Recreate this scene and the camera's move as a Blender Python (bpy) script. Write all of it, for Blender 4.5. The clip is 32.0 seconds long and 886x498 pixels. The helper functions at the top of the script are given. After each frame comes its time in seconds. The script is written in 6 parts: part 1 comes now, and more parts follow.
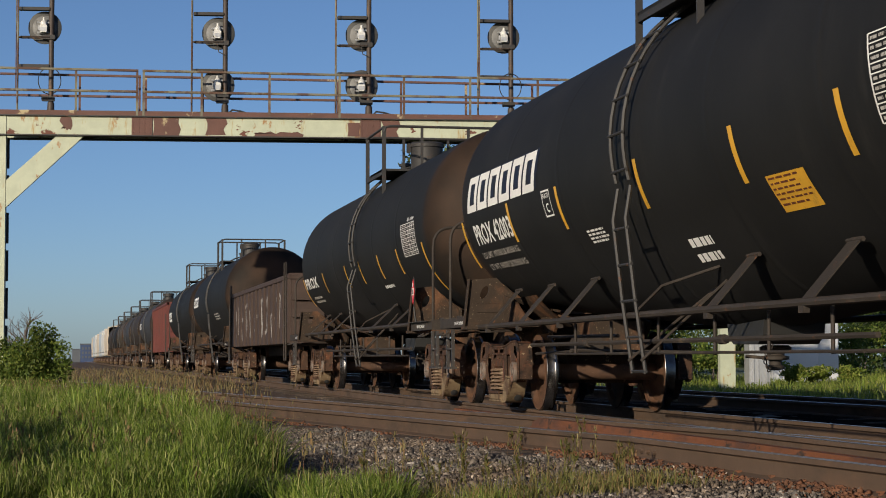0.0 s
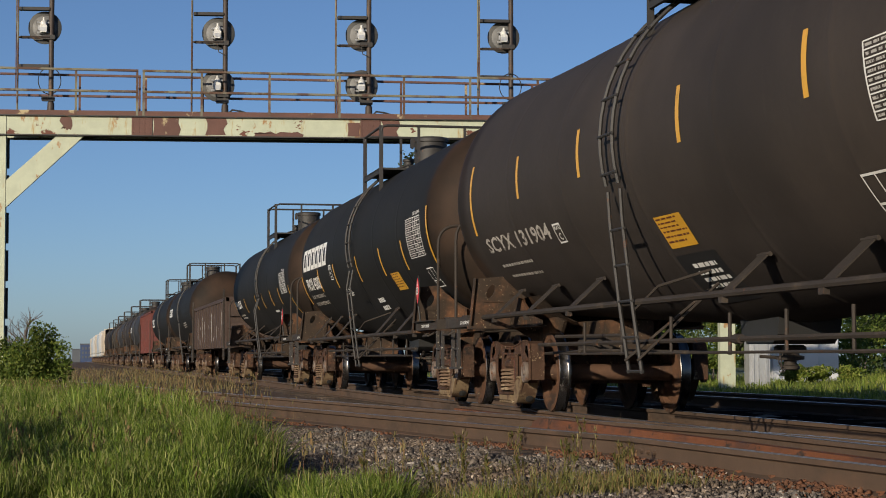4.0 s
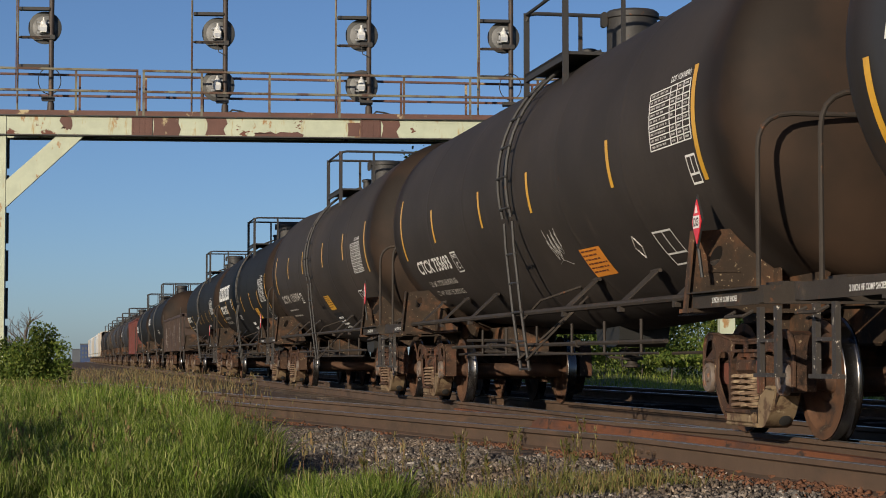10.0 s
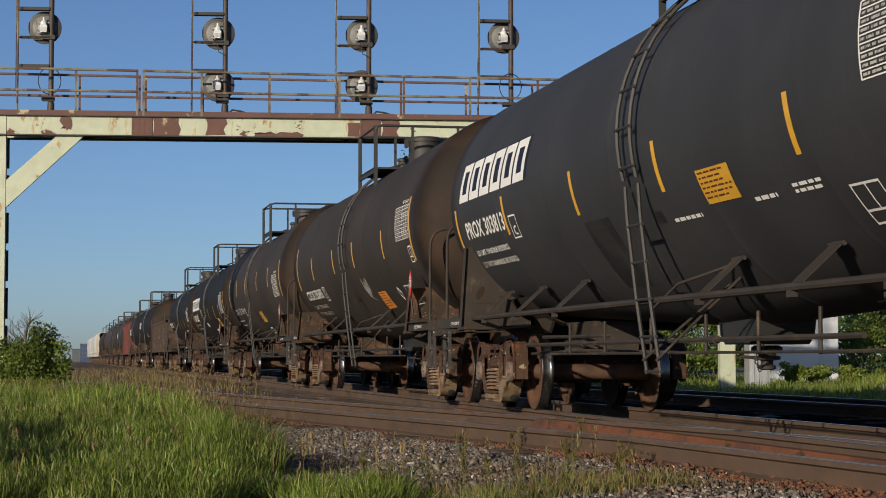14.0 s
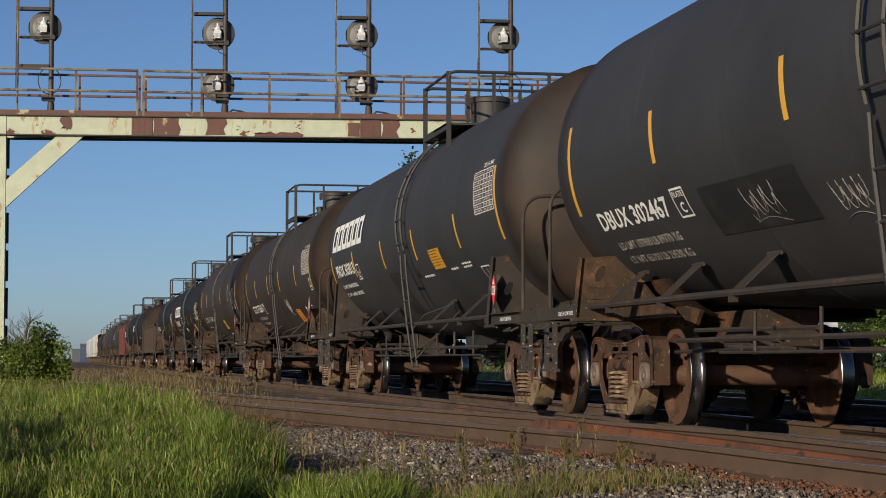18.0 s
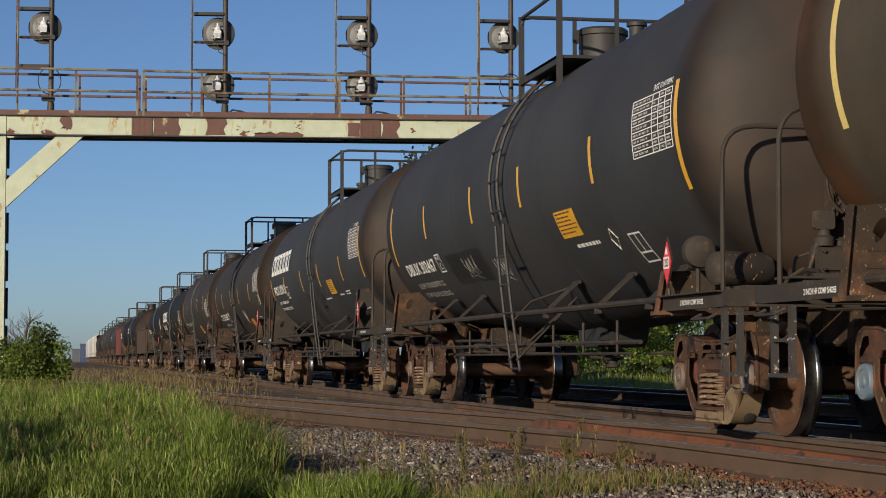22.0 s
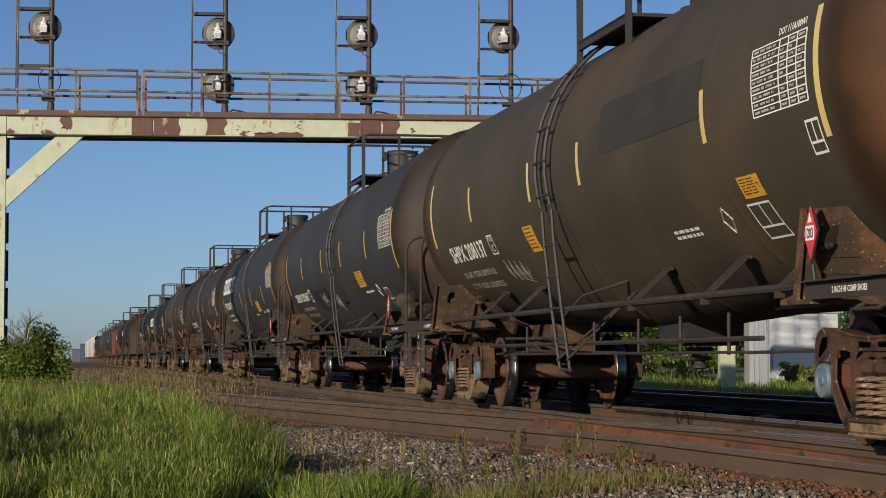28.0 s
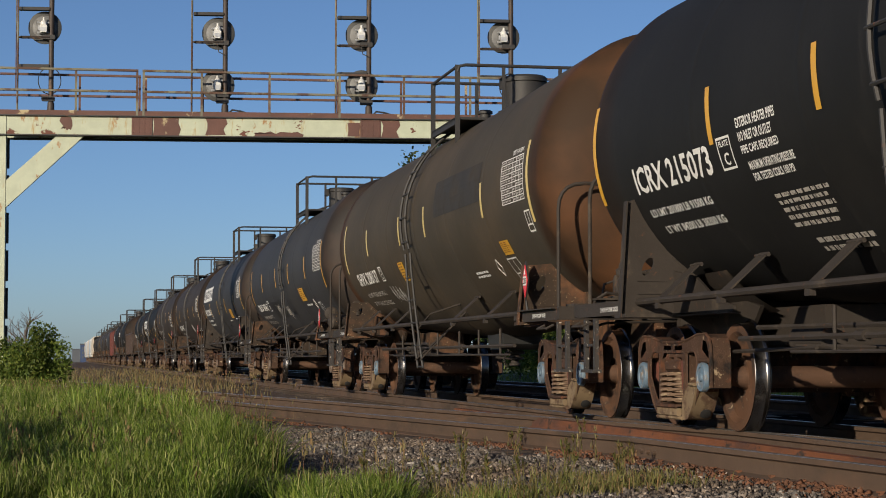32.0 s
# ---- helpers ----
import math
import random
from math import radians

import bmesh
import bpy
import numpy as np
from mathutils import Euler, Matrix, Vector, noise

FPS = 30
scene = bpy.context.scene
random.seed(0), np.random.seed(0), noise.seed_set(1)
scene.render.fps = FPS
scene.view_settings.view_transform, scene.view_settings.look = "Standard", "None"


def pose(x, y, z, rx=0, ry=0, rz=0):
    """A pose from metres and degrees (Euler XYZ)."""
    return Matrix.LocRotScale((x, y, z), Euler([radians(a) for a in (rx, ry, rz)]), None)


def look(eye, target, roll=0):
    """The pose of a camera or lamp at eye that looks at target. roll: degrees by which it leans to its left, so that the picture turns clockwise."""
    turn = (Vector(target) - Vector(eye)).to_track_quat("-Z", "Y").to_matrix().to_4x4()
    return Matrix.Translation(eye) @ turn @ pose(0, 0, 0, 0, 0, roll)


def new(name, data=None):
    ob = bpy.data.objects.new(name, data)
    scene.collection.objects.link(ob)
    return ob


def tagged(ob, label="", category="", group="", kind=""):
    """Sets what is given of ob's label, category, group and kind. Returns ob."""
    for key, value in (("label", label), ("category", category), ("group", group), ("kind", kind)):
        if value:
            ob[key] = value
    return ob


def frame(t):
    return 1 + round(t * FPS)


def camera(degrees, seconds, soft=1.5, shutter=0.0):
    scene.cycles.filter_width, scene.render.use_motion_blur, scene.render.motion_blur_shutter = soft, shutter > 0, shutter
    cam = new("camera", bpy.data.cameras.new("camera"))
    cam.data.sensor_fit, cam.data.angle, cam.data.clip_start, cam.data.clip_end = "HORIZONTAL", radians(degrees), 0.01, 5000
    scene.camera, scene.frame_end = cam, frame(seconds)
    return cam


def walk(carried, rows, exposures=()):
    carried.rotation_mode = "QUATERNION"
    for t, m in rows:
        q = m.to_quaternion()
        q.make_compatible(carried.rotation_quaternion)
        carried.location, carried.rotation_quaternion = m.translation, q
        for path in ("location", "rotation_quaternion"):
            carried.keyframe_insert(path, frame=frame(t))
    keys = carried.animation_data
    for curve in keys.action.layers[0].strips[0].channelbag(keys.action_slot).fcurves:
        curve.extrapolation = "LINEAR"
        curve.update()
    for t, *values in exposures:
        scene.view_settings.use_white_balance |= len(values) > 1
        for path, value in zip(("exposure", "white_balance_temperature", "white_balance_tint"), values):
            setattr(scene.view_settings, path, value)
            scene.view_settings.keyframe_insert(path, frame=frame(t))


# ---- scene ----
# The train runs along +Y on the track whose centre lies at TRACK_X; z = 0 is the top of the rails.
TRACK_X = 6.65
FAR_TRACK_X = 11.55
YAW, PITCH = radians(11.006), radians(3.211)
EYE = Vector((0.0, 0.0, 0.635))
AIM = EYE + 100 * Vector((math.sin(YAW) * math.cos(PITCH), math.cos(YAW) * math.cos(PITCH), math.sin(PITCH)))
cam = camera(25.46, 32.0, soft=0.95, shutter=0.0)
walk(cam, [(0.0, look(EYE, AIM)), (32.0, look(EYE, AIM))], exposures=[(0.0, 0.0), (32.0, 0.0)])


def gone(t):
    """How far the train has rolled at t seconds, in metres; it slows down."""
    u = t / 16 - 1
    return 16 * (3.0775 * u - 0.6094 * u ** 2 + 0.0967 * u ** 3 - 0.0257 * u ** 4)


# ---- light ----
SUN_EL, SUN_AZ = radians(14.5), radians(222)  # the azimuth from +Y, clockwise: the sun stands behind and to the near side
world = bpy.data.worlds.new("sky")
scene.world = world
world.use_nodes = True
wt = world.node_tree
sky = wt.nodes.new("ShaderNodeTexSky")
sky.sky_type = "NISHITA"
sky.sun_disc = False
sky.sun_elevation, sky.sun_rotation = SUN_EL, SUN_AZ
sky.altitude = 1500
sky.air_density, sky.dust_density, sky.ozone_density = 0.8, 2.0, 4.0
tint = wt.nodes.new("ShaderNodeMix")  # the film's rendering of the blue
tint.data_type, tint.blend_type = "RGBA", "MULTIPLY"
tint.inputs[0].default_value = 1.0
tint.inputs[7].default_value = (1.03, 0.98, 0.99, 1)
wt.links.new(sky.outputs[0], tint.inputs[6])
wt.links.new(tint.outputs[2], wt.nodes["Background"].inputs[0])
wt.nodes["Background"].inputs[1].default_value = 0.094
sun = new("sun", bpy.data.lights.new("sun", "SUN"))
sun.data.energy, sun.data.angle, sun.data.color = 5.0, radians(0.55), (1.0, 0.87, 0.68)
sun_from = Vector((math.sin(SUN_AZ) * math.cos(SUN_EL), math.cos(SUN_AZ) * math.cos(SUN_EL), math.sin(SUN_EL)))
sun.matrix_world = look(sun_from * 50, (0, 0, 0))

# ---- mesh tools ----
from mathutils.geometry import tessellate_polygon


class Shape:
    """A mesh in the making: vertices and faces, added by simple forms."""

    def __init__(self):
        self.v, self.f = [], []

    def add(self, verts, faces):
        n = len(self.v)
        self.v += [tuple(p) for p in verts]
        self.f += [tuple(i + n for i in face) for face in faces]
        return self

    def box(self, x0, x1, y0, y1, z0, z1, chamfer=0.0):
        if chamfer:
            c = chamfer
            poly = [(x0 + c, z0), (x1 - c, z0), (x1, z0 + c), (x1, z1 - c), (x1 - c, z1), (x0 + c, z1), (x0, z1 - c), (x0, z0 + c)]
            return self.prism(poly, "y", y0, y1)
        v = [(x, y, z) for x in (x0, x1) for y in (y0, y1) for z in (z0, z1)]
        return self.add(v, [(0, 1, 3, 2), (4, 6, 7, 5), (0, 4, 5, 1), (2, 3, 7, 6), (0, 2, 6, 4), (1, 5, 7, 3)])

    def prism(self, poly, axis, a0, a1):
        """A polygon drawn out along an axis; poly in (x, z) for y, (y, z) for x, (x, y) for z."""
        n = len(poly)
        def at(p, a):
            return {"y": (p[0], a, p[1]), "x": (a, p[0], p[1]), "z": (p[0], p[1], a)}[axis]
        v = [at(p, a0) for p in poly] + [at(p, a1) for p in poly]
        f = [tuple(range(n))[::-1], tuple(range(n, 2 * n))] + [(i, (i + 1) % n, n + (i + 1) % n, n + i) for i in range(n)]
        return self.add(v, f)

    def bar(self, a, b, r, seg=8, r2=None, caps=True):
        """A round bar from a to b."""
        return self.pipe([a, b], r, seg, r2=r2, caps=caps)

    def pipe(self, pts, r, seg=8, r2=None, caps=True):
        pts = [Vector(p) for p in pts]
        rings = []
        up = None
        for i, p in enumerate(pts):
            d = (pts[min(i + 1, len(pts) - 1)] - pts[max(i - 1, 0)]).normalized()
            if up is None:
                up = Vector((0, 0, 1)) if abs(d.z) < 0.9 else Vector((1, 0, 0))
            side = d.cross(up).normalized()
            up = side.cross(d).normalized()
            rad = r if r2 is None else r + (r2 - r) * i / (len(pts) - 1)
            rings.append([p + rad * (math.cos(a) * side + math.sin(a) * up) for a in (2 * math.pi * k / seg for k in range(seg))])
        v = [q for ring in rings for q in ring]
        f = []
        for i in range(len(rings) - 1):
            for k in range(seg):
                a, b = i * seg + k, i * seg + (k + 1) % seg
                f.append((a, b, b + seg, a + seg))
        if caps:
            f += [tuple(range(seg))[::-1], tuple(range(len(v) - seg, len(v)))]
        return self.add(v, f)

    def flat(self, a, b, w, h, up=(0, 0, 1)):
        """A flat bar from a to b, w across and h thick along up."""
        a, b = Vector(a), Vector(b)
        d = (b - a).normalized()
        s = d.cross(Vector(up)).normalized() * w / 2
        u = s.cross(d).normalized() * h / 2
        v = [p + i * s + j * u for p in (a, b) for i, j in ((-1, -1), (1, -1), (1, 1), (-1, 1))]
        return self.add(v, [(3, 2, 1, 0), (4, 5, 6, 7), (0, 1, 5, 4), (1, 2, 6, 5), (2, 3, 7, 6), (3, 0, 4, 7)])

    def lathe(self, prof, centre, axis="y", seg=32, close=True):
        """A profile of (along, radius) turned round an axis through centre."""
        cx, cy, cz = centre
        rows = []
        v, f = [], []
        for a, r in prof:
            row = []
            for k in range(seg):
                w = 2 * math.pi * k / seg
                c, s = r * math.cos(w), r * math.sin(w)
                row.append(len(v))
                v.append({"y": (cx + c, cy + a, cz + s), "x": (cx + a, cy - c, cz + s), "z": (cx + c, cy - s, cz + a)}[axis])
            rows.append(row)
        for p, q in zip(rows, rows[1:]):
            f += [(p[k], p[(k + 1) % seg], q[(k + 1) % seg], q[k]) for k in range(seg)]
        if close:
            f += [tuple(rows[0])[::-1], tuple(rows[-1])]
        return self.add(v, f)

    def mesh(self, name, smooth=0.0):
        me = bpy.data.meshes.new(name)
        me.from_pydata(self.v, [], self.f)
        me.update()
        bm = bmesh.new()
        bm.from_mesh(me)
        bmesh.ops.recalc_face_normals(bm, faces=bm.faces[:])
        if smooth:
            for e in bm.edges:
                e.smooth = len(e.link_faces) == 2 and e.calc_face_angle(0) < radians(smooth)
            for q in bm.faces:
                q.smooth = True
        bm.to_mesh(me)
        bm.free()
        return me


MESHES = {}


def part(name, shape, material, parent=None, label="", smooth=35.0, key=None, at=None):
    """Links a shape as one mesh object under a thing or a part. Shapes with the same key share one mesh."""
    if key is not None and key in MESHES:
        me = MESHES[key]
    else:
        me = shape() if callable(shape) else shape
        me = me.mesh(name, smooth) if isinstance(me, Shape) else me
        me.materials.append(material)
        if key is not None:
            MESHES[key] = me
    ob = new(name, me)
    if me.materials[0] is not material:
        ob.material_slots[0].link = "OBJECT"
        ob.material_slots[0].material = material
    if parent is not None:
        ob.parent = parent
    if at is not None:
        ob.matrix_basis = at
    if label:
        tagged(ob, label)
    return ob


def thing(name, label, category, group="", kind="", at=None):
    ob = new(name)
    ob.empty_display_size = 0.2
    if at is not None:
        ob.matrix_basis = at
    return tagged(ob, label, category, group, kind)



# ---- materials ----
def material(name, base, rough=0.6, metal=0.0, spots=(), bump=0.0, bump_scale=60.0, vary=0.15, vary_scale=1.5, spec=0.5):
    """A principled surface whose colour varies at two scales. spots: (colour, scale, low, high, stretch) layers of dirt, rust or wear
    laid over it, stretch being the noise's scale along x, y, z."""
    m = bpy.data.materials.new(name)
    m.use_nodes = True
    nt = m.node_tree
    b = nt.nodes["Principled BSDF"]
    n, l = nt.nodes, nt.links
    tc = n.new("ShaderNodeTexCoord")
    info = n.new("ShaderNodeObjectInfo")
    shift = n.new("ShaderNodeVectorMath")
    shift.operation = "MULTIPLY_ADD"
    mul = n.new("ShaderNodeCombineXYZ")
    for k in range(3):
        l.new(info.outputs["Random"], mul.inputs[k])
    l.new(mul.outputs[0], shift.inputs[0])
    shift.inputs[1].default_value = (37, 53, 71)
    l.new(tc.outputs["Object"], shift.inputs[2])

    def noise_at(scale, detail=4, stretch=(1, 1, 1), rough_=0.6):
        mp = n.new("ShaderNodeVectorMath")
        mp.operation = "MULTIPLY"
        mp.inputs[1].default_value = stretch
        l.new(shift.outputs[0], mp.inputs[0])
        t = n.new("ShaderNodeTexNoise")
        t.inputs["Scale"].default_value, t.inputs["Detail"].default_value, t.inputs["Roughness"].default_value = scale, detail, rough_
        l.new(mp.outputs[0], t.inputs["Vector"])
        return t.outputs["Fac"]

    def ramp(fac, lo, hi):
        r = n.new("ShaderNodeMapRange")
        r.interpolation_type = "SMOOTHSTEP"
        l.new(fac, r.inputs[0])
        r.inputs[1].default_value, r.inputs[2].default_value = lo, hi
        return r.outputs[0]

    def mix(fac, a, c):
        x = n.new("ShaderNodeMix")
        x.data_type = "RGBA"
        l.new(fac, x.inputs[0])
        for sock, val in ((x.inputs[6], a), (x.inputs[7], c)):
            if isinstance(val, tuple):
                sock.default_value = (*val, 1)
            else:
                l.new(val, sock)
        return x.outputs[2]

    dark, light = tuple(c * (1 - vary) for c in base), tuple(min(1, c * (1 + vary)) for c in base)
    col = mix(ramp(noise_at(vary_scale), 0.3, 0.7), dark, light)
    col = mix(ramp(noise_at(vary_scale * 18), 0.25, 0.9), col, tuple(c * (1 - vary * 0.6) for c in base))
    rsum = None
    for colour, scale, lo, hi, stretch in spots:
        fac = ramp(noise_at(scale, 6, stretch, 0.65), lo, hi)
        col = mix(fac, col, colour)
        rsum = fac
    l.new(col, b.inputs["Base Color"])
    rr = n.new("ShaderNodeMapRange")
    l.new(rsum if rsum is not None else noise_at(vary_scale * 6), rr.inputs[0])
    rr.inputs[3].default_value, rr.inputs[4].default_value = rough * 0.9, min(1, rough * (1.25 if rsum is not None else 1.1))
    l.new(rr.outputs[0], b.inputs["Roughness"])
    b.inputs["Metallic"].default_value = metal
    b.inputs["Specular IOR Level"].default_value = spec
    if bump:
        bp = n.new("ShaderNodeBump")
        bp.inputs["Strength"].default_value, bp.inputs["Distance"].default_value = bump, 0.01
        l.new(noise_at(bump_scale, 5), bp.inputs["Height"])
        l.new(bp.outputs[0], b.inputs["Normal"])
    return m


RUST, DUST = (0.16, 0.065, 0.03), (0.20, 0.15, 0.10)
M_STEEL = material("blackened_steel", (0.041, 0.034, 0.029), 0.72, 0.0, [(RUST, 9, 0.6, 0.78, (1, 1, 1)), (DUST, 3, 0.55, 0.95, (1, 1, 1))], 0.2, 80, spec=0.15)
M_FRAME = material("dusty_cast_steel", (0.066, 0.037, 0.024), 0.8, 0.0, [((0.12, 0.048, 0.025), 5, 0.5, 0.70, (1, 1, 1)), ((0.30, 0.225, 0.145), 11, 0.61, 0.68, (1, 1, 1)), ((0.014, 0.011, 0.010), 3.5, 0.52, 0.66, (1, 1, 1)), ((0.36, 0.30, 0.22), 60, 0.66, 0.70, (1, 1, 1))], 0.7, 45, 0.3, 3, spec=0.2)
M_SPRING = material("muddy_springs", (0.15, 0.098, 0.066), 0.85, 0.0, [((0.33, 0.25, 0.16), 9, 0.5, 0.7, (1, 1, 1))], 0.3, 90, spec=0.18)
M_MUD = material("mud_coated_steel", (0.20, 0.145, 0.088), 0.9, 0.0, [((0.09, 0.055, 0.036), 6, 0.46, 0.62, (1, 1, 1)), ((0.34, 0.27, 0.18), 14, 0.62, 0.7, (1, 1, 1))], 0.4, 70, spec=0.18)
M_WHEEL = material("rusty_wheel_face", (0.10, 0.052, 0.031), 0.8, 0.0, [((0.04, 0.028, 0.023), 3.5, 0.46, 0.64, (1, 1, 1)), (DUST, 14, 0.62, 0.7, (1, 1, 1))], 0.2, 60, spec=0.18)
M_TREAD = material("polished_tread", (0.17, 0.16, 0.155), 0.26, 1.0, [], 0.05, 40, 0.1, 3)
M_AXLE = material("rusty_axle", (0.10, 0.056, 0.036), 0.8, 0.0, [((0.05, 0.032, 0.025), 4, 0.45, 0.7, (1, 1, 1)), ((0.24, 0.16, 0.10), 16, 0.64, 0.70, (1, 1, 1))], 0.2, 50, spec=0.18)
M_CAP = material("blue_grey_bearing_cap", (0.10, 0.15, 0.20), 0.6, 0.0, [(DUST, 12, 0.5, 0.7, (1, 1, 1))], 0.1, 60)
M_CAPD = material("dusty_bearing_cap", (0.13, 0.10, 0.08), 0.7, 0.0, [(RUST, 12, 0.5, 0.7, (1, 1, 1))], 0.1, 60)
M_ADAPT = material("red_oxide_adapter", (0.12, 0.036, 0.022), 0.8, 0.0, [((0.07, 0.04, 0.03), 9, 0.5, 0.7, (1, 1, 1))], 0.2, 60)
M_YELLOW = material("reflective_yellow", (0.62, 0.33, 0.03), 0.45, 0.0, [((0.35, 0.2, 0.04), 9, 0.55, 0.8, (1, 1, 1))], 0, vary=0.1)
M_PALE = material("worn_reflective_yellow", (0.60, 0.46, 0.16), 0.45, 0.0, [((0.35, 0.25, 0.08), 9, 0.6, 0.8, (1, 1, 1))], 0, vary=0.1)
M_WHITE = material("white_stencil_paint", (0.72, 0.71, 0.68), 0.6, 0.0, [((0.4, 0.37, 0.33), 14, 0.6, 0.8, (1, 1, 1))], 0, vary=0.08)
M_FADED = material("faded_stencil_paint", (0.40, 0.37, 0.33), 0.7, 0.0, [((0.09, 0.08, 0.07), 22, 0.5, 0.62, (1, 1, 1))], 0, vary=0.1)
M_RED = material("red_placard", (0.60, 0.03, 0.04), 0.4, 0.0, [], 0, vary=0.06)
M_BLACK = material("black_print", (0.02, 0.02, 0.02), 0.6, 0.0, [], 0, vary=0.1)
M_NAVY = material("navy_mark_paint", (0.012, 0.016, 0.034), 0.65, 0.0, [((0.02, 0.022, 0.03), 2, 0.45, 0.7, (1, 1, 1))], 0, vary=0.1, spec=0.2)
M_PANELINK = material("dark_red_panel_print", (0.12, 0.03, 0.015), 0.6, 0.0, [], 0, vary=0.2)
M_ORANGE = material("orange_placard", (0.70, 0.25, 0.03), 0.45, 0.0, [], 0, vary=0.06)

M_BALLAST = material("ballast_stone", (0.105, 0.078, 0.058), 0.9, 0.0, [((0.10, 0.055, 0.036), 3, 0.45, 0.7, (1, 1, 1)), ((0.22, 0.19, 0.16), 30, 0.64, 0.72, (1, 1, 1))], 0.8, 35, 0.3, 2, spec=0.18)
M_SOIL = material("grassy_soil", (0.075, 0.085, 0.032), 0.95, 0.0, [((0.05, 0.075, 0.02), 0.7, 0.4, 0.6, (1, 1, 1)), ((0.12, 0.10, 0.05), 2.0, 0.58, 0.7, (1, 1, 1))], 0.5, 12, 0.35, 0.4)
M_TIE = material("creosoted_wood", (0.055, 0.042, 0.034), 0.9, 0.0, [((0.13, 0.10, 0.08), 6, 0.5, 0.7, (0.3, 4, 4))], 0.5, 30, 0.3, 4, spec=0.18)
M_RAIL = material("rusty_rail_side", (0.092, 0.062, 0.044), 0.8, 0.1, [((0.125, 0.075, 0.048), 3, 0.5, 0.75, (1, 0.25, 1)), ((0.05, 0.038, 0.031), 2, 0.5, 0.75, (1, 0.3, 1))], 0.2, 40, spec=0.18)
M_FOOT = material("red_rusted_fastening", (0.15, 0.068, 0.038), 0.85, 0.0, [((0.08, 0.045, 0.03), 5, 0.45, 0.7, (1, 1, 1))], 0.3, 50, spec=0.18)
M_RUNNING = material("polished_railhead", (0.50, 0.49, 0.48), 0.38, 1.0, [], 0, vary=0.1)
M_DULLHEAD = material("dull_railhead", (0.40, 0.37, 0.34), 0.36, 0.75, [((0.10, 0.06, 0.04), 3, 0.5, 0.7, (1, 0.2, 1))], 0, vary=0.1)
M_FROG = material("orange_rusted_frog", (0.15, 0.058, 0.028), 0.85, 0.0, [((0.085, 0.042, 0.028), 2.4, 0.42, 0.62, (1, 0.4, 1)), ((0.04, 0.03, 0.025), 7, 0.56, 0.66, (1, 0.5, 1))], 0.3, 40, spec=0.18)
M_CREAM = material("peeling_cream_paint", (0.41, 0.44, 0.325), 0.6, 0.0, [((0.34, 0.24, 0.10), 5, 0.56, 0.70, (1, 1, 0.22)), ((0.30, 0.17, 0.07), 2.2, 0.60, 0.66, (1, 1, 0.5)), ((0.12, 0.042, 0.026), 0.8, 0.60, 0.62, (1, 1, 1.6))], 0.15, 50, 0.1, 3)
M_GRAIL = material("rusted_green_railing", (0.15, 0.14, 0.095), 0.7, 0.0, [((0.09, 0.05, 0.035), 1.3, 0.45, 0.55, (1, 1, 1))], 0.1, 60, 0.2)
M_TOE = material("red_oxide_toe_board", (0.105, 0.046, 0.034), 0.75, 0.0, [((0.40, 0.33, 0.2), 1.6, 0.6, 0.66, (1, 1, 1))], 0.1, 60, 0.2)
M_MAST = material("weathered_mast", (0.055, 0.042, 0.035), 0.7, 0.2, [((0.22, 0.12, 0.06), 6, 0.55, 0.7, (1, 1, 0.3))], 0.1, 60, 0.25)
M_DISC = material("signal_background", (0.045, 0.045, 0.043), 0.6, 0.0, [], 0.05, 30, 0.2)
M_HOUSING = material("white_signal_housing", (0.56, 0.56, 0.54), 0.5, 0.0, [((0.30, 0.28, 0.24), 12, 0.5, 0.75, (1, 1, 1))], 0, vary=0.05)
M_BACKING = material("grey_signal_backing", (0.12, 0.12, 0.118), 0.6, 0.0, [((0.06, 0.06, 0.06), 5, 0.5, 0.7, (1, 1, 1))], 0.05, 30, 0.2)
# dark steel: shade, as under the gantry beam, is put into the colour
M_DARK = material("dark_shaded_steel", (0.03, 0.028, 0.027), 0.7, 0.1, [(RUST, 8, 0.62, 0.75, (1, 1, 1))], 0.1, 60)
M_SHED = material("white_painted_metal", (0.54, 0.55, 0.57), 0.5, 0.0, [((0.6, 0.58, 0.54), 2, 0.55, 0.8, (1, 1, 0.4))], 0.03, 20, 0.03)
M_GALV = material("galvanised_steel", (0.42, 0.43, 0.44), 0.45, 0.4, [((0.30, 0.30, 0.31), 4, 0.5, 0.7, (1, 1, 0.3))], 0.03, 30, 0.08)
M_CONC = material("concrete", (0.36, 0.34, 0.30), 0.9, 0.0, [((0.22, 0.20, 0.17), 3, 0.5, 0.7, (1, 1, 1))], 0.3, 40, 0.12)


# ---- ground ----
def rise(x, y):
    """The ground's height: the ballast shoulder falls to grass on the near side."""
    bed = -0.225
    t = min(1, max(0, (3.7 - 0.07 * max(0, y - 16) - x) / 1.8))
    h = bed - 0.15 * t * t * (3 - 2 * t)
    if x > 14.5:
        dip = min(1, max(0, abs(x / y - 0.372) - 0.022) / 0.07) ** 2 if y > 20 else 0  # the ground is low before the shed
        h = bed + 0.70 * min(1, (x - 14.5) / 6) ** 1.3 * dip
    return h + 0.035 * noise.noise((x * 0.9, y * 0.9, 0)) + 0.02 * noise.noise((x * 3, y * 3, 5))


def spaced(parts):
    out = []
    for a, b, step in parts:
        n = max(1, round((b - a) / step))
        out += [a + (b - a) * i / n for i in range(n)]
    return out + [parts[-1][1]]


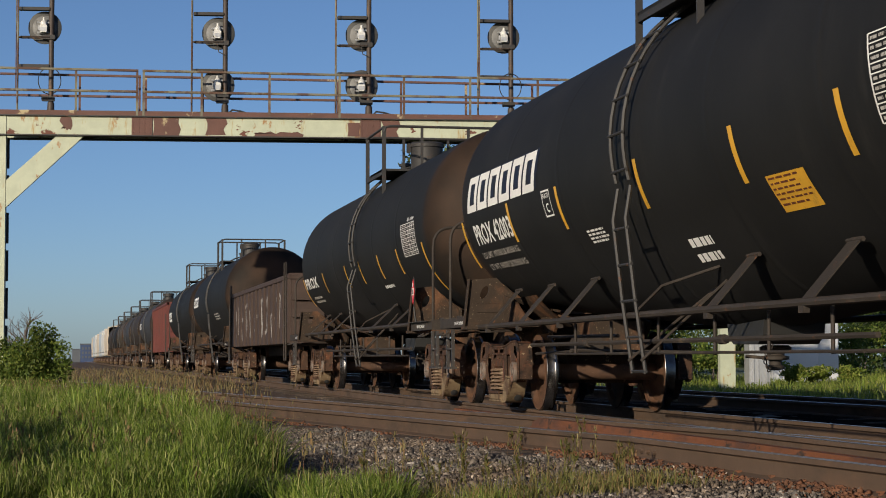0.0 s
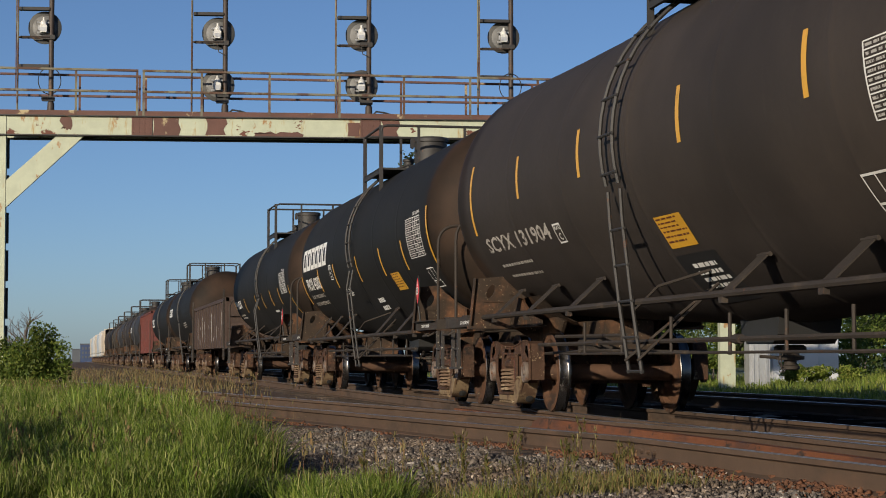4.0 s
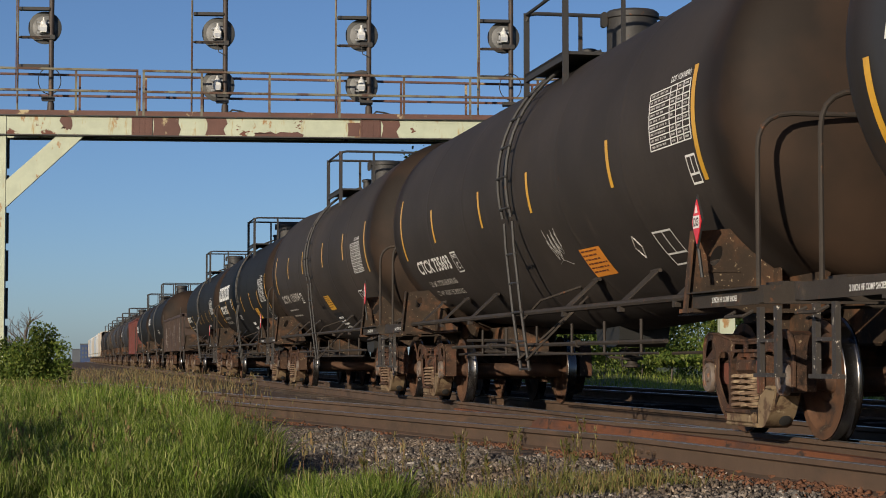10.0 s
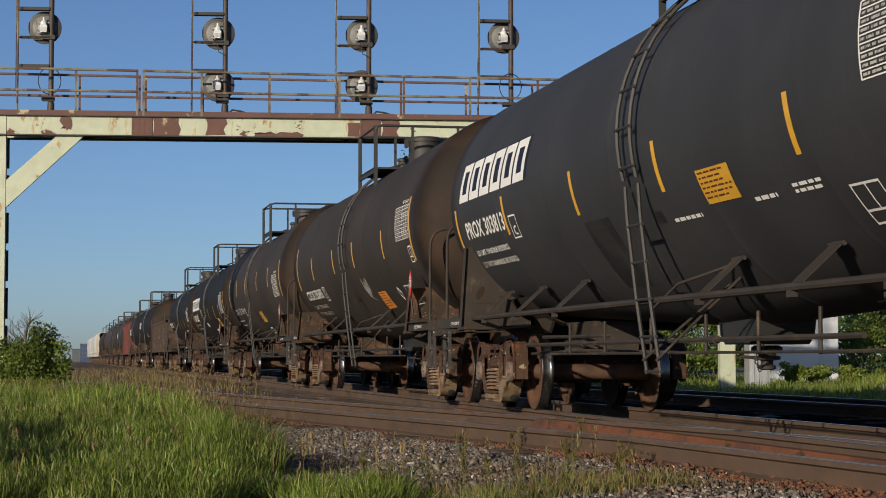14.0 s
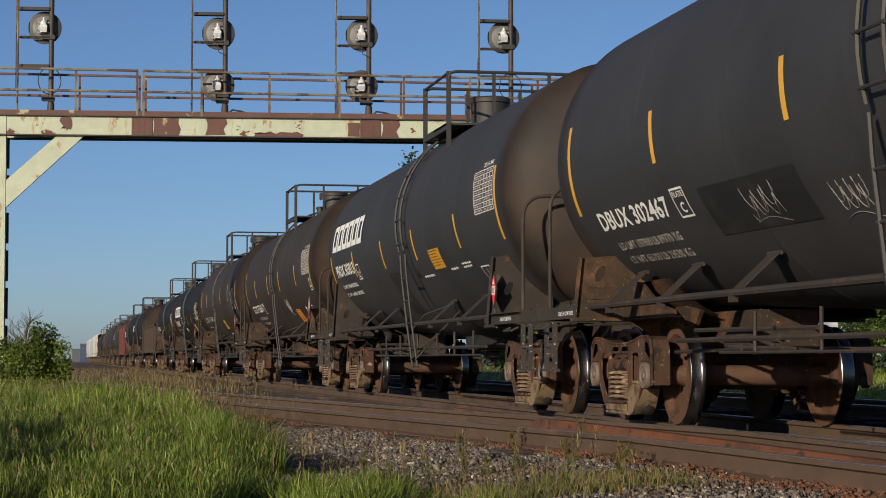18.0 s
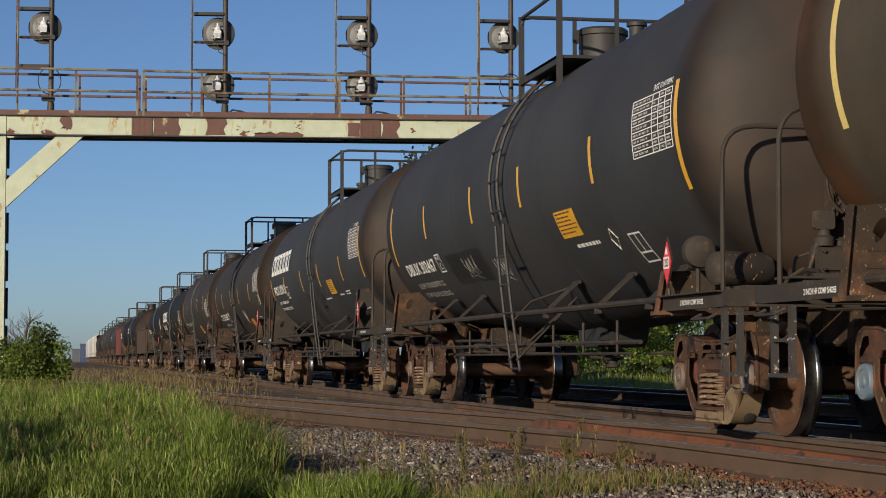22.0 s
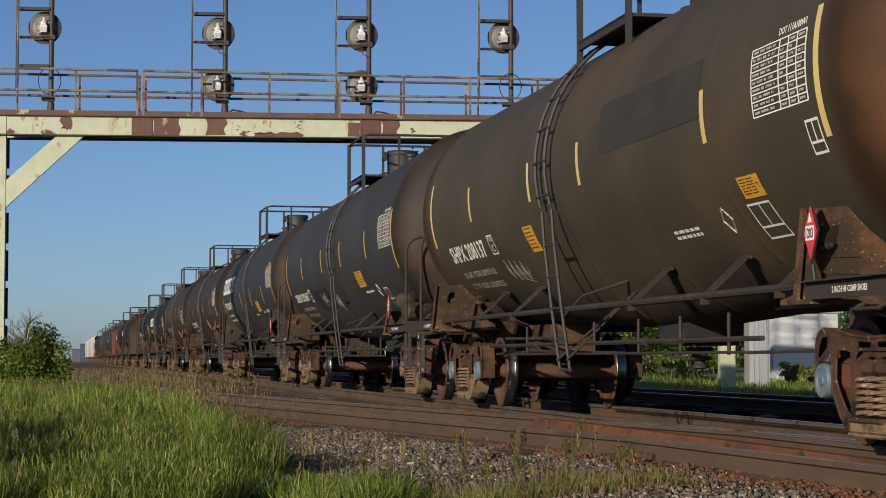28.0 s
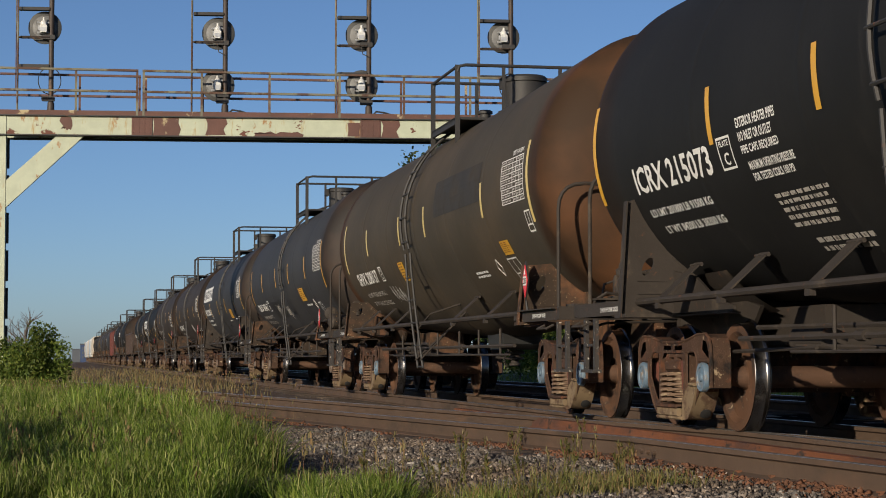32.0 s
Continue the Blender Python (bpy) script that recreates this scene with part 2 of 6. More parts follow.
def build_ground():
    xs = spaced([(-3000, -300, 900), (-300, -30, 90), (-30, -6, 4), (-6, 8, 0.3), (8, 34, 0.8), (30, 300, 90), (300, 3000, 900)])
    ys = spaced([(-400, -40, 120), (-40, 8, 8), (8, 34, 0.3), (34, 90, 2), (90, 400, 60), (400, 4400, 1000)])
    s = Shape()
    v = [(x, y, rise(x, y) - (0.06 if 4.6 < x < 14 else 0)) for y in ys for x in xs]
    n = len(xs)
    f = [(j * n + i, j * n + i + 1, (j + 1) * n + i + 1, (j + 1) * n + i) for j in range(len(ys) - 1) for i in range(n - 1)]
    s.add(v, f)
    tagged(part("ground", s, M_SOIL), "uneven soil overgrown with grass beside the railway", "ground", kind="structure")


def build_bed():
    """The ballast bed under all tracks, a low bank with an uneven near edge."""
    s = Shape()
    ys = spaced([(-60, 8, 8), (8, 36, 0.35), (36, 80, 2), (80, 600, 40)])
    ts = [i / 26 for i in range(27)]
    v = []
    for y in ys:
        edge = 1.3 - 0.10 * max(0, y - 17) + 0.35 * noise.noise((0, y * 0.35, 3)) if y < 30 else 0.0 - 0.03 * (y - 30)
        edge = max(edge, -6)
        for k, t in enumerate(ts):
            x = edge + (14.6 - edge) * t
            drop = 0.12 if k in (0, 26) else 0.0
            v.append((x, y, rise(x, y) + 0.02 - drop))
    n = len(ts)
    f = [(j * n + i, j * n + i + 1, (j + 1) * n + i + 1, (j + 1) * n + i) for j in range(len(ys) - 1) for i in range(n - 1)]
    s.add(v, f)
    tagged(part("ballast", s, M_BALLAST), "grey-brown crushed stone ballast bed under the tracks", "ballast", kind="structure")


def build_bed_shade():
    """Dark ballast between and beyond the running rails, the train's shade in its colour."""
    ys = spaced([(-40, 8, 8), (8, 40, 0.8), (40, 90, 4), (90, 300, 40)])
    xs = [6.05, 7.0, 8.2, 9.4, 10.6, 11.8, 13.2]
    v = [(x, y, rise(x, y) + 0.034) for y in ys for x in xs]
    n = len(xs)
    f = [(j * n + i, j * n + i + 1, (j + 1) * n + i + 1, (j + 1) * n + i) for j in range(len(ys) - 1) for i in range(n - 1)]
    tagged(part("stained_ballast", Shape().add(v, f), M_BEDSHADE), "stone ballast darkened for the train's shade between the running rails", "ballast", kind="structure")


# ballast colour taken near black to stand for the train's shadow
M_BEDSHADE = material("shade_darkened_ballast", (0.014, 0.012, 0.011), 0.95, 0.0, [((0.03, 0.024, 0.02), 3, 0.5, 0.75, (1, 1, 1)), ((0.09, 0.08, 0.07), 34, 0.66, 0.74, (1, 1, 1))], 0.8, 35, 0.3, 2, spec=0.0)
build_ground()
build_bed()
build_bed_shade()

# ---- tracks ----
RAIL_PROFILE = [(-0.036, 0), (0.036, 0), (0.038, -0.035), (0.010, -0.05), (0.010, -0.15), (0.072, -0.17), (0.072, -0.182), (-0.072, -0.182), (-0.072, -0.17), (-0.010, -0.15), (-0.010, -0.05), (-0.038, -0.035)]


def sweep(path, profile):
    s = Shape()
    n = len(profile)
    v, f = [], []
    for i, (x, y) in enumerate(path):
        a, b = path[max(0, i - 1)], path[min(len(path) - 1, i + 1)]
        d = Vector((b[0] - a[0], b[1] - a[1])).normalized()
        v += [(x + d.y * px, y - d.x * px, pz) for px, pz in profile]
    for i in range(len(path) - 1):
        f += [(i * n + k, i * n + (k + 1) % n, (i + 1) * n + (k + 1) % n, (i + 1) * n + k) for k in range(n)]
    f += [tuple(range(n)), tuple(range((len(path) - 1) * n, len(path) * n))]
    return s.add(v, f)


def rail(path, parent, head):
    ob = part("rail", sweep(path, RAIL_PROFILE), M_RAIL, parent)
    part("running_surface", sweep(path, [(-0.026, 0.004), (0.026, 0.004), (0.03, 0.0005), (-0.03, 0.0005)]), head, ob, "polished railhead" if head is M_RUNNING else "dull railhead")
    return ob


TIE = Shape().box(-1.3, 1.3, -0.115, 0.115, -0.37, -0.185, 0.012).mesh("crosstie")
PLATE = Shape().box(-0.19, 0.19, -0.10, 0.10, -0.188, -0.172).mesh("tie_plate")
SPIKE = Shape().box(-0.012, 0.012, -0.012, 0.012, -0.18, -0.145).box(-0.018, 0.022, -0.016, 0.016, -0.150, -0.140).mesh("spike")


def track(name, label, centre, y0, y1, head, ties, lines=(-0.7535, 0.7535), plates=()):
    t = thing(name, label, "railway track", kind="structure")
    path = spaced([(y0, y1, 1.5 if y1 - y0 < 80 else 12)])
    for off in lines:
        rail([(centre(y) + off, y) for y in path], t, head)
    y = ties[0]
    while y < ties[1]:
        turn = math.degrees(math.atan((centre(y + 0.5) - centre(y - 0.5))))
        ob = part("crosstie", TIE, M_TIE, t, at=pose(centre(y) + random.uniform(-0.06, 0.06), y, random.uniform(-0.008, 0.008), 0, 0, -turn + random.uniform(-0.6, 0.6)), key="crosstie")
        if plates and plates[0] < y < plates[1]:
            for off in lines:
                part("tie_plate", PLATE, M_FOOT, t, at=pose(centre(y) + off, y, 0, 0, 0, -turn), key="tie_plate")
                for sx in (-0.085, 0.085):
                    part("spike", SPIKE, M_FOOT, t, at=pose(centre(y) + off + sx, y + random.uniform(-0.06, 0.06), 0, 0, 0, 180 if sx < 0 else 0), key="spike")
        y += 0.53
    return t


def branch(y):
    """The centre of the diverging near track."""
    d = y - 11
    if y > 27:
        return 3.50 - 0.135 * (y - 27)
    return 5.57 - 0.0256 * d - 0.0065 * d * d if d > -2 else 5.57 - 0.025 + (-2 - d) * 0.06


track("track_main", "main line track with polished rails on wooden ties", lambda y: TRACK_X, -60, 700, M_RUNNING, (10.2, 60), plates=(10, 26))
track("track_far", "parallel far track with shiny rails", lambda y: FAR_TRACK_X + 0.1, -60, 700, M_RUNNING, (22, 52))
track("track_branch", "diverging side track with dull rusty rails", branch, 4, 84, M_DULLHEAD, (10.4, 42), plates=(10, 28))
frog = thing("frog", "orange-rusted guard rail casting beside the running rail", "rail crossing")
gp = [(5.20 + 0.045 * math.sin((y - 12.6) * 0.35), y) for y in spaced([(9.6, 25.5, 0.8)])]
part("guard_rail", sweep(gp, [(-0.05, -0.012), (0.05, -0.012), (0.055, -0.10), (0.10, -0.182), (-0.10, -0.182), (-0.055, -0.10)]), M_FROG, frog)
for i in range(12):
    y = 10.3 + i * 1.22
    part("filler_block", Shape().box(5.27, 5.47, y - 0.12, y + 0.12, -0.16, -0.05, 0.015), M_FROG, frog)

for x, y, turn, ln in ((3.86, 20.7, 86, 0.38), (4.12, 16.9, 84, 0.45)):
    pk = thing("timber", "blackened end of a long switch timber in the gravel", "timber", at=pose(x, y, -0.30, 0, 0, 90 - turn))
    part("baulk", Shape().box(-ln, ln, -0.12, 0.12, -0.06, 0.105, 0.012), M_TIE, pk)

# bolted joint bars on the branch rails
for y, off in ((23.6, -0.7535), (15.2, -0.7535), (19.3, 0.7535)):
    turn = -math.degrees(math.atan(branch(y + 0.5) - branch(y - 0.5)))
    jb = thing("joint_bar", "rusty bolted joint bar on the rail", "joint bar", "rail joints", at=pose(branch(y) + off, y, 0, 0, 0, turn))
    part("bar", lambda: Shape().prism([(-0.012, -0.052), (-0.034, -0.055), (-0.030, -0.14), (-0.05, -0.16), (-0.012, -0.15)], "y", -0.42, 0.42), M_RAIL, jb, key="joint_bar")
    for i in range(6):
        part("bolt", lambda: Shape().bar((-0.028, 0, 0), (-0.06, 0, 0), 0.017, 6), M_RAIL, jb, key="joint_bolt", at=pose(0, -0.34 + i * 0.136, -0.10))

# ---- signal gantry ----
G_O, G_DIR = Vector((-1.55, 53.0, 0)), Vector((1, -0.098, 0)).normalized()
GANTRY_M = Matrix.Translation(G_O) @ Matrix.Rotation(math.atan2(G_DIR.y, G_DIR.x), 4, "Z")


def build_gantry():
    """Local x along the beam from the near-side post, y away from the camera, z up from the rail tops."""
    g = thing("signal_gantry", "cream-painted steel signal gantry with rust patches spanning the tracks", "signal gantry", at=GANTRY_M)
    z0, z1, span = 6.57, 7.08, 19.9
    beam = Shape().box(-0.25, span + 0.2, -0.012, 0.012, z0 + 0.02, z1)
    part("beam_web", beam, M_CREAM, g, "peeling cream web plate with rust")
    part("beam_web", Shape().box(-0.25, span + 0.2, 0.95, 0.975, z0 + 0.02, z1), M_CREAM, g)
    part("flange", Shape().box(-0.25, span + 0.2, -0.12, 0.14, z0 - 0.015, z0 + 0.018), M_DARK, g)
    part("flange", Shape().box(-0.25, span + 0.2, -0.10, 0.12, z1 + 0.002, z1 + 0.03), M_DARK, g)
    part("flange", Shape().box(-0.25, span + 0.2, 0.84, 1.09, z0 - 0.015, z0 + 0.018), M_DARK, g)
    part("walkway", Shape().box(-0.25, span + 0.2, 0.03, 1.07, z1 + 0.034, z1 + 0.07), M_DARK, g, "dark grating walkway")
    part("toe_board", Shape().box(-0.25, span + 0.2, -0.05, -0.03, z1 + 0.035, z1 + 0.16), M_TOE, g)
    for x in (3.35, 9.45):  # splice plates with rivets
        p = part("splice_plate", Shape().box(x, x + 0.55, -0.035, -0.013, z0 + 0.03, z1 - 0.01), M_TOE, g, "red oxide splice plate")
        rv = Shape()
        for i in range(4):
            for j in range(4):
                rv.lathe([(-0.015, 0.006), (-0.006, 0.014), (0, 0.018)], (x + 0.05 + i * 0.15, -0.036, z0 + 0.1 + j * 0.12), "y", 6)
        tagged(part("riveting", rv, M_TOE, p), kind="stuff")
    for x0, x1, zl, zh in ((3.91, 4.6, 0.03, 0.5), (5.3, 5.85, 0.05, 0.5), (6.6, 7.9, 0.03, 0.17), (9.1, 9.44, 0.05, 0.42), (10.01, 10.5, 0.03, 0.5), (1.5, 1.75, 0.12, 0.5)):  # bare rust where the paint has gone
        rnd = random.Random(int(x0 * 100))
        n = 9
        top_edge = [(x0 + (x1 - x0) * i / n, z0 + zh * (1 if zh > 0.4 else rnd.uniform(0.55, 1.0))) for i in range(n + 1)]
        sides = [(x1 + rnd.uniform(-0.08, 0.06), z0 + zl + (zh - zl) * k) for k in (0.7, 0.35)]
        low_edge = [(x1 - (x1 - x0) * i / n, z0 + zl + (rnd.uniform(0, 0.12) if zl > 0.1 else 0)) for i in range(n + 1)]
        back = [(x0 + rnd.uniform(-0.06, 0.08), z0 + zl + (zh - zl) * k) for k in (0.35, 0.7)]
        part("rust_patch", Shape().prism(top_edge + sides + low_edge + back, "y", -0.0165, -0.0125), M_TOE, g, "bare red-brown rust")
    for x in np.arange(0.9, span, 1.95):
        part("stiffener", Shape().box(x - 0.015, x + 0.015, 0.014, 0.12, z0 + 0.022, z1 - 0.002), M_CREAM, g)
    # posts: two channels and batten plates, with a knee brace
    for x in (0.06, span - 0.2):
        post = part("post", Shape().box(x - 0.42, x + 0.0, -0.03, -0.008, -0.3, z1).box(x - 0.42, x - 0.39, -0.008, 0.26, -0.3, z1).box(x - 0.03, x, -0.008, 0.26, -0.3, z1), M_CREAM, g, "rust-streaked cream post")
        for z in np.arange(0.7, 6.0, 1.0):
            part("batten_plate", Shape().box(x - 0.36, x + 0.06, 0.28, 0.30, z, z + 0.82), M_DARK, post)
        part("footing", Shape().box(x - 0.65, x + 0.22, -0.3, 0.6, -0.7, -0.31 + 0.08, 0.02), M_CONC, g, "concrete footing")
    part("knee_brace", Shape().prism([(0.07, 4.64), (0.07, 5.36), (1.40, z0), (2.11, z0)], "y", -0.02, 0.10), M_CREAM, g, "cream diagonal brace")
    part("knee_brace", Shape().prism([(span - 0.62, 4.62), (span - 0.62, 5.25), (span - 2.0, z0), (span - 2.7, z0)], "y", -0.02, 0.10), M_CREAM, g)
    # railings on both sides of the walkway
    for y, mat in ((-0.05, M_GRAIL), (1.05, M_TOE)):
        for part_of in (0.545, 1.0):
            for x0, x1 in ((-0.25, 3.52), (3.63, span + 0.2)):
                za, zb = (z1 + part_of * (1.27 - 0.008 * x) for x in (x0, x1))
                part("handrail", Shape().prism([(x0, za - 0.03), (x1, zb - 0.03), (x1, zb - 0.022), (x0, za - 0.022)], "y", y - 0.03, y + 0.03).prism([(x0, za - 0.03), (x1, zb - 0.03), (x1, zb + 0.03), (x0, za + 0.03)], "y", y - 0.03, y - 0.022), mat, g)
        xs = [1.88, 3.49, 3.66, 5.2, 7.01, 8.89, 10.63, 12.43, 14.28, 16.1, 17.9]
        for x in xs:
            part("railing_post", Shape().box(x - 0.03, x + 0.03, y - 0.008, y, z1 + 0.03, z1 + 1.26 - 0.008 * x).box(x - 0.03, x - 0.022, y, y + 0.05, z1 + 0.03, z1 + 1.26 - 0.008 * x), mat, g)
    return g


def build_signal(x, heads, lift):
    """A mast with its ladder and its round heads, seen from behind."""
    at = GANTRY_M @ Matrix.Translation((x, 0.55, 7.19))
    s = thing("signal_mast", "rusty steel mast with round dark signal heads seen from behind", "railway signal", "signal masts on the gantry", at=at)
    part("mast", Shape().bar((0, 0, 0), (0, 0, 4.6), 0.068, 12), M_MAST, s)
    part("mast_base", Shape().lathe([(0, 0.14), (0.04, 0.14), (0.06, 0.10), (0.32, 0.09)], (0, 0, 0), "z", 14), M_MAST, s)
    part("junction_box", Shape().box(-0.24, 0.10, -0.12, 0.05, 0.36, 0.48, 0.015), M_DARK, s)
    lad = part("ladder", Shape().bar((-0.90, 0.1, -0.1), (-0.90, 0.1, 4.6), 0.026, 8).bar((-0.90, -0.28, 0.6), (-0.90, -0.28, 4.6), 0.016, 6), M_GRAIL, s, "rusty ladder stile")
    for i, z in enumerate((1.15 + lift, 1.92 + lift, 2.7 + lift, 3.5 + lift, 4.3 + lift)):
        big = i % 2 == 0
        if big:
            part("rung", Shape().box(-0.86, -0.05, -0.10, 0.12, z - 0.05, z + 0.03, 0.01), M_DARK, lad)
        else:
            part("rung", Shape().pipe([(-0.05, 0.1, z), (-0.80, 0.12, z), (-0.86, 0, z), (-0.80, -0.12, z), (-0.05, -0.1, z)], 0.022, 6), M_MAST, lad)
    for z in heads:
        h = part("signal_head", Shape().lathe([(-0.012, 0.0), (-0.012, 0.42), (0.0, 0.445), (0.012, 0.445), (0.012, 0.0)], (-0.19, 0.12, z), "y", 40, False), M_DISC, s, "dark round signal background")
        part("backing", Shape().lathe([(-0.03, 0.0), (-0.03, 0.30), (-0.014, 0.33)], (-0.19, 0.12, z), "y", 32, False), M_BACKING, h, "grey backing plate")
        part("hinge_plate", Shape().box(-0.335, -0.31, -0.12, 0.05, z - 0.10, z + 0.03, 0.008).box(-0.29, -0.13, -0.172, -0.161, z - 0.13, z - 0.03, 0.004), M_GALV, h)
        part("housing", Shape().box(-0.30, -0.11, -0.16, 0.09, z - 0.16, z + 0.05, 0.03).lathe([(0, 0.095), (0.08, 0.09), (0.13, 0.045)], (-0.205, -0.04, z + 0.045), "z", 14), M_HOUSING, h, "white lamp housing")
        for zz in (0.12, -0.15):
            part("mounting_arm", Shape().bar((-0.38, 0.0, z + zz), (0.0, -0.02, z + zz), 0.026, 6), M_GALV, h, "pale steel arm")
        part("vent_pipe", Shape().bar((-0.205, -0.05, z + 0.15), (-0.205, -0.05, z + 0.25), 0.03, 8), M_HOUSING, h)
        part("clamp", Shape().box(-0.25, 0.1, -0.10, 0.05, z - 0.34, z - 0.22, 0.02), M_DARK, h)
    loops = [(0.02 + 0.3 * math.cos(a) - 0.05, -0.1, 0.9 + 0.36 * math.sin(a)) for a in np.linspace(-1.2, 4.6, 26)]
    if len(heads) == 1:
        part("cable", Shape().pipe(loops, 0.014, 6), M_BLACK, s)
    else:
        part("cable", Shape().pipe([(-0.2, -0.05, 1.95), (-0.18, -0.1, 1.75), (-0.05, -0.12, 1.68), (0.06, -0.1, 1.62)], 0.014, 6), M_BLACK, s)
    if len(heads) > 1:
        part("cable", Shape().pipe([(0.05, -0.1, 0.02), (0.2, -0.2, 0.16), (0.42, -0.25, 0.12), (0.75, -0.2, 0.02)], 0.025, 6), M_BLACK, s)
    return s


build_gantry()
for gx, heads, lift in ((1.16, (2.365,), 0.165), (5.81, (2.28, 0.86), 0.10), (9.71, (2.29, 0.89), 0.06), (13.62, (2.29,), 0.03)):
    build_signal(gx, heads, lift)

# ---- beyond the tracks ----
def build_shed():
    at = pose(27.6, 70.0, 0, 0, 0, 0)
    s = thing("shed", "white sheet-metal equipment shed behind bushes", "shed", at=at)
    part("wall", Shape().box(-1.35, 1.24, 0, 2.6, -0.5, 2.35), M_SHED, s)
    part("roof", Shape().box(-1.42, 1.31, -0.08, 2.7, 2.355, 2.44, 0.02), M_GALV, s)
    for x in (-0.55, 0.45, 1.2):
        part("seam", Shape().box(x - 0.02, x + 0.02, -0.02, -0.003, -0.5, 2.5), M_SHED, s)
    c = thing("equipment_cabinet", "grey galvanised trackside equipment cabinet", "cabinet", at=pose(21.3, 58.0, 0, 0, 0, -5))
    part("body", Shape().box(-0.33, 0.33, 0, 0.6, -0.45, 2.0, 0.02), M_GALV, c)
    part("door", Shape().box(-0.27, 0.27, -0.03, -0.002, -0.1, 1.9, 0.01), M_GALV, c)
    for x in (-0.2, -0.05, 0.2):
        part("rib", Shape().box(x - 0.012, x + 0.012, -0.05, -0.032, -0.1, 1.88), M_GALV, c)


build_shed()

# ---- train ----
R, AXIS, HALF = 1.511, 2.726, 9.07
BOGIE = 7.02
WHEEL_R = 0.475  # radius of the tread
TRUCK_SHIFT = -0.27  # the trucks sit a little nearer the rear


def tank_paint(name, base, dirt, rusty=0.55, low=0.42, head=(0.028, 0.020, 0.015), head_amount=0.9, gloss=0.13):
    """Dull dark paint with road film, streaks and rust; brake dust lies on the two dished ends."""
    m = material(name, base, 0.72, 0.0, [(dirt, 0.55, low, 0.85, (1, 0.5, 0.6)), (tuple(c * 1.15 for c in dirt), 1.6, 0.56, 0.9, (1.4, 2.0, 0.5)), (RUST, 5.5, rusty + 0.14, rusty + 0.3, (1, 1, 0.4))], 0.04, 25, 0.18, 0.8, gloss)
    nt = m.node_tree
    n, l = nt.nodes, nt.links
    b = n["Principled BSDF"]
    old = b.inputs["Base Color"].links[0].from_socket
    sep = n.new("ShaderNodeSeparateXYZ")
    tc = n.new("ShaderNodeTexCoord")
    l.new(tc.outputs["Object"], sep.inputs[0])
    ab = n.new("ShaderNodeMath")
    ab.operation = "ABSOLUTE"
    l.new(sep.outputs[1], ab.inputs[0])
    nz = n.new("ShaderNodeTexNoise")
    nz.inputs["Scale"].default_value, nz.inputs["Detail"].default_value = 1.1, 5
    l.new(tc.outputs["Object"], nz.inputs["Vector"])
    wob = n.new("ShaderNodeMath")
    wob.operation = "MULTIPLY_ADD"
    l.new(nz.outputs["Fac"], wob.inputs[0])
    wob.inputs[1].default_value = 0.5
    l.new(ab.outputs[0], wob.inputs[2])
    mr = n.new("ShaderNodeMapRange")
    l.new(wob.outputs[0], mr.inputs[0])
    mr.inputs[1].default_value, mr.inputs[2].default_value, mr.inputs[4].default_value = 7.5, 7.85, head_amount
    patchy = n.new("ShaderNodeTexNoise")
    patchy.inputs["Scale"].default_value, patchy.inputs["Detail"].default_value = 0.9, 6
    l.new(tc.outputs["Object"], patchy.inputs["Vector"])
    soot = n.new("ShaderNodeValToRGB")
    soot.color_ramp.elements[0].position, soot.color_ramp.elements[1].position = 0.42, 0.66
    soot.color_ramp.elements[0].color, soot.color_ramp.elements[1].color = (*(c * 0.6 for c in head), 1), (*(head[i] * k for i, k in enumerate((1.6, 1.3, 1.1))), 1)
    l.new(patchy.outputs["Fac"], soot.inputs[0])
    mx = n.new("ShaderNodeMix")
    mx.data_type = "RGBA"
    l.new(mr.outputs[0], mx.inputs[0])
    l.new(old, mx.inputs[6])
    l.new(soot.outputs[0], mx.inputs[7])
    l.new(mx.outputs[2], b.inputs["Base Color"])
    return m


def wheelset_shapes():
    d = WHEEL_R - 0.457
    wheel = Shape().lathe([(0.10, 0.09), (0.085, 0.10), (0.085, 0.145), (0.05, 0.175), (0.062, 0.25), (0.05, 0.345 + d), (0.012, 0.372 + d), (0.0, 0.385 + d), (0.0, 0.452 + d)], (0, 0, 0), "x", 40, False)
    wheel.lathe([(0.06, 0.10), (0.125, 0.12), (0.125, 0.15), (0.10, 0.36), (0.138, 0.385 + d), (0.138, 0.478 + d)], (0, 0, 0), "x", 40, False)
    tread = Shape().lathe([(0.0, 0.4525 + d), (0.006, 0.457 + d), (0.10, 0.4575 + d), (0.112, 0.466 + d), (0.122, 0.481 + d), (0.132, 0.482 + d), (0.138, 0.478 + d)], (0, 0, 0), "x", 48, False)
    return wheel, tread


WHEEL, TREAD = wheelset_shapes()


def plate(s, outer, holes, axis, a0, a1):
    """A flat plate with holes, drawn out along an axis."""
    loops = [outer, *holes]
    flat = [p for loop in loops for p in loop]
    tris = tessellate_polygon([[Vector((p[0], p[1], 0)) for p in loop] for loop in loops])
    n = len(flat)
    def at(p, a):
        return {"y": (p[0], a, p[1]), "x": (a, p[0], p[1]), "z": (p[0], p[1], a)}[axis]
    f = [tuple(t) for t in tris] + [tuple(i + n for i in t[::-1]) for t in tris]
    k = 0
    for loop in loops:
        m = len(loop)
        f += [(k + i, k + (i + 1) % m, n + k + (i + 1) % m, n + k + i) for i in range(m)]
        k += m
    return s.add([at(p, a0) for p in flat] + [at(p, a1) for p in flat], f)


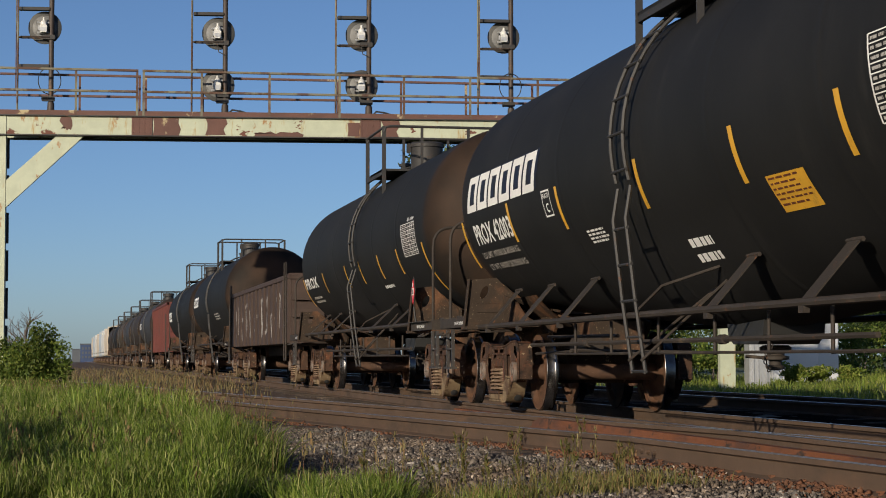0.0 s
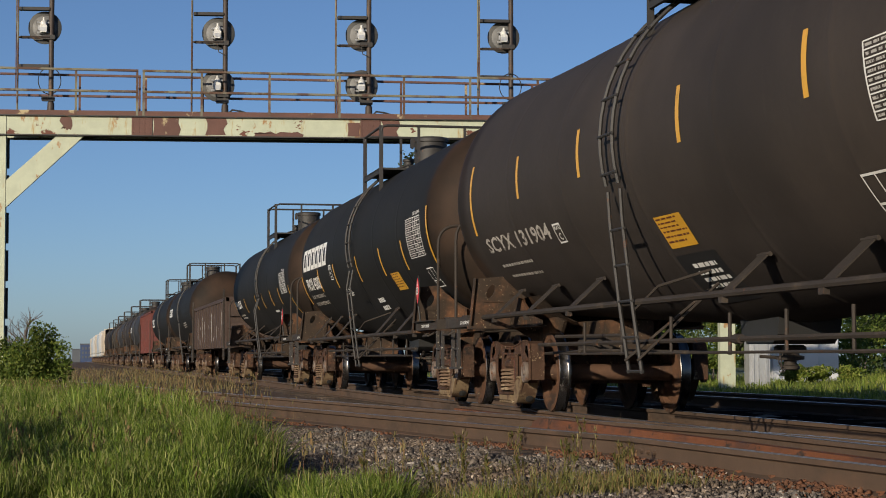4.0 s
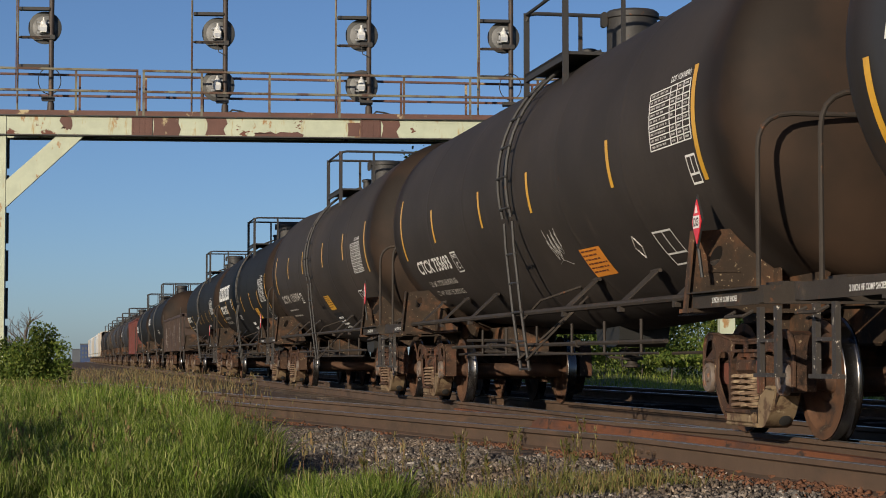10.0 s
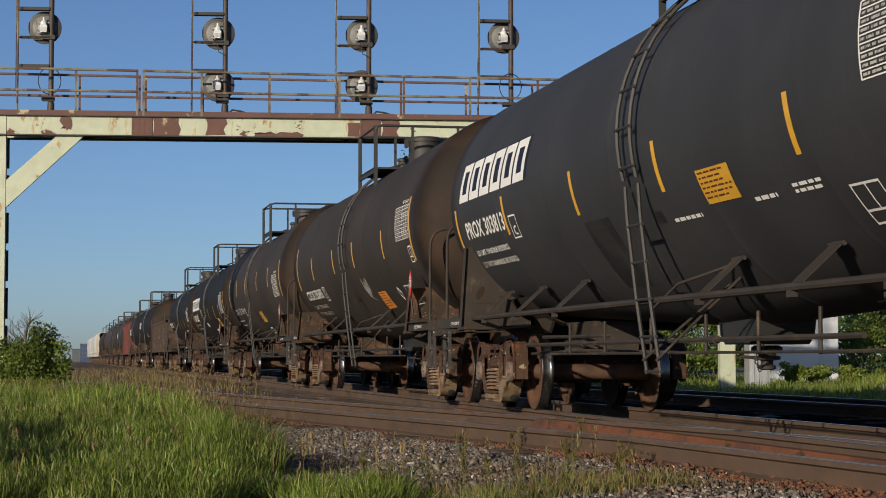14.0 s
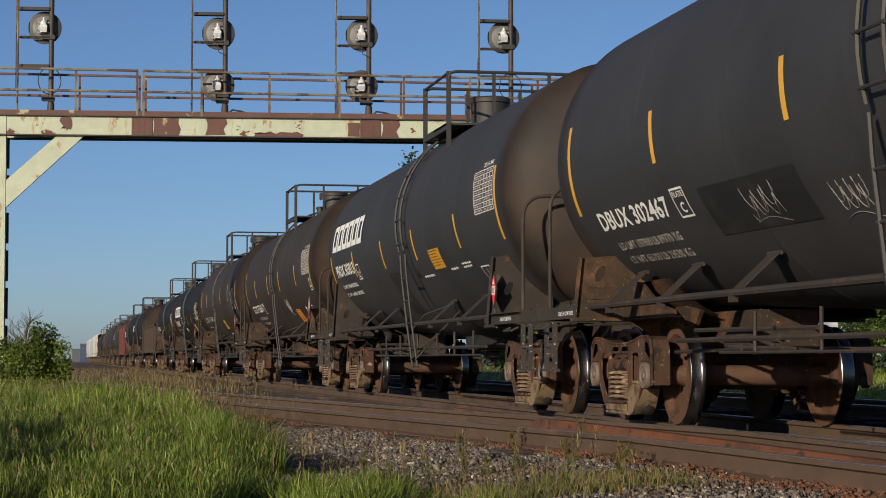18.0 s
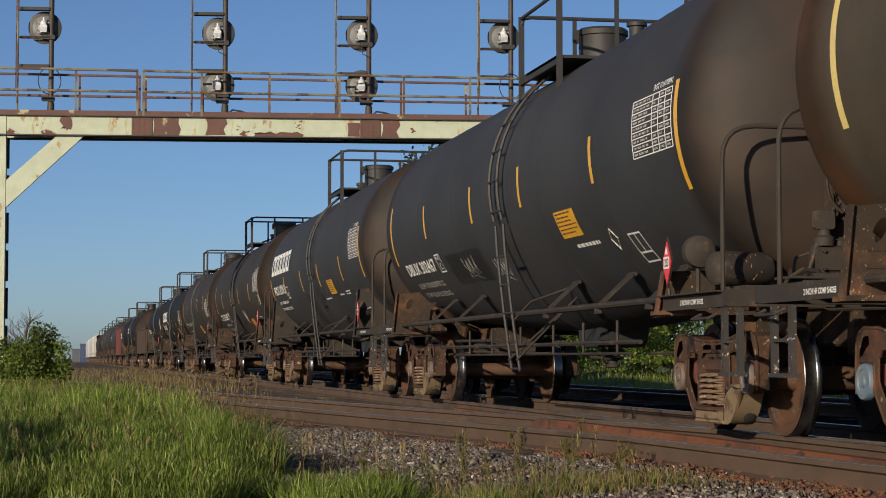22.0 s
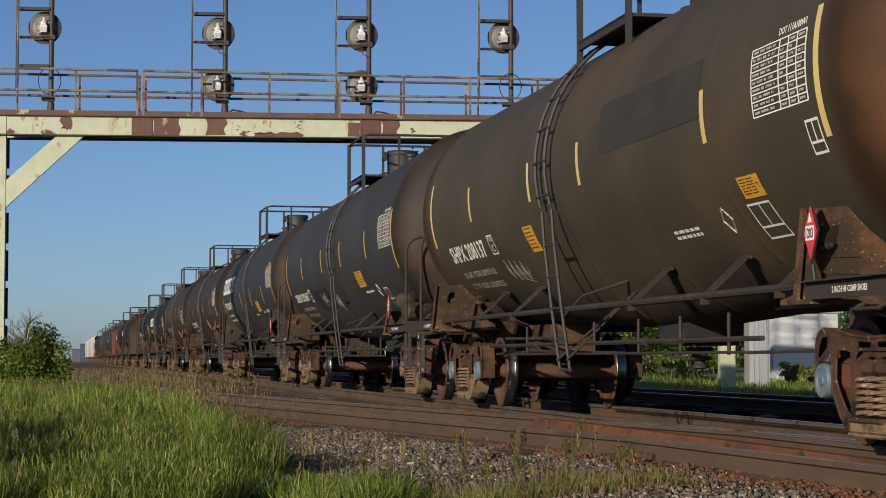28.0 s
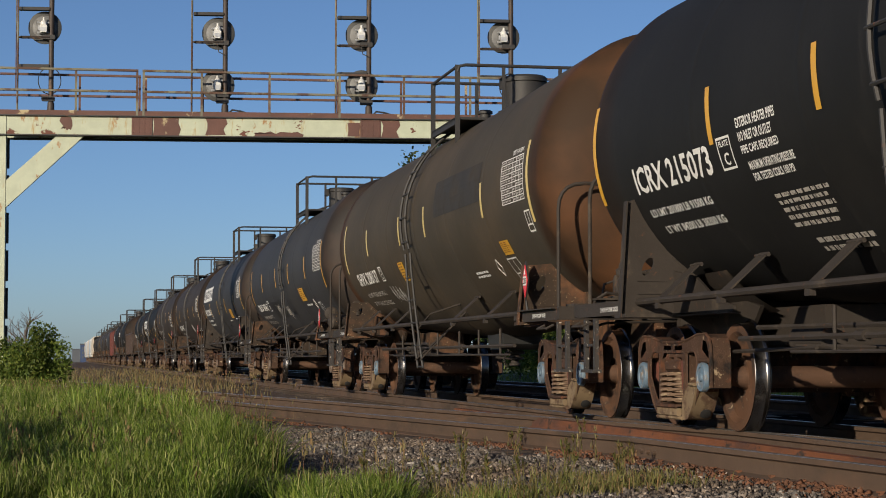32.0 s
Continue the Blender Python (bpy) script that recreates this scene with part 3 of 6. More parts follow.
def web(s, outer, holes, x):
    """A flat sheet with holes in the plane at x."""
    loops = [outer, *holes]
    tris = tessellate_polygon([[Vector((p[0], p[1], 0)) for p in loop] for loop in loops])
    s.add([(x, p[0], p[1]) for loop in loops for p in loop], [tuple(t) for t in tris])


def side_frame_shape():
    """A cast side frame in the (y, z) plane: a top chord that dips in the middle, two pedestals, a spring window, cored openings and a lower chord in a V."""
    s = Shape()
    half = [(0.0, 0.785), (0.26, 0.79), (0.46, 0.81), (0.70, 0.85), (0.93, 0.855), (1.02, 0.82), (1.065, 0.74), (1.08, 0.58), (1.075, 0.385), (1.015, 0.38), (1.01, 0.60), (0.765, 0.60), (0.765, 0.41), (0.70, 0.335), (0.60, 0.215), (0.49, 0.14), (0.40, 0.115), (0.0, 0.115)]
    outer = half + [(-y, z) for y, z in half[-2:0:-1]]
    win = [(-0.33, 0.215), (0.33, 0.215), (0.33, 0.63), (0.27, 0.69), (-0.27, 0.69), (-0.33, 0.63)]
    tri = [(0.405, 0.69), (0.52, 0.705), (0.63, 0.70), (0.69, 0.64), (0.695, 0.48), (0.62, 0.38), (0.50, 0.26), (0.405, 0.235)]
    small = [(0.06, 0.755), (0.27, 0.76), (0.27, 0.715), (0.06, 0.715)]
    slot = [(0.86, 0.80), (0.95, 0.79), (1.01, 0.70), (1.02, 0.64), (0.96, 0.66), (0.84, 0.72)]
    holes = [win, tri, small, slot] + [[(-y, z) for y, z in h] for h in (tri, small, slot)]
    web(s, outer, holes, -0.088)
    web(s, outer, holes[:3] + holes[4:6], 0.095)
    n = len(outer)
    walls = [(x, y, z) for x in (-0.088, 0.095) for y, z in outer]
    s.add(walls, [(i, (i + 1) % n, n + (i + 1) % n, n + i) for i in range(n)])
    # rounded outer edges, the spring columns and the pedestal roofs
    for sg in (-1, 1):
        s.pipe([(-0.084, sg * y, z) for y, z in half[:9]], 0.015, 6)
        s.pipe([(-0.084, sg * y, z) for y, z in half[11:]], 0.015, 6)
        s.pipe([(-0.084, sg * y, z) for y, z in tri + tri[:1]], 0.011, 5)
        s.box(-0.10, 0.10, sg * 0.362 - 0.032, sg * 0.362 + 0.032, 0.20, 0.70, 0.012)
        s.box(-0.10, 0.115, sg * 0.89 - 0.125, sg * 0.89 + 0.12, 0.605, 0.645, 0.01)
    s.box(-0.17, 0.17, -0.30, 0.30, 0.19, 0.225, 0.01)
    return s


def seat_shape():
    """The basket under the springs and the lower chord's near arm; a black disc stands for the drain hole in its flank.
    """
    s = Shape().box(-0.135, 0.135, -0.36, 0.36, 0.085, 0.118, 0.012)
    s.prism([(-y, z) for y, z in ((0.335, 0.10), (0.345, 0.27), (0.40, 0.345), (0.52, 0.395), (0.66, 0.41), (0.725, 0.385), (0.70, 0.325), (0.605, 0.195), (0.50, 0.105), (0.42, 0.085))], "x", -0.108, 0.112)
    s.box(-0.14, 0.14, -0.72, -0.60, 0.395, 0.425, 0.012)
    s.box(-0.145, -0.10, -0.30, 0.30, 0.118, 0.205, 0.01)
    return s


def spring_shape():
    s = Shape()
    n, turns, r = 66, 6, 0.085
    s.pipe([(r * math.cos(a), r * math.sin(a), 0.235 + 0.28 * i / n) for i in range(n + 1) for a in (2 * math.pi * turns * i / n,)], 0.0145, 6)
    return s


def bogie(parent, y, cap, spin):
    """A three-piece truck under a car: two side frames with springs, a bolster and two wheelsets that turn."""
    t = part("bogie", lambda: Shape().box(-1.13, 1.13, -0.21, 0.21, 0.515, 0.63, 0.03).box(-0.9, 0.9, -0.22, 0.22, 0.50, 0.70, 0.03).lathe([(0.70, 0.22), (0.80, 0.22)], (0, 0, 0), "z", 20), M_FRAME, parent, "dusty cast steel truck", key="bolster", at=pose(0, y, 0))
    for sx in (-1, 1):
        part("side_frame", side_frame_shape, M_FRAME, t, key="side_frame", at=pose(sx * 1.03, 0, 0))
        for dx, dy in ((-0.078, -0.105), (-0.078, 0.115), (0.085, 0.0)):
            part("spring", spring_shape, M_SPRING, t, key="spring", at=pose(sx * 1.03 + dx * 1.0, dy, 0))
        part("spring_seat", seat_shape, M_MUD, t, "mud-coated spring seat", key="spring_seat", at=pose(sx * 1.035, 0, 0, 0, 0, 0 if sx < 0 else 180))
        # a black disc on the solid flank paints the dark inside of a hole
        part("drain_hole", lambda: Shape().lathe([(0, 0.045), (0.012, 0.052), (0.02, 0.03)], (0, 0, 0), "z", 12), M_BLACK, t, "black disc for a round hole", key="drain_hole", at=pose(sx * 1.0, -sx * sx * 0.565, 0.152, 128, 0, 0))
        part("bolster_end", lambda: plate(Shape(), [(-0.29, 0.50), (0.29, 0.50), (0.29, 0.66), (0.23, 0.69), (-0.23, 0.69), (-0.29, 0.66)], [[(-0.22, 0.56), (-0.04, 0.56), (-0.04, 0.65), (-0.20, 0.65)], [(0.05, 0.59), (0.21, 0.59), (0.19, 0.65), (0.05, 0.65)]], "x", -0.02, 0.02), M_FRAME, t, key="bolster_end", at=pose(sx * 1.075, 0, 0))
        part("friction_wedge", lambda: Shape().prism([(-0.36, 0.36), (-0.29, 0.36), (-0.26, 0.62), (-0.34, 0.62)], "x", -0.09, 0.09), M_ADAPT, t, key="friction_wedge", at=pose(sx * 1.035, 0, 0))
        for sy in (-1, 1):
            part("bearing_cap", lambda: Shape().lathe([(-0.085, 0.0), (-0.085, 0.035), (-0.07, 0.04), (-0.07, 0.085), (-0.08, 0.09), (-0.08, 0.122), (-0.065, 0.13), (-0.03, 0.13), (-0.02, 0.10), (0.12, 0.10)], (0, 0, 0), "x", 20), cap, t, key="bearing_cap", at=pose(sx * 1.075, sy * 0.889, WHEEL_R, 0, 0, 0 if sx < 0 else 180))
            part("bearing_adapter", lambda: Shape().box(-0.066, 0.066, -0.13, 0.12, 0.56, 0.602, 0.01).box(-0.06, 0.06, -0.135, -0.115, 0.42, 0.58).box(-0.06, 0.06, 0.10, 0.122, 0.42, 0.58), M_ADAPT, t, key="bearing_adapter", at=pose(sx * 1.03, sy * 0.889, 0))
    for sy in (-1, 1):
        w = part("wheelset", lambda: Shape().lathe([(-1.0, 0.07), (-0.84, 0.08), (-0.70, 0.115), (-0.5, 0.10), (0.5, 0.10), (0.70, 0.115), (0.84, 0.08), (1.0, 0.07)], (0, 0, 0), "x", 16), M_AXLE, parent, "rusty axle with steel wheels", key="axle", at=pose(0, y + sy * 0.889, WHEEL_R))
        w["along"] = y + sy * 0.889
        for sx in (-1, 1):
            wh = part("wheel", WHEEL, M_WHEEL, w, key="wheel", at=pose(sx * 0.818, 0, 0, 0, 0, 0 if sx < 0 else 180))
            wh2 = part("tread", TREAD, M_TREAD, w, "bright worn tread", key="tread", at=pose(sx * 0.818, 0, 0, 0, 0, 0 if sx < 0 else 180))
        spin.append(w)
        part("brake_beam", lambda: Shape().box(-0.8, 0.8, -0.05, 0.05, 0.33, 0.43, 0.015).box(-0.83, -0.70, -0.03, 0.09, 0.28, 0.55, 0.02).box(0.70, 0.83, -0.03, 0.09, 0.28, 0.55, 0.02), M_FRAME, t, key="brake_beam", at=pose(0, sy * 0.34, 0, 0, 0, 0 if sy > 0 else 180))
    return t


RAD, SAG = [R], [0.27]


def sagged(y, depth, sag, end=7.42):
    """How far the sloped bottom lies below a round one at y; depth: 0 at the axis, 1 at the lowest line."""
    return sag * max(0, 1 - abs(y) / end) * max(0, (depth - 0.6) / 0.4) ** 1.2


def on_tank(y, phi, off=0.004):
    a = radians(phi)
    r = RAD[0]
    return (-(r + off) * math.cos(a), y, AXIS + (r + off) * math.sin(a) - sagged(y, -math.sin(a), SAG[0]))


def patch(y0, y1, p0, p1, off=0.004, lean=0.0):
    """A curved sheet on the near side of the tank between two places along it and two angles round it."""
    n = max(2, int(abs(p1 - p0) / 4) + 1)
    v, f = [], []
    for i in range(n + 1):
        k = i / n
        ph = p0 + (p1 - p0) * k
        v += [on_tank(y0 + lean * k, ph, off), on_tank(y1 + lean * k, ph, off)]
    f = [(2 * i, 2 * i + 1, 2 * i + 3, 2 * i + 2) for i in range(n)]
    return Shape().add(v, f)


LETTERS = {}


def letters(text):
    """The outlines of a text, filled, as points and faces one unit high."""
    if text not in LETTERS:
        cu = bpy.data.curves.new("text", "FONT")
        cu.body, cu.resolution_u, cu.offset = text, 2, 0.022
        ob = new("text", cu)
        dg = bpy.context.evaluated_depsgraph_get()
        me = bpy.data.meshes.new_from_object(ob.evaluated_get(dg))
        bpy.data.objects.remove(ob)
        bm = bmesh.new()
        bm.from_mesh(me)
        for k in range(1, 4):
            bmesh.ops.bisect_plane(bm, geom=bm.verts[:] + bm.edges[:] + bm.faces[:], plane_co=(0, 0.18 * k, 0), plane_no=(0, 1, 0))
        pts = [(v.co.x, v.co.y) for v in bm.verts]
        xs, ys = [p[0] for p in pts], [p[1] for p in pts]
        x0, x1, y0, y1 = min(xs), max(xs), min(ys), max(ys)
        pts = [((x - x0) / (x1 - x0), (y - y0) / (y1 - y0)) for x, y in pts]
        bm.verts.index_update()
        LETTERS[text] = pts, [tuple(v.index for v in f.verts) for f in bm.faces]
        bm.free()
    return LETTERS[text]


def stencil(text, y0, y1, p0, p1, off=0.006):
    """Text on the near side that starts at y0 and ends at y1, its foot at angle p1 and its head at p0."""
    pts, faces = letters(text)
    return Shape().add([on_tank(y0 + (y1 - y0) * x, p1 + (p0 - p1) * y, off) for x, y in pts], faces)


def bars(y0, y1, p0, p1, rows, off=0.006, fill=0.55, seed=1):
    """Rows of short bars in place of writing too small to read."""
    rnd = random.Random(seed)
    s = Shape()
    for i in range(rows):
        a = p0 + (p1 - p0) * i / rows
        b = a + (p1 - p0) / rows * fill
        y = y0
        d = -1 if y1 < y0 else 1
        end = y1 - d * rnd.uniform(0, 0.25) * abs(y1 - y0)
        while (end - y) * d > 0.02:
            w = min(rnd.uniform(0.05, 0.16), abs(end - y))
            q = patch(y, y + d * w, a, b, off)
            s.add(q.v, q.f)
            y += d * (w + 0.03)
    return s


def shell_shape(r, end=7.7, depth=0.6, sag=0.27, lift=(0.0, 0.0)):
    """A tank shell whose bottom slopes down from both ends to the outlet in the middle."""
    prof = []
    for i in range(13):
        a = math.pi / 2 * i / 12
        prof.append((-end - depth * math.cos(a), max(0.002, r * math.sin(a))))
    prof.append((-end + 0.1, r))
    for seam in (-4.95, -2.48, 0.0, 2.48, 4.95):
        prof += [(seam - 0.12, r), (seam - 0.045, r), (seam - 0.03, r + 0.002), (seam + 0.03, r + 0.002), (seam + 0.045, r), (seam + 0.12, r)]
    prof += [(-a, q) for a, q in prof[:14][::-1]]
    s = Shape().lathe(prof, (0, 0, AXIS), "y", 72)
    s.v = [(x, y, z - sagged(y, (AXIS - z) / r, sag, end) + lift[0 if y < 0 else 1] * min(1, max(0, (abs(y) - 3.5) / 4)) * max(0, (z - AXIS) / r)) for x, y, z in s.v]
    return s


def saddle_shape(top=1.66):
    """The transverse web under the tank above a truck, with edge flanges and oval holes."""
    s = Shape()
    a0 = -math.degrees(math.asin((AXIS - top - 0.03) / R))
    low = [(-R * math.cos(radians(a)), AXIS + R * math.sin(radians(a))) for a in (a0 + (-90 - a0) * i / 8 for i in range(9))]
    half = [(-1.53, 1.06), (-1.46, top), *low]
    outer = half + [(-x, z) for x, z in half[-2::-1]] + [(0.95, 1.03), (0.55, 0.78), (-0.55, 0.78), (-0.95, 1.03)]
    hole = [(-1.26 + 0.05 * math.cos(a) + 0.03 * math.sin(a), 1.50 + 0.085 * math.sin(a)) for a in (2 * math.pi * k / 16 for k in range(16))]
    plate(s, outer, [hole, [(-x, z) for x, z in hole]] if top > 1.6 else [], "y", -0.012, 0.012)
    for sx in (-1, 1):
        s.flat((sx * 1.535, 0, 1.02), (sx * 1.465, 0, top + 0.01), 0.11, 0.012, (1, 0, 0))
    s.box(-1.53, 1.53, -0.18, 0.18, 1.02, 1.055)
    rim = [(-(R + 0.012) * math.cos(radians(a)), 0.0, AXIS + (R + 0.012) * math.sin(radians(a))) for a in range(-48, -133, -6)]
    s.pipe(rim, 0.022, 6)
    if top > 1.6:
        for q in (-1, 1):
            for z in (1.24, 1.36):
                s.box(-1.36, -1.06, q * 0.013, q * 0.022, z, z + 0.012)
    for x in (-0.75, 0.75):
        s.box(x - 0.012, x + 0.012, -0.16, -0.013, 1.06, 1.40)
    return s


def bent(a, b, c, r=0.15, n=5):
    """Three points with a rounded corner at the middle one."""
    a, b, c = Vector(a), Vector(b), Vector(c)
    p, q = b + (a - b).normalized() * r, b + (c - b).normalized() * r
    out = [a]
    for i in range(n + 1):
        t = i / n
        out.append((1 - t) ** 2 * p + 2 * t * (1 - t) * b + t * t * q)
    return out + [c]


def end_fittings(car, sy, hand_brake, M_BODY, M_SUB, top=1.66):
    """The end platform of a tank car: sill, steps, handrail over the end, coupler, air hose."""
    e = HALF
    at = pose(0, 0, 0, 0, 0, 0 if sy > 0 else 180)
    d = part("end_platform", lambda: Shape().box(-1.50, 1.50, e - 0.42, e - 0.32, 1.05, 1.19, 0.01).box(-1.3, 1.3, e - 0.80, e - 0.45, 1.19, 1.225), M_STEEL, car, "dark end platform with sill beam", key="end_platform", at=at)
    part("stub_sill", lambda: Shape().box(-0.30, 0.30, 5.0, e - 0.45, 0.74, 1.10, 0.02).box(-0.42, 0.42, e - 0.50, e - 0.36, 0.66, 1.16, 0.02).prism([(5.7, 1.10), (6.0, 0.85), (e - 1.5, 0.85), (e - 1.2, 1.45), (e - 1.3, 1.55), (e - 2.6, 1.22)], "x", -0.62, -0.58).prism([(5.7, 1.10), (6.0, 0.85), (e - 1.5, 0.85), (e - 1.2, 1.45), (e - 1.3, 1.55), (e - 2.6, 1.22)], "x", 0.58, 0.62), M_SUB, car, key="stub_sill", at=at)
    part("saddle", lambda: saddle_shape(top), M_SUB, car, "rust-stained bolster web under the tank", key=("saddle", top), at=pose(0, sy * 6.98, 0))
    if sy > 0:
        part("bolster_pad", lambda: patch(0.30, -0.95, -53, -74, 0.012).add(*(lambda q: (q.v, q.f))(patch(0.30, -0.95, -53, -74, 0.002))), M_SUB, car, "rust-stained pad between tank and bolster", key=("bolster_pad", RAD[0]), at=pose(0, 6.7, 0))
    for sx in (-1, 1):
        part("gusset", lambda: Shape().prism([(6.96, 1.06), (6.96, 1.46), (6.3, 1.38), (5.75, 1.16), (5.3, 1.10), (5.3, 1.04)], "x", -0.012, 0.012).box(-0.06, 0.06, 5.3, 6.96, 1.028, 1.042), M_SUB, car, "rust-stained gusset plate", key="gusset", at=pose(sx * 1.0, 0, 0) @ at)
        part("side_sill", lambda: Shape().box(-0.012, 0.012, 7.08, e - 0.42, 1.05, 1.17).box(-0.012, 0.07, 7.08, e - 0.42, 1.17, 1.182), M_STEEL, car, "dark side sill channel", key="side_sill", at=pose(sx * 1.488, 0, 0) @ at)
        st = part("sill_step", lambda: Shape().box(-0.02, 0.02, -0.215, -0.145, 0.50, 1.03).box(-0.02, 0.02, 0.145, 0.215, 0.50, 1.03).box(-0.05, 0.05, -0.215, 0.215, 0.50, 0.53).box(-0.03, 0.03, -0.15, 0.15, 0.76, 0.785), M_SCUFF, car, "scuffed dark steel step", key="sill_step", at=pose(sx * 1.45, sy * (e - 0.62 + (0.28 if sy < 0 else -0.16)), 0))
        part("grab_iron", lambda: Shape().pipe([(0, -0.2, 1.0), (-0.08, -0.2, 0.96), (-0.08, 0.2, 0.96), (0, 0.2, 1.0)], 0.014, 6), M_STEEL, car, key="grab_iron", at=pose(sx * 1.5, sy * (e - 0.75), 0, 0, 0, 0 if sx < 0 else 180))
    hr = Shape()
    hy = e - 0.64
    p = [Vector((-1.42, hy, 1.12))] + bent((-1.42, hy, 1.12), (-1.42, hy, 2.52), (0, hy, 2.55), 0.28)[1:-1] + bent((0, hy, 2.55), (1.42, hy, 2.52), (1.42, hy, 1.12), 0.28)[1:]
    hr.pipe(p, 0.021, 8)
    part("end_handrail", hr, M_STEEL, car, "bent black pipe handrail", key="end_handrail", at=at)
    part("coupler", lambda: Shape().box(-0.10, 0.10, e - 0.45, e - 0.12, 0.78, 0.98, 0.03).box(-0.19, 0.13, e - 0.16, e - 0.01, 0.70, 1.05, 0.04).box(0.05, 0.20, e - 0.12, e + 0.03, 0.74, 1.0, 0.03), M_FRAME, car, key="coupler", at=at)
    part("air_hose", lambda: Shape().pipe([(0.30, e - 0.50, 0.78), (0.34, e - 0.30, 0.62), (0.30, e - 0.12, 0.50), (0.14, e - 0.02, 0.48)], 0.025, 8), M_BLACK, car, key="air_hose", at=at)
    part("uncoupling_lever", lambda: Shape().pipe([(-1.5, e - 0.55, 0.92), (-1.2, e - 0.45, 1.0), (-0.3, e - 0.33, 1.03), (0, e - 0.3, 1.08)], 0.014, 6), M_STEEL, car, key="uncoupling_lever", at=at)
    part("brake_gear", lambda: Shape().bar((-0.55, 4.2, 0.80), (-0.55, 4.9, 0.80), 0.12, 14).bar((-0.2, 1.2, 0.70), (-0.75, 4.5, 0.74), 0.02, 6).bar((-0.75, 5.5, 0.72), (-0.3, 6.3, 0.55), 0.02, 6).bar((-1.1, 3.2, 0.72), (-0.9, 5.6, 0.70), 0.018, 6).bar((-0.9, 2.0, 0.88), (-0.9, 5.0, 0.90), 0.022, 6), M_STEEL, car, key="brake_gear", at=at)
    if hand_brake:
        y = sy * 8.42
        stand = part("valve_stand", lambda: Shape().box(-1.40, -0.62, -0.18, 0.18, 1.226, 1.245).box(-1.20, -0.82, -0.10, 0.10, 1.246, 1.271, 0.01), M_STEEL, car, "dark shelf with air brake valves", key="valve_stand", at=pose(0, y, 0))
        part("valve_body", lambda: Shape().box(-1.16, -0.92, -0.11, 0.09, 1.272, 1.46, 0.03).lathe([(-0.13, 0.05), (-0.12, 0.085), (-0.02, 0.085), (-0.01, 0.06), (0.01, 0.06), (0.02, 0.085), (0.12, 0.085), (0.13, 0.05)], (-1.04, 0.0, 1.40), "x", 14), M_STEEL, stand, key="valve_body")
        part("valve_cover", lambda: Shape().box(-1.14, -0.94, -0.135, -0.112, 1.29, 1.44, 0.012).lathe([(0, 0.075), (0.06, 0.08), (0.08, 0.05), (0.12, 0.045), (0.14, 0.02)], (-1.08, -0.02, 1.475), "z", 12), M_STEEL, stand, key="valve_cover")
        part("valve_cap", lambda: Shape().lathe([(0, 0.05), (0.05, 0.055), (0.07, 0.03)], (-0.94, 0.02, 1.462), "z", 12).bar((-0.94, 0.02, 1.50), (-0.78, 0.02, 1.52), 0.022, 8).box(-0.84, -0.74, -0.05, 0.07, 1.27, 1.54, 0.015), M_STEEL, stand, key="valve_cap")
        for x, z in ((-1.13, 1.30), (-0.95, 1.30), (-1.13, 1.43), (-0.95, 1.43)):
            part("bolt", lambda: Shape().bar((0, 0, 0), (0, -0.022, 0), 0.014, 6), M_STEEL, stand, key="valve_bolt", at=pose(x, -0.136, z))
        part("air_pipe", lambda: Shape().pipe([(-1.10, -0.05, 1.28), (-1.28, -0.10, 1.30), (-1.38, -0.06, 1.23), (-1.40, 0.1, 1.10)], 0.016, 6).pipe([(-0.90, 0.05, 1.34), (-0.72, 0.0, 1.36), (-0.66, 0.0, 1.20)], 0.016, 6).pipe([(-1.0, 0.08, 1.42), (-1.02, 0.22, 1.46), (-1.20, 0.26, 1.40), (-1.24, 0.24, 1.22)], 0.014, 6), M_STEEL, stand, key="air_pipe")
    if hand_brake == "wheel":
        hb = part("hand_brake", lambda: Shape().box(-0.98, -0.62, 0.10, 0.14, 1.246, 2.08).box(-1.0, -0.97, 0.06, 0.16, 1.246, 2.08).bar((-0.80, 0.08, 1.25), (-0.80, 0.08, 1.9), 0.018, 6), M_SUBRUST, car, "rusty hand brake stand", key="hand_brake", at=pose(0, y, 0))
        part("gear_case", lambda: Shape().lathe([(-0.07, 0.05), (-0.06, 0.10), (0.02, 0.12), (0.05, 0.13)], (-0.84, 0.03, 1.93), "y", 18).box(-0.94, -0.74, -0.03, 0.09, 1.72, 1.90, 0.03), M_STEEL, hb, key="gear_case")
        part("hand_wheel", lambda: Shape().pipe([(-0.84 + 0.24 * math.cos(a), -0.09, 1.93 + 0.24 * math.sin(a)) for a in np.linspace(0.4, 4.2, 20)], 0.013, 6).bar((-0.84, -0.06, 1.93), (-0.66, -0.09, 2.09), 0.011, 6).bar((-0.84, -0.06, 1.93), (-0.96, -0.09, 1.72), 0.011, 6).bar((-0.84, -0.06, 1.93), (-1.05, -0.09, 2.04), 0.011, 6), M_SUBRUST, hb, "rusty brake wheel", key="hand_wheel")
        part("bell_crank", lambda: Shape().box(-1.16, -1.00, -0.04, 0.02, 1.60, 1.74, 0.015).bar((-1.10, -0.02, 1.60), (-1.22, -0.06, 1.28), 0.016, 6).bar((-1.02, -0.02, 1.74), (-0.88, 0.0, 1.86), 0.016, 6), M_STEEL, hb, key="bell_crank")
    return d


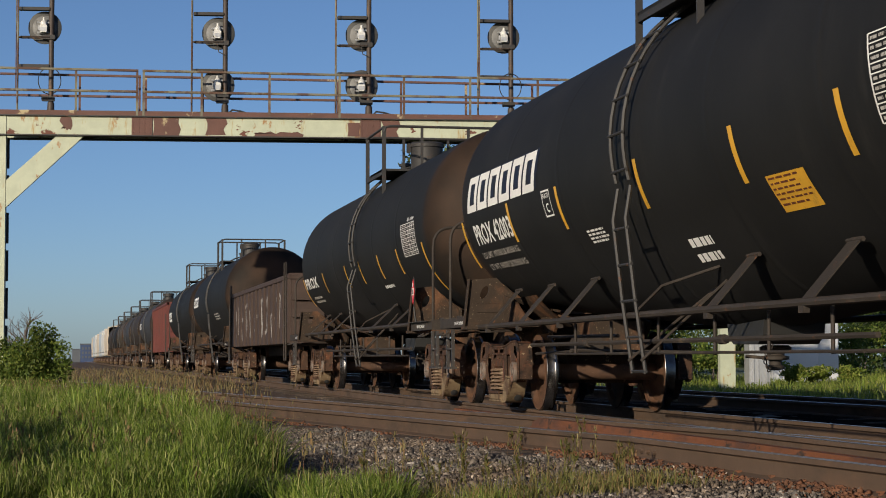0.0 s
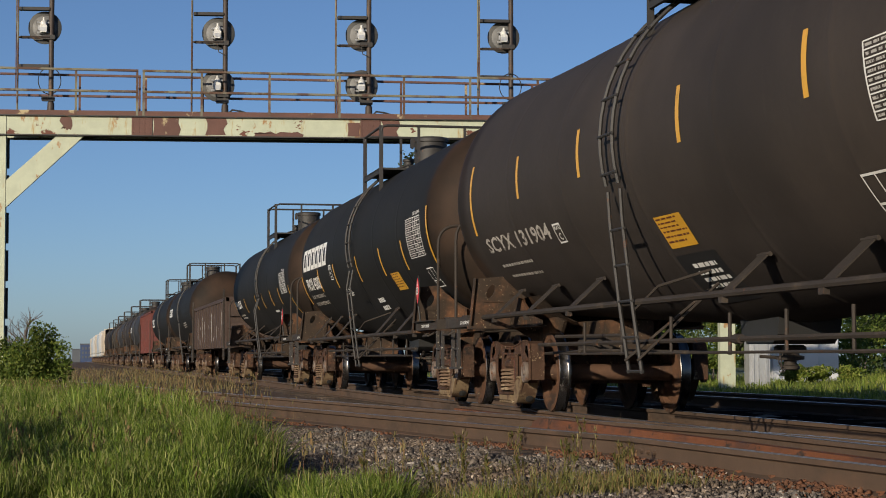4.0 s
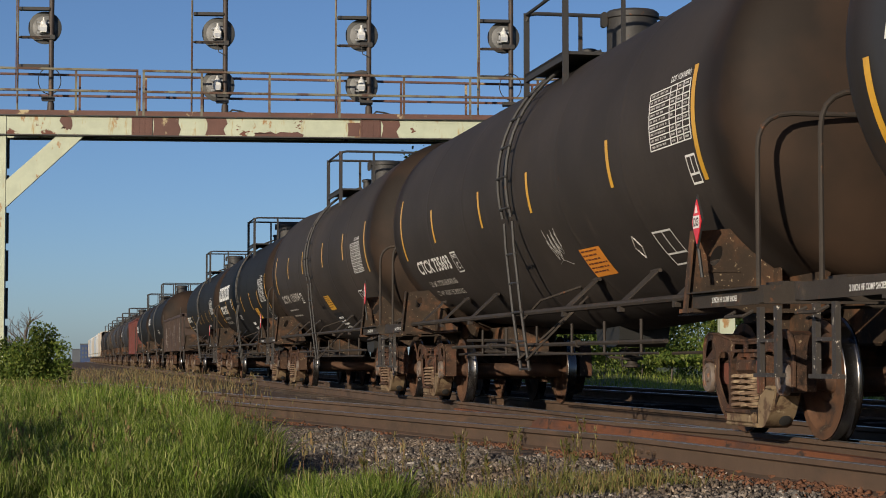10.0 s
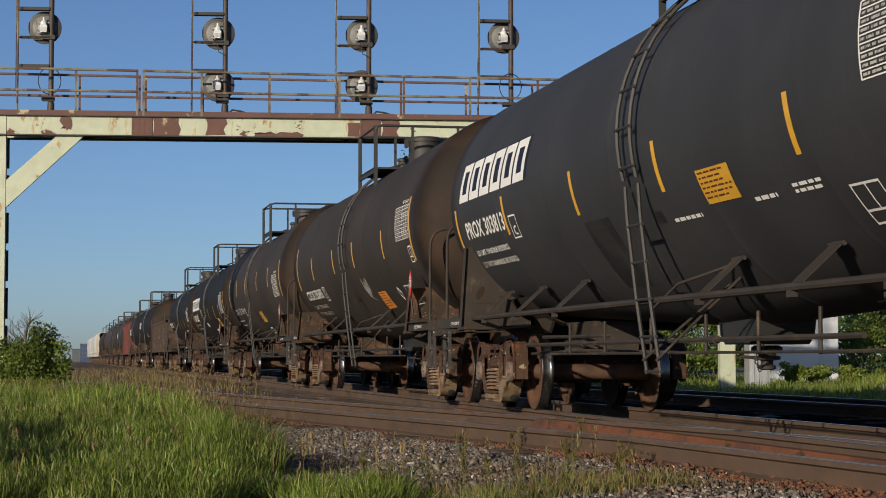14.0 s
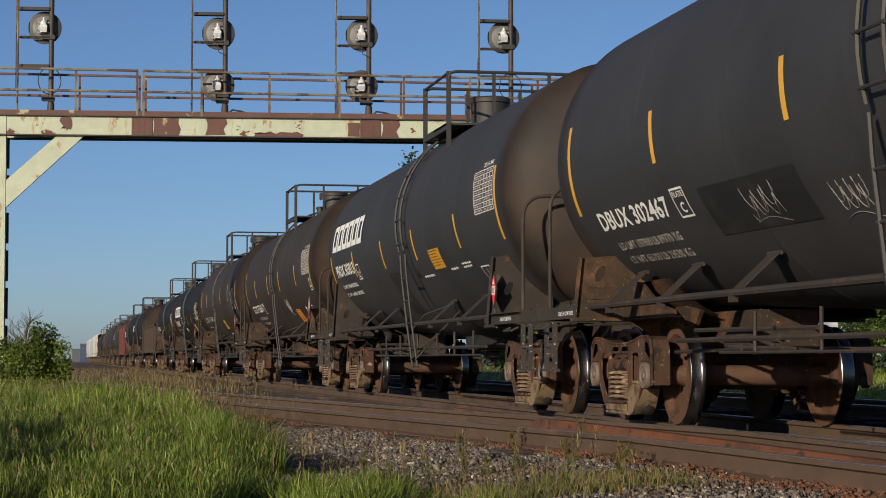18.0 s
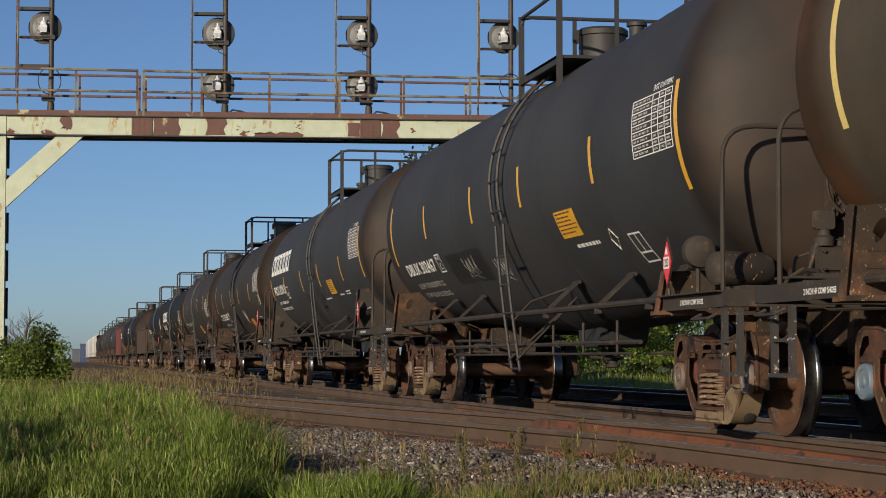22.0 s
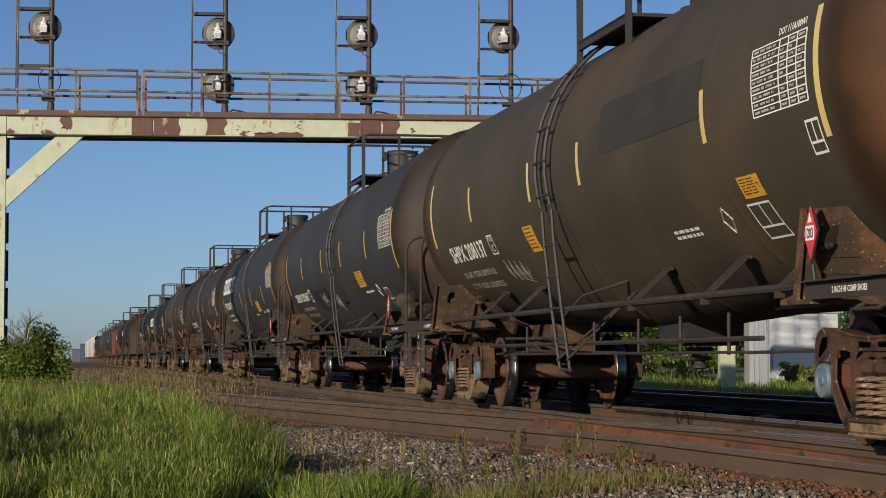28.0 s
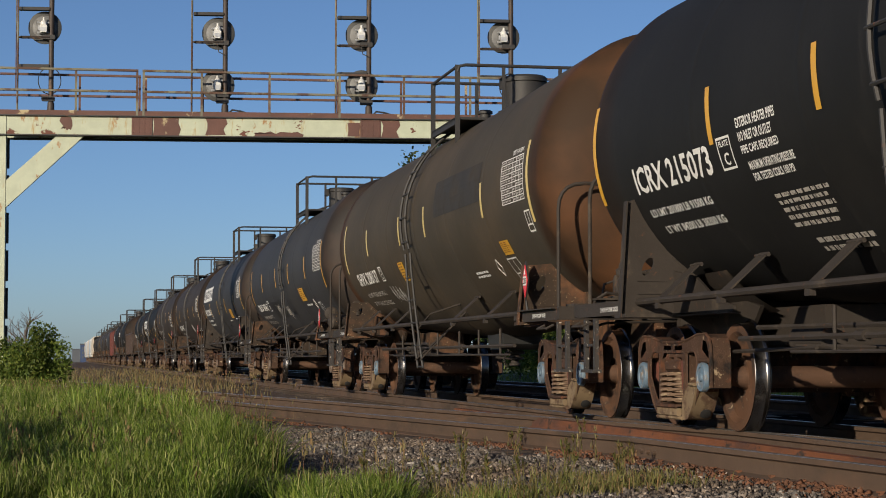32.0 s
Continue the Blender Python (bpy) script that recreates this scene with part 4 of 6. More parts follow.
M_SCUFF = material("scuffed_black_steel", (0.035, 0.03, 0.027), 0.7, 0.0, [(RUST, 9, 0.6, 0.78, (1, 1, 1)), ((0.5, 0.46, 0.4), 22, 0.62, 0.66, (1, 1, 1))], 0.2, 80)
M_PRINT = material("worn_white_print", (0.42, 0.40, 0.37), 0.7, 0.0, [((0.12, 0.11, 0.10), 30, 0.5, 0.6, (1, 1, 1))], 0, vary=0.1)
M_CHALK = material("grey_chalk_scrawl", (0.20, 0.19, 0.18), 0.8, 0.0, [((0.10, 0.095, 0.09), 20, 0.45, 0.6, (1, 1, 1))], 0, vary=0.1)
M_RUSTLINE = material("rusty_orange_chalk", (0.30, 0.14, 0.06), 0.8, 0.0, [], 0, vary=0.2)
M_SUBRUST = material("rust_stained_underframe", (0.040, 0.028, 0.020), 0.8, 0.0, [((0.135, 0.064, 0.033), 1.6, 0.45, 0.66, (1, 1, 1)), ((0.30, 0.23, 0.15), 30, 0.62, 0.68, (1, 1, 1))], 0.3, 40, 0.2, 2, spec=0.2)


def placard(car, y, z=1.73):
    p = part("placard", lambda: Shape().prism([(0, -0.25), (0.155, 0), (0, 0.25), (-0.155, 0)], "x", -0.006, 0.006), M_RED, car, "red diamond hazard placard", key="placard", at=pose(-1.485, y - 0.05, z + 0.04) @ Matrix.Scale(0.74, 4))
    part("white_band", lambda: Shape().prism([(-0.105, -0.07), (0.105, -0.07), (0.105, 0.07), (-0.105, 0.07)], "x", -0.010, -0.007), M_WHITE, p, key="placard_band")
    part("flame_mark", lambda: Shape().prism([(-0.05, 0.10), (0.05, 0.10), (0, 0.19)], "x", -0.010, -0.007), M_WHITE, p, key="placard_flame")
    pts, faces = letters("1203")
    part("placard_number", lambda: Shape().add([(-0.0125, 0.09 - 0.18 * x, -0.05 + 0.10 * q) for x, q in pts], faces), M_BLACK, p, key="placard_number")
    part("placard_holder", lambda: Shape().prism([(0.02, -0.30), (0.20, 0.0), (0.02, 0.31), (-0.16, 0.02)], "x", 0.008, 0.03).bar((0.02, 0, -0.3), (0.06, 0, -0.62), 0.02, 6), M_BLACK, car, key="placard_holder", at=pose(-1.485, y - 0.05, z + 0.04) @ Matrix.Scale(0.74, 4))


def data_table(car, y0=-5.95, y1=-7.1, p0=10, p1=-9.8, seed=3):
    """The white stencilled qualification table."""
    g = Shape()
    for i in range(10):
        a = p0 + (p1 - p0) * i / 9
        q = patch(y0, y1, a + 0.2, a - 0.2, 0.006)
        g.add(q.v, q.f)
    for k in (0, 0.52, 0.68, 0.84, 1):
        y = y0 + (y1 - y0) * k
        q = patch(y + 0.012, y - 0.012, p0, p1, 0.0065)
        g.add(q.v, q.f)
    t = tagged(part("data_table", g, M_WHITE, car, "white stencilled table", smooth=0, key=("table", y0, p0, RAD[0])), kind="stuff")
    w = Shape()
    for i in range(9):
        for a, b in ((0.03, 0.48), (0.55, 0.65), (0.71, 0.81), (0.87, 0.97)):
            h = (p1 - p0) / 9
            if (i * 7 + int(a * 10)) % 5 == 0 and a > 0.5:
                continue
            q = bars(y0 + (y1 - y0) * a, y0 + (y1 - y0) * b, p0 + h * (i + 0.32), p0 + h * (i + 0.66), 1, 0.0065, 1.0, seed + i)
            w.add(q.v, q.f)
    tagged(part("table_print", w, M_PRINT, t, smooth=0, key=("entries", y0, p0, RAD[0])), kind="stuff")
    part("table_heading", stencil("DOT 111A100W1", y1 + 0.58, y1 + 0.03, p0 + 3.4, p0 + 1.2), M_WHITE, t, smooth=0, key=("heading", y0, p0, RAD[0]))


def outline_box(y0, y1, p0, p1, w=0.02, cells=(0.5,), cross=(0.65,)):
    s = Shape()
    dp = w / R * 57.3
    for a, b, c, d in ((y0, y1, p0, p0 - dp), (y0, y1, p1 + dp, p1), (y0, y0 - w, p0, p1), (y1 + w, y1, p0, p1)):
        q = patch(a, b, c, d, 0.006)
        s.add(q.v, q.f)
    for k in cells:
        y = y0 + (y1 - y0) * k
        q = patch(y + w / 2, y - w / 2, p0, p1 if not cross else p0 + (p1 - p0) * cross[0], 0.006)
        s.add(q.v, q.f)
    for k in cross:
        a = p0 + (p1 - p0) * k
        q = patch(y0, y1, a + dp / 2, a - dp / 2, 0.006)
        s.add(q.v, q.f)
    return s


def wordmark(y0, y1, p0, p1):
    """A company mark as a row of plain slanted hollow blocks; the head of each lies further along than its foot."""
    s = Shape()
    n = 6
    w, dp = (y1 - y0) / n, p1 - p0
    slant = 0.16 * (1 if y1 > y0 else -1)
    for i in range(n):
        a, b = y0 + w * i, y0 + w * (i + 0.88)
        bar, q = 0.27 * (b - a), 0.2
        for e, f, c, d in ((a, b, 0.0, q), (a, b, 1 - q, 1.0), (a, a + bar, q, 1 - q), (b - bar, b, q, 1 - q)):
            sh = patch(e - slant * c, f - slant * c, p0 + dp * c, p0 + dp * d, 0.006, lean=slant * (c - d))
            s.add(sh.v, sh.f)
    return s


def mark_shade(y0, y1, p0, p1):
    """The navy shade behind the mark."""
    slant = 0.16 * (1 if y1 > y0 else -1)
    return patch(y0 + slant * 0.2, y1 + slant * 0.2, p0 + 0.7, p1 + 0.7, 0.0035, lean=-slant)


PLAT = (-1.38, 0.50)


def tank_car(spec, detail=True):
    car = thing("tank_car", spec["label"], "tank car", "freight train cars")
    spin = []
    M = spec["paint"]
    sub = spec.get("sub", M_SUBRUST)
    RAD[0], SAG[0] = spec.get("radius", R), spec.get("sag", 0.27)
    part("tank", lambda: shell_shape(RAD[0], *spec.get("heads", (7.7, 0.6)), SAG[0], spec.get("lift", (0.0, 0.0))), M, car, key=("tank_shell", RAD[0], spec.get("heads"), SAG[0], spec.get("lift")), smooth=40)
    ly = spec.get("ladder", -0.6)
    # dome, platform and its railings on top
    dome = part("dome", lambda: Shape().lathe([(0, 0.40), (0.08, 0.40), (0.08, 0.30), (0.50, 0.30), (0.51, 0.325), (0.57, 0.325), (0.60, 0.29)], (0, 0, AXIS + R - 0.06), "z", 28), M_DARK, car, "dark fittings housing on top", key="dome", at=pose(0, spec.get("dome", -0.3), RAD[0] - R))
    part("hinge", lambda: Shape().box(-0.38, -0.31, -0.04, 0.04, AXIS + R + 0.34, AXIS + R + 0.52, 0.02), M_DARK, dome, key="hinge")
    part("relief_valve", lambda: Shape().lathe([(-0.05, 0.13), (0.03, 0.13), (0.04, 0.09), (0.2, 0.09), (0.21, 0.12), (0.25, 0.12), (0.27, 0.08)], (-0.2, 0, AXIS + R), "z", 14), M_DARK, car, key="relief_valve", at=pose(0, spec.get("relief", 0.9), RAD[0] - R))
    zt = AXIS + RAD[0]
    dp = spec.get("plat", 0.0)
    y0, y1, rx, top = PLAT[0] + dp, PLAT[1] + dp, 1.10, 4.86 + RAD[0] - R
    foot = AXIS + math.sqrt(RAD[0] ** 2 - rx ** 2) - 0.05
    for sx in (-1, 1):
        part("walkway", lambda: Shape().box(0.50, 1.12, y0, y1, -0.035, 0.0).box(1.08, 1.12, y0, y1, -0.10, 0.0), M_DARK, car, "dark grating walkway", key=("walkway", dp), at=pose(0, 0, zt - 0.13) if sx > 0 else pose(0, y0 + y1, zt - 0.13, 0, 0, 180))
        for y in (y0, y1):
            part("railing_post", lambda: Shape().box(-0.035, 0.035, -0.012, 0.012, 0, 1.0), M_DARK, car, key="railing_post", at=Matrix.Translation((sx * rx, y, foot)) @ Matrix.Diagonal((1, 1, top - foot, 1)))
            part("railing_post", lambda: None, M_DARK, car, key="railing_post", at=Matrix.Translation((sx * 0.42, y, zt - 0.08)) @ Matrix.Diagonal((0.7, 1, top - zt + 0.08, 1)))
        for z in (top - 0.02,):
            part("side_rail", lambda: Shape().bar((0, y0, 0), (0, y1, 0), 0.022, 8), M_DARK, car, key=("side_rail", dp), at=pose(sx * rx, 0, z))
    for y in (y0, y1):
        part("end_railing", lambda: Shape().pipe([(-1.10, 0, -0.10), (-1.07, 0, -0.02), (-0.98, 0, 0.0), (0.98, 0, 0.0), (1.07, 0, -0.02), (1.10, 0, -0.10)], 0.024, 8), M_DARK, car, "black pipe railing", key="end_railing", at=pose(0, y, top))
    # side ladder on the near side
    lad = Shape()
    for dy in (-0.21, 0.21):
        lad.pipe([on_tank(ly + dy, a, 0.085) for a in range(74, -19, -6)], 0.022, 6)
        lad.pipe([on_tank(ly + dy, -18, 0.085), (-1.50, ly + dy, 1.95), (-1.42, ly - 0.02 + dy, 1.2), (-1.33, ly - 0.05 + dy, 0.50)], 0.020, 6)
    # M_DARK puts the ladder's shadow into its colour
    ladder = part("ladder", lad, M_DARK, car, "black side ladder", key=("ladder", ly, RAD[0]))
    for a in (66, 53, 40, 27, 14, 1, -12):
        q = on_tank(0, a, 0.095)
        part("rung", lambda: Shape().bar((0, -0.25, 0), (0, 0.25, 0), 0.015, 6), M_DARK, ladder, key="rung", at=pose(q[0], ly, q[2]))
    for x, dy, z in ((-1.49, 0, 1.86), (-1.455, -0.01, 1.52), (-1.42, -0.02, 1.18), (-1.375, -0.035, 0.84), (-1.335, -0.05, 0.52)):
        part("rung", lambda: None, M_DARK, ladder, key="rung", at=pose(x, ly + dy, z))
    if detail:
        part("ladder_brace", Shape().bar((-1.37, ly - 0.26, 0.62), on_tank(ly - 1.0, -57, 0), 0.014, 6).bar((-1.37, ly + 0.16, 0.62), on_tank(ly - 0.6, -59, 0), 0.014, 6).pipe([(-1.40, ly - 0.3, 1.10), (-1.30, ly - 0.7, 1.30), on_tank(ly - 1.1, -52, 0)], 0.014, 6), M_STEEL, car, key=("ladder_brace", ly, RAD[0]))
    # side handrail with brackets, and the pipes below
    for sx in (-1, 1):
        part("side_handrail", lambda: Shape().bar((-1.36, -6.95, 1.165), (-1.36, 6.95, 1.165), 0.034, 8), M_STEEL, car, key="side_handrail", at=pose(0, 0, spec.get("rail_drop", 0.0), 0, 0, 0 if sx < 0 else 180))
    for y in (-6.2, -4.45, -2.3, 2.66, 4.6, 6.3):
        part("bracket", lambda: Shape().flat((-1.35, 0, 1.17 + spec.get("rail_drop", 0.0)), on_tank(0, -49, -0.01), 0.22, 0.012, (0, 0, 1)).bar(on_tank(-0.15, -49, 0.02), on_tank(0.15, -49, 0.02), 0.018, 6).box(-1.385, -1.335, -0.05, 0.05, 1.09 + spec.get("rail_drop", 0.0), 1.14 + spec.get("rail_drop", 0.0)), M_STEEL, car, key=("bracket", RAD[0], spec.get("rail_drop")), at=pose(0, y, 0))
    if detail:
        part("brake_pipe", lambda: Shape().bar((-1.2, -5.4, 0.80), (-1.2, 4.6, 0.80), 0.024, 6).bar((-1.22, -5.2, 0.69), (-1.22, 3.4, 0.69), 0.014, 6), M_STEEL, car, key="brake_pipe")
        for y in (-4.6, -3.3, -2.0, -0.4, 1.2, 2.6):
            part("hanger", lambda: Shape().bar((-1.2, 0, 0.67), (-1.2, 0, 1.02), 0.016, 6), M_STEEL, car, key="hanger", at=pose(0, y, 0))
        # black on the skid carries the shade under the belly in its colour
        skid = part("outlet_skid", lambda: Shape().prism([(-0.52, 1.02), (-0.48, 0.86), (-0.34, 0.775), (0.34, 0.775), (0.48, 0.86), (0.52, 1.02)], "x", -0.30, 0.30), M_BLACK, car, "dark skid box round the bottom outlet", key="outlet_skid", at=pose(0, -0.25, 0))
        part("outlet_valve", lambda: Shape().lathe([(0.53, 0.05), (0.54, 0.085), (0.57, 0.085), (0.58, 0.06), (0.62, 0.06), (0.63, 0.13), (0.66, 0.13), (0.67, 0.085), (0.70, 0.085), (0.71, 0.15), (0.745, 0.15), (0.766, 0.12)], (0, 0, 0), "z", 18).bar((-0.28, 0.05, 0.66), (0.0, 0.0, 0.64), 0.018, 6), M_STEEL, skid, "bottom outlet valve", key="outlet_valve")
        for i in range(7):
            part("chain_link", lambda: Shape().pipe([(0.014 * math.cos(a), 0, 0.024 * math.sin(a)) for a in np.linspace(0, 6.2832, 9)], 0.006, 4, caps=False), M_STEEL, skid, key="chain_link", at=pose(-0.2 - 0.06 * math.sin(i * 0.45), -0.42, 0.755 - 0.036 * i, 0, 0, 90 * (i % 2)))
        part("pipe_coupling", lambda: Shape().bar((-1.2, -0.07, 0.80), (-1.2, 0.07, 0.80), 0.042, 8), M_STEEL, car, key="pipe_coupling", at=pose(0, -2.2, 0))
        part("pipe_coupling", lambda: None, M_STEEL, car, key="pipe_coupling", at=pose(0, 2.1, 0))
    for sy in (-1, 1):
        end_fittings(car, sy, spec.get("brake", "") if sy > 0 else "", M, sub, spec.get("webs", (1.70, 1.66))[0 if sy < 0 else 1])
        bogie(car, sy * BOGIE + spec.get("truck", (TRUCK_SHIFT, TRUCK_SHIFT))[0 if sy < 0 else 1], spec.get("cap", M_CAPD), spin)
    if spec.get("drum"):
        d = part("air_reservoir", lambda: Shape().lathe([(-0.42, 0.02), (-0.41, 0.12), (-0.36, 0.19), (-0.30, 0.205), (0.30, 0.205), (0.36, 0.19), (0.41, 0.12), (0.42, 0.02)], (0, 0, 0), "x", 24), M_STEEL, car, "dark round air reservoir on the end platform", at=pose(-1.12, -8.0, 1.38, 0, 0, 20) @ Matrix.Scale(0.72, 4))
        part("chalk_mark", lambda: Shape().pipe([(-0.30 + 0.03 * i, -0.207 * math.cos(0.9 * math.sin(i * 1.9)), 0.207 * math.sin(0.9 * math.sin(i * 1.9))) for i in range(16)], 0.007, 4), M_RUSTLINE, d, "rusty orange scrawl")
        part("brake_chamber", lambda: Shape().lathe([(-0.14, 0.10), (-0.10, 0.19), (-0.01, 0.20), (0.01, 0.20), (0.10, 0.17), (0.16, 0.08)], (0, 0, 0), "y", 20).bar((0, 0, -0.05), (0, 0, -0.50), 0.03, 6), M_STEEL, car, "dark round brake chamber", at=pose(-1.26, -7.32, 1.56) @ Matrix.Scale(0.72, 4))
    marks(car, spec)
    return car, spin


def marks(car, spec):
    st = spec.get("stripe", M_YELLOW)
    for y, a, b in spec.get("stripes", ()):
        part("reflective_stripe", patch(y + 0.05, y - 0.05, a, b), st, car, "yellow reflective stripe", smooth=0)
    for y, a, b in spec.get("ends", ((7.2, 13, -23), (-7.25, 13, -23))):
        part("reflective_stripe", patch(y + 0.05, y - 0.05, a, b), st, car, "long yellow reflective stripe", smooth=0)
    if "number" in spec:
        txt, y0, y1, a, b = spec["number"]
        tagged(part("car_number", stencil(txt, y0, y1, a, b), spec.get("ink", M_WHITE), car, "white stencilled number", smooth=0), kind="stuff")
    if "logo" in spec:
        part("mark_shade", mark_shade(*spec["logo"]), M_NAVY, car, "navy shade behind the mark", smooth=0)
        tagged(part("company_mark", wordmark(*spec["logo"]), M_WHITE, car, "white slanted block mark", smooth=0), kind="stuff")
    for y0, y1, a, b in spec.get("yellow", ()):
        y = part("warning_panel", patch(y0, y1, a, b, 0.005), spec.get("panel", M_YELLOW), car, "yellow warning panel", smooth=0)
        part("panel_print", bars(y0 - 0.04, y1 + 0.04, a - 0.8, b + 0.8, 6, 0.0075, 0.34, 5), M_PANELINK, y, smooth=0)
    for y0, y1, a, b in spec.get("dark", ()):
        part("dark_patch", patch(y0, y1, a, b, 0.004), spec.get("patch_paint", M_BLACKPAINT), car, "square of fresh black paint", smooth=0)
    for y0, y1, a, b, rows, faded in spec.get("small", ()):
        tagged(part("small_print", bars(y0, y1, a, b, rows, 0.006, 0.55, 11), M_FADED if faded else M_WHITE, car, "white stencilled small print", smooth=0), kind="stuff")
    for y0, y1, a, b in spec.get("outlines", ()):
        tagged(part("stencil_box", outline_box(y0, y1, a, b, 0.02, (), ()), M_WHITE, car, "white outlined stencil box", smooth=0), kind="stuff")
    for y0, y1, a, b in spec.get("boxes", ()):
        plate_box = y0 > 2.5 and y0 - y1 < 0.5
        if plate_box:
            for txt, c, d, p, q in (("PLATE", 0.12, 0.88, 0.12, 0.30), ("C", 0.33, 0.67, 0.48, 0.84)):
                tagged(part("stencil_lettering", stencil(txt, y0 + (y1 - y0) * c, y0 + (y1 - y0) * d, a + (b - a) * p, a + (b - a) * q), M_WHITE, car, "white stencilled lettering", smooth=0), kind="stuff")
        tagged(part("stencil_box", outline_box(y0, y1, a, b, 0.02, () if plate_box else (0.5,), () if plate_box else (0.65,)), M_WHITE, car, "white outlined stencil box", smooth=0), kind="stuff")
    for txt, y0, y1, a, b in spec.get("lines", ()):
        tagged(part("stencil_lettering", stencil(txt, y0, y1, a, b), spec.get("lines_ink", M_WHITE), car, "white stencilled lettering", smooth=0), kind="stuff")
    for y, a in spec.get("diamonds", ()):
        tips = [on_tank(y + dy, a + da, 0.006) for dy, da in ((0, 4.6), (-0.11, 0), (0, -4.6), (0.11, 0), (0, 4.6))]
        part("diamond_stencil", Shape().pipe(tips, 0.007, 4, caps=False), M_PRINT, car, "small white diamond outline", smooth=0)
    if "table" in spec:
        data_table(car, *spec["table"])
    if "placard" in spec:
        placard(car, -7.10, spec["placard"])
    for y0, y1, a, b, seed in spec.get("graffiti", ()):
        rnd = random.Random(seed)
        s = Shape()
        mid, amp = (a + b) / 2, abs(a - b) / 2
        for k in range(2):
            ph, turn = rnd.uniform(0, 6), rnd.uniform(0.85, 1.25)
            pts = []
            for i in range(44):
                w = i * 0.5 * turn + ph
                tall = amp * (0.45 + 0.4 * math.sin(i * 0.31 + ph) ** 2)
                pts.append(on_tank(y0 + (y1 - y0) * (i / 43 + 0.045 * math.cos(w)), mid + tall * math.sin(w) - 2 * k, 0.003))
            s.pipe(pts, 0.004, 4)
        s.pipe([on_tank(y0 + (y1 - y0) * i / 8, b - 1.5 + 1.2 * math.sin(i * 0.5), 0.003) for i in range(9)], 0.004, 4)
        part("scrawl", s, M_CHALK, car, "pale scrawled paint marks")
    # lettering on the end sills
    for sy in (-1, 1):
        pts, faces = letters("2 INCH HF COMP SHOES")
        yy = -7.57 if sy < 0 else 7.75
        tagged(part("sill_lettering", Shape().add([(-1.503, yy - 0.60 * x, 1.085 + 0.045 * q) for x, q in pts], faces), M_WHITE, car, "white sill lettering", smooth=0, key=("sill_lettering", sy)), kind="stuff")


M_OLDPATCH = material("weathered_black_patch", (0.036, 0.034, 0.033), 0.75, 0.0, [((0.055, 0.045, 0.036), 1.1, 0.45, 0.75, (1, 1, 1))], 0, vary=0.12, spec=0.15)
M_BLACKPAINT = material("fresh_black_paint", (0.017, 0.017, 0.018), 0.65, 0.0, [((0.035, 0.032, 0.03), 1.5, 0.5, 0.8, (1, 1, 1))], 0, vary=0.1, spec=0.25)
P_BLACK = tank_paint("black_tank_paint", (0.0145, 0.0143, 0.0142), (0.027, 0.025, 0.023), 0.62, 0.5)
P_BROWN = tank_paint("road_dust_tank_paint", (0.036, 0.030, 0.027), (0.055, 0.044, 0.037), 0.55, 0.42)
P_GREY = tank_paint("faded_black_tank_paint", (0.031, 0.031, 0.034), (0.046, 0.044, 0.043), 0.58, 0.45, gloss=0.3)
P_OLIVE = tank_paint("grimy_tank_paint", (0.052, 0.044, 0.034), (0.092, 0.066, 0.041), 0.52, 0.42, (0.058, 0.030, 0.015), 0.9)
five = lambda a, b, ys: [(y, a, b) for y in ys]
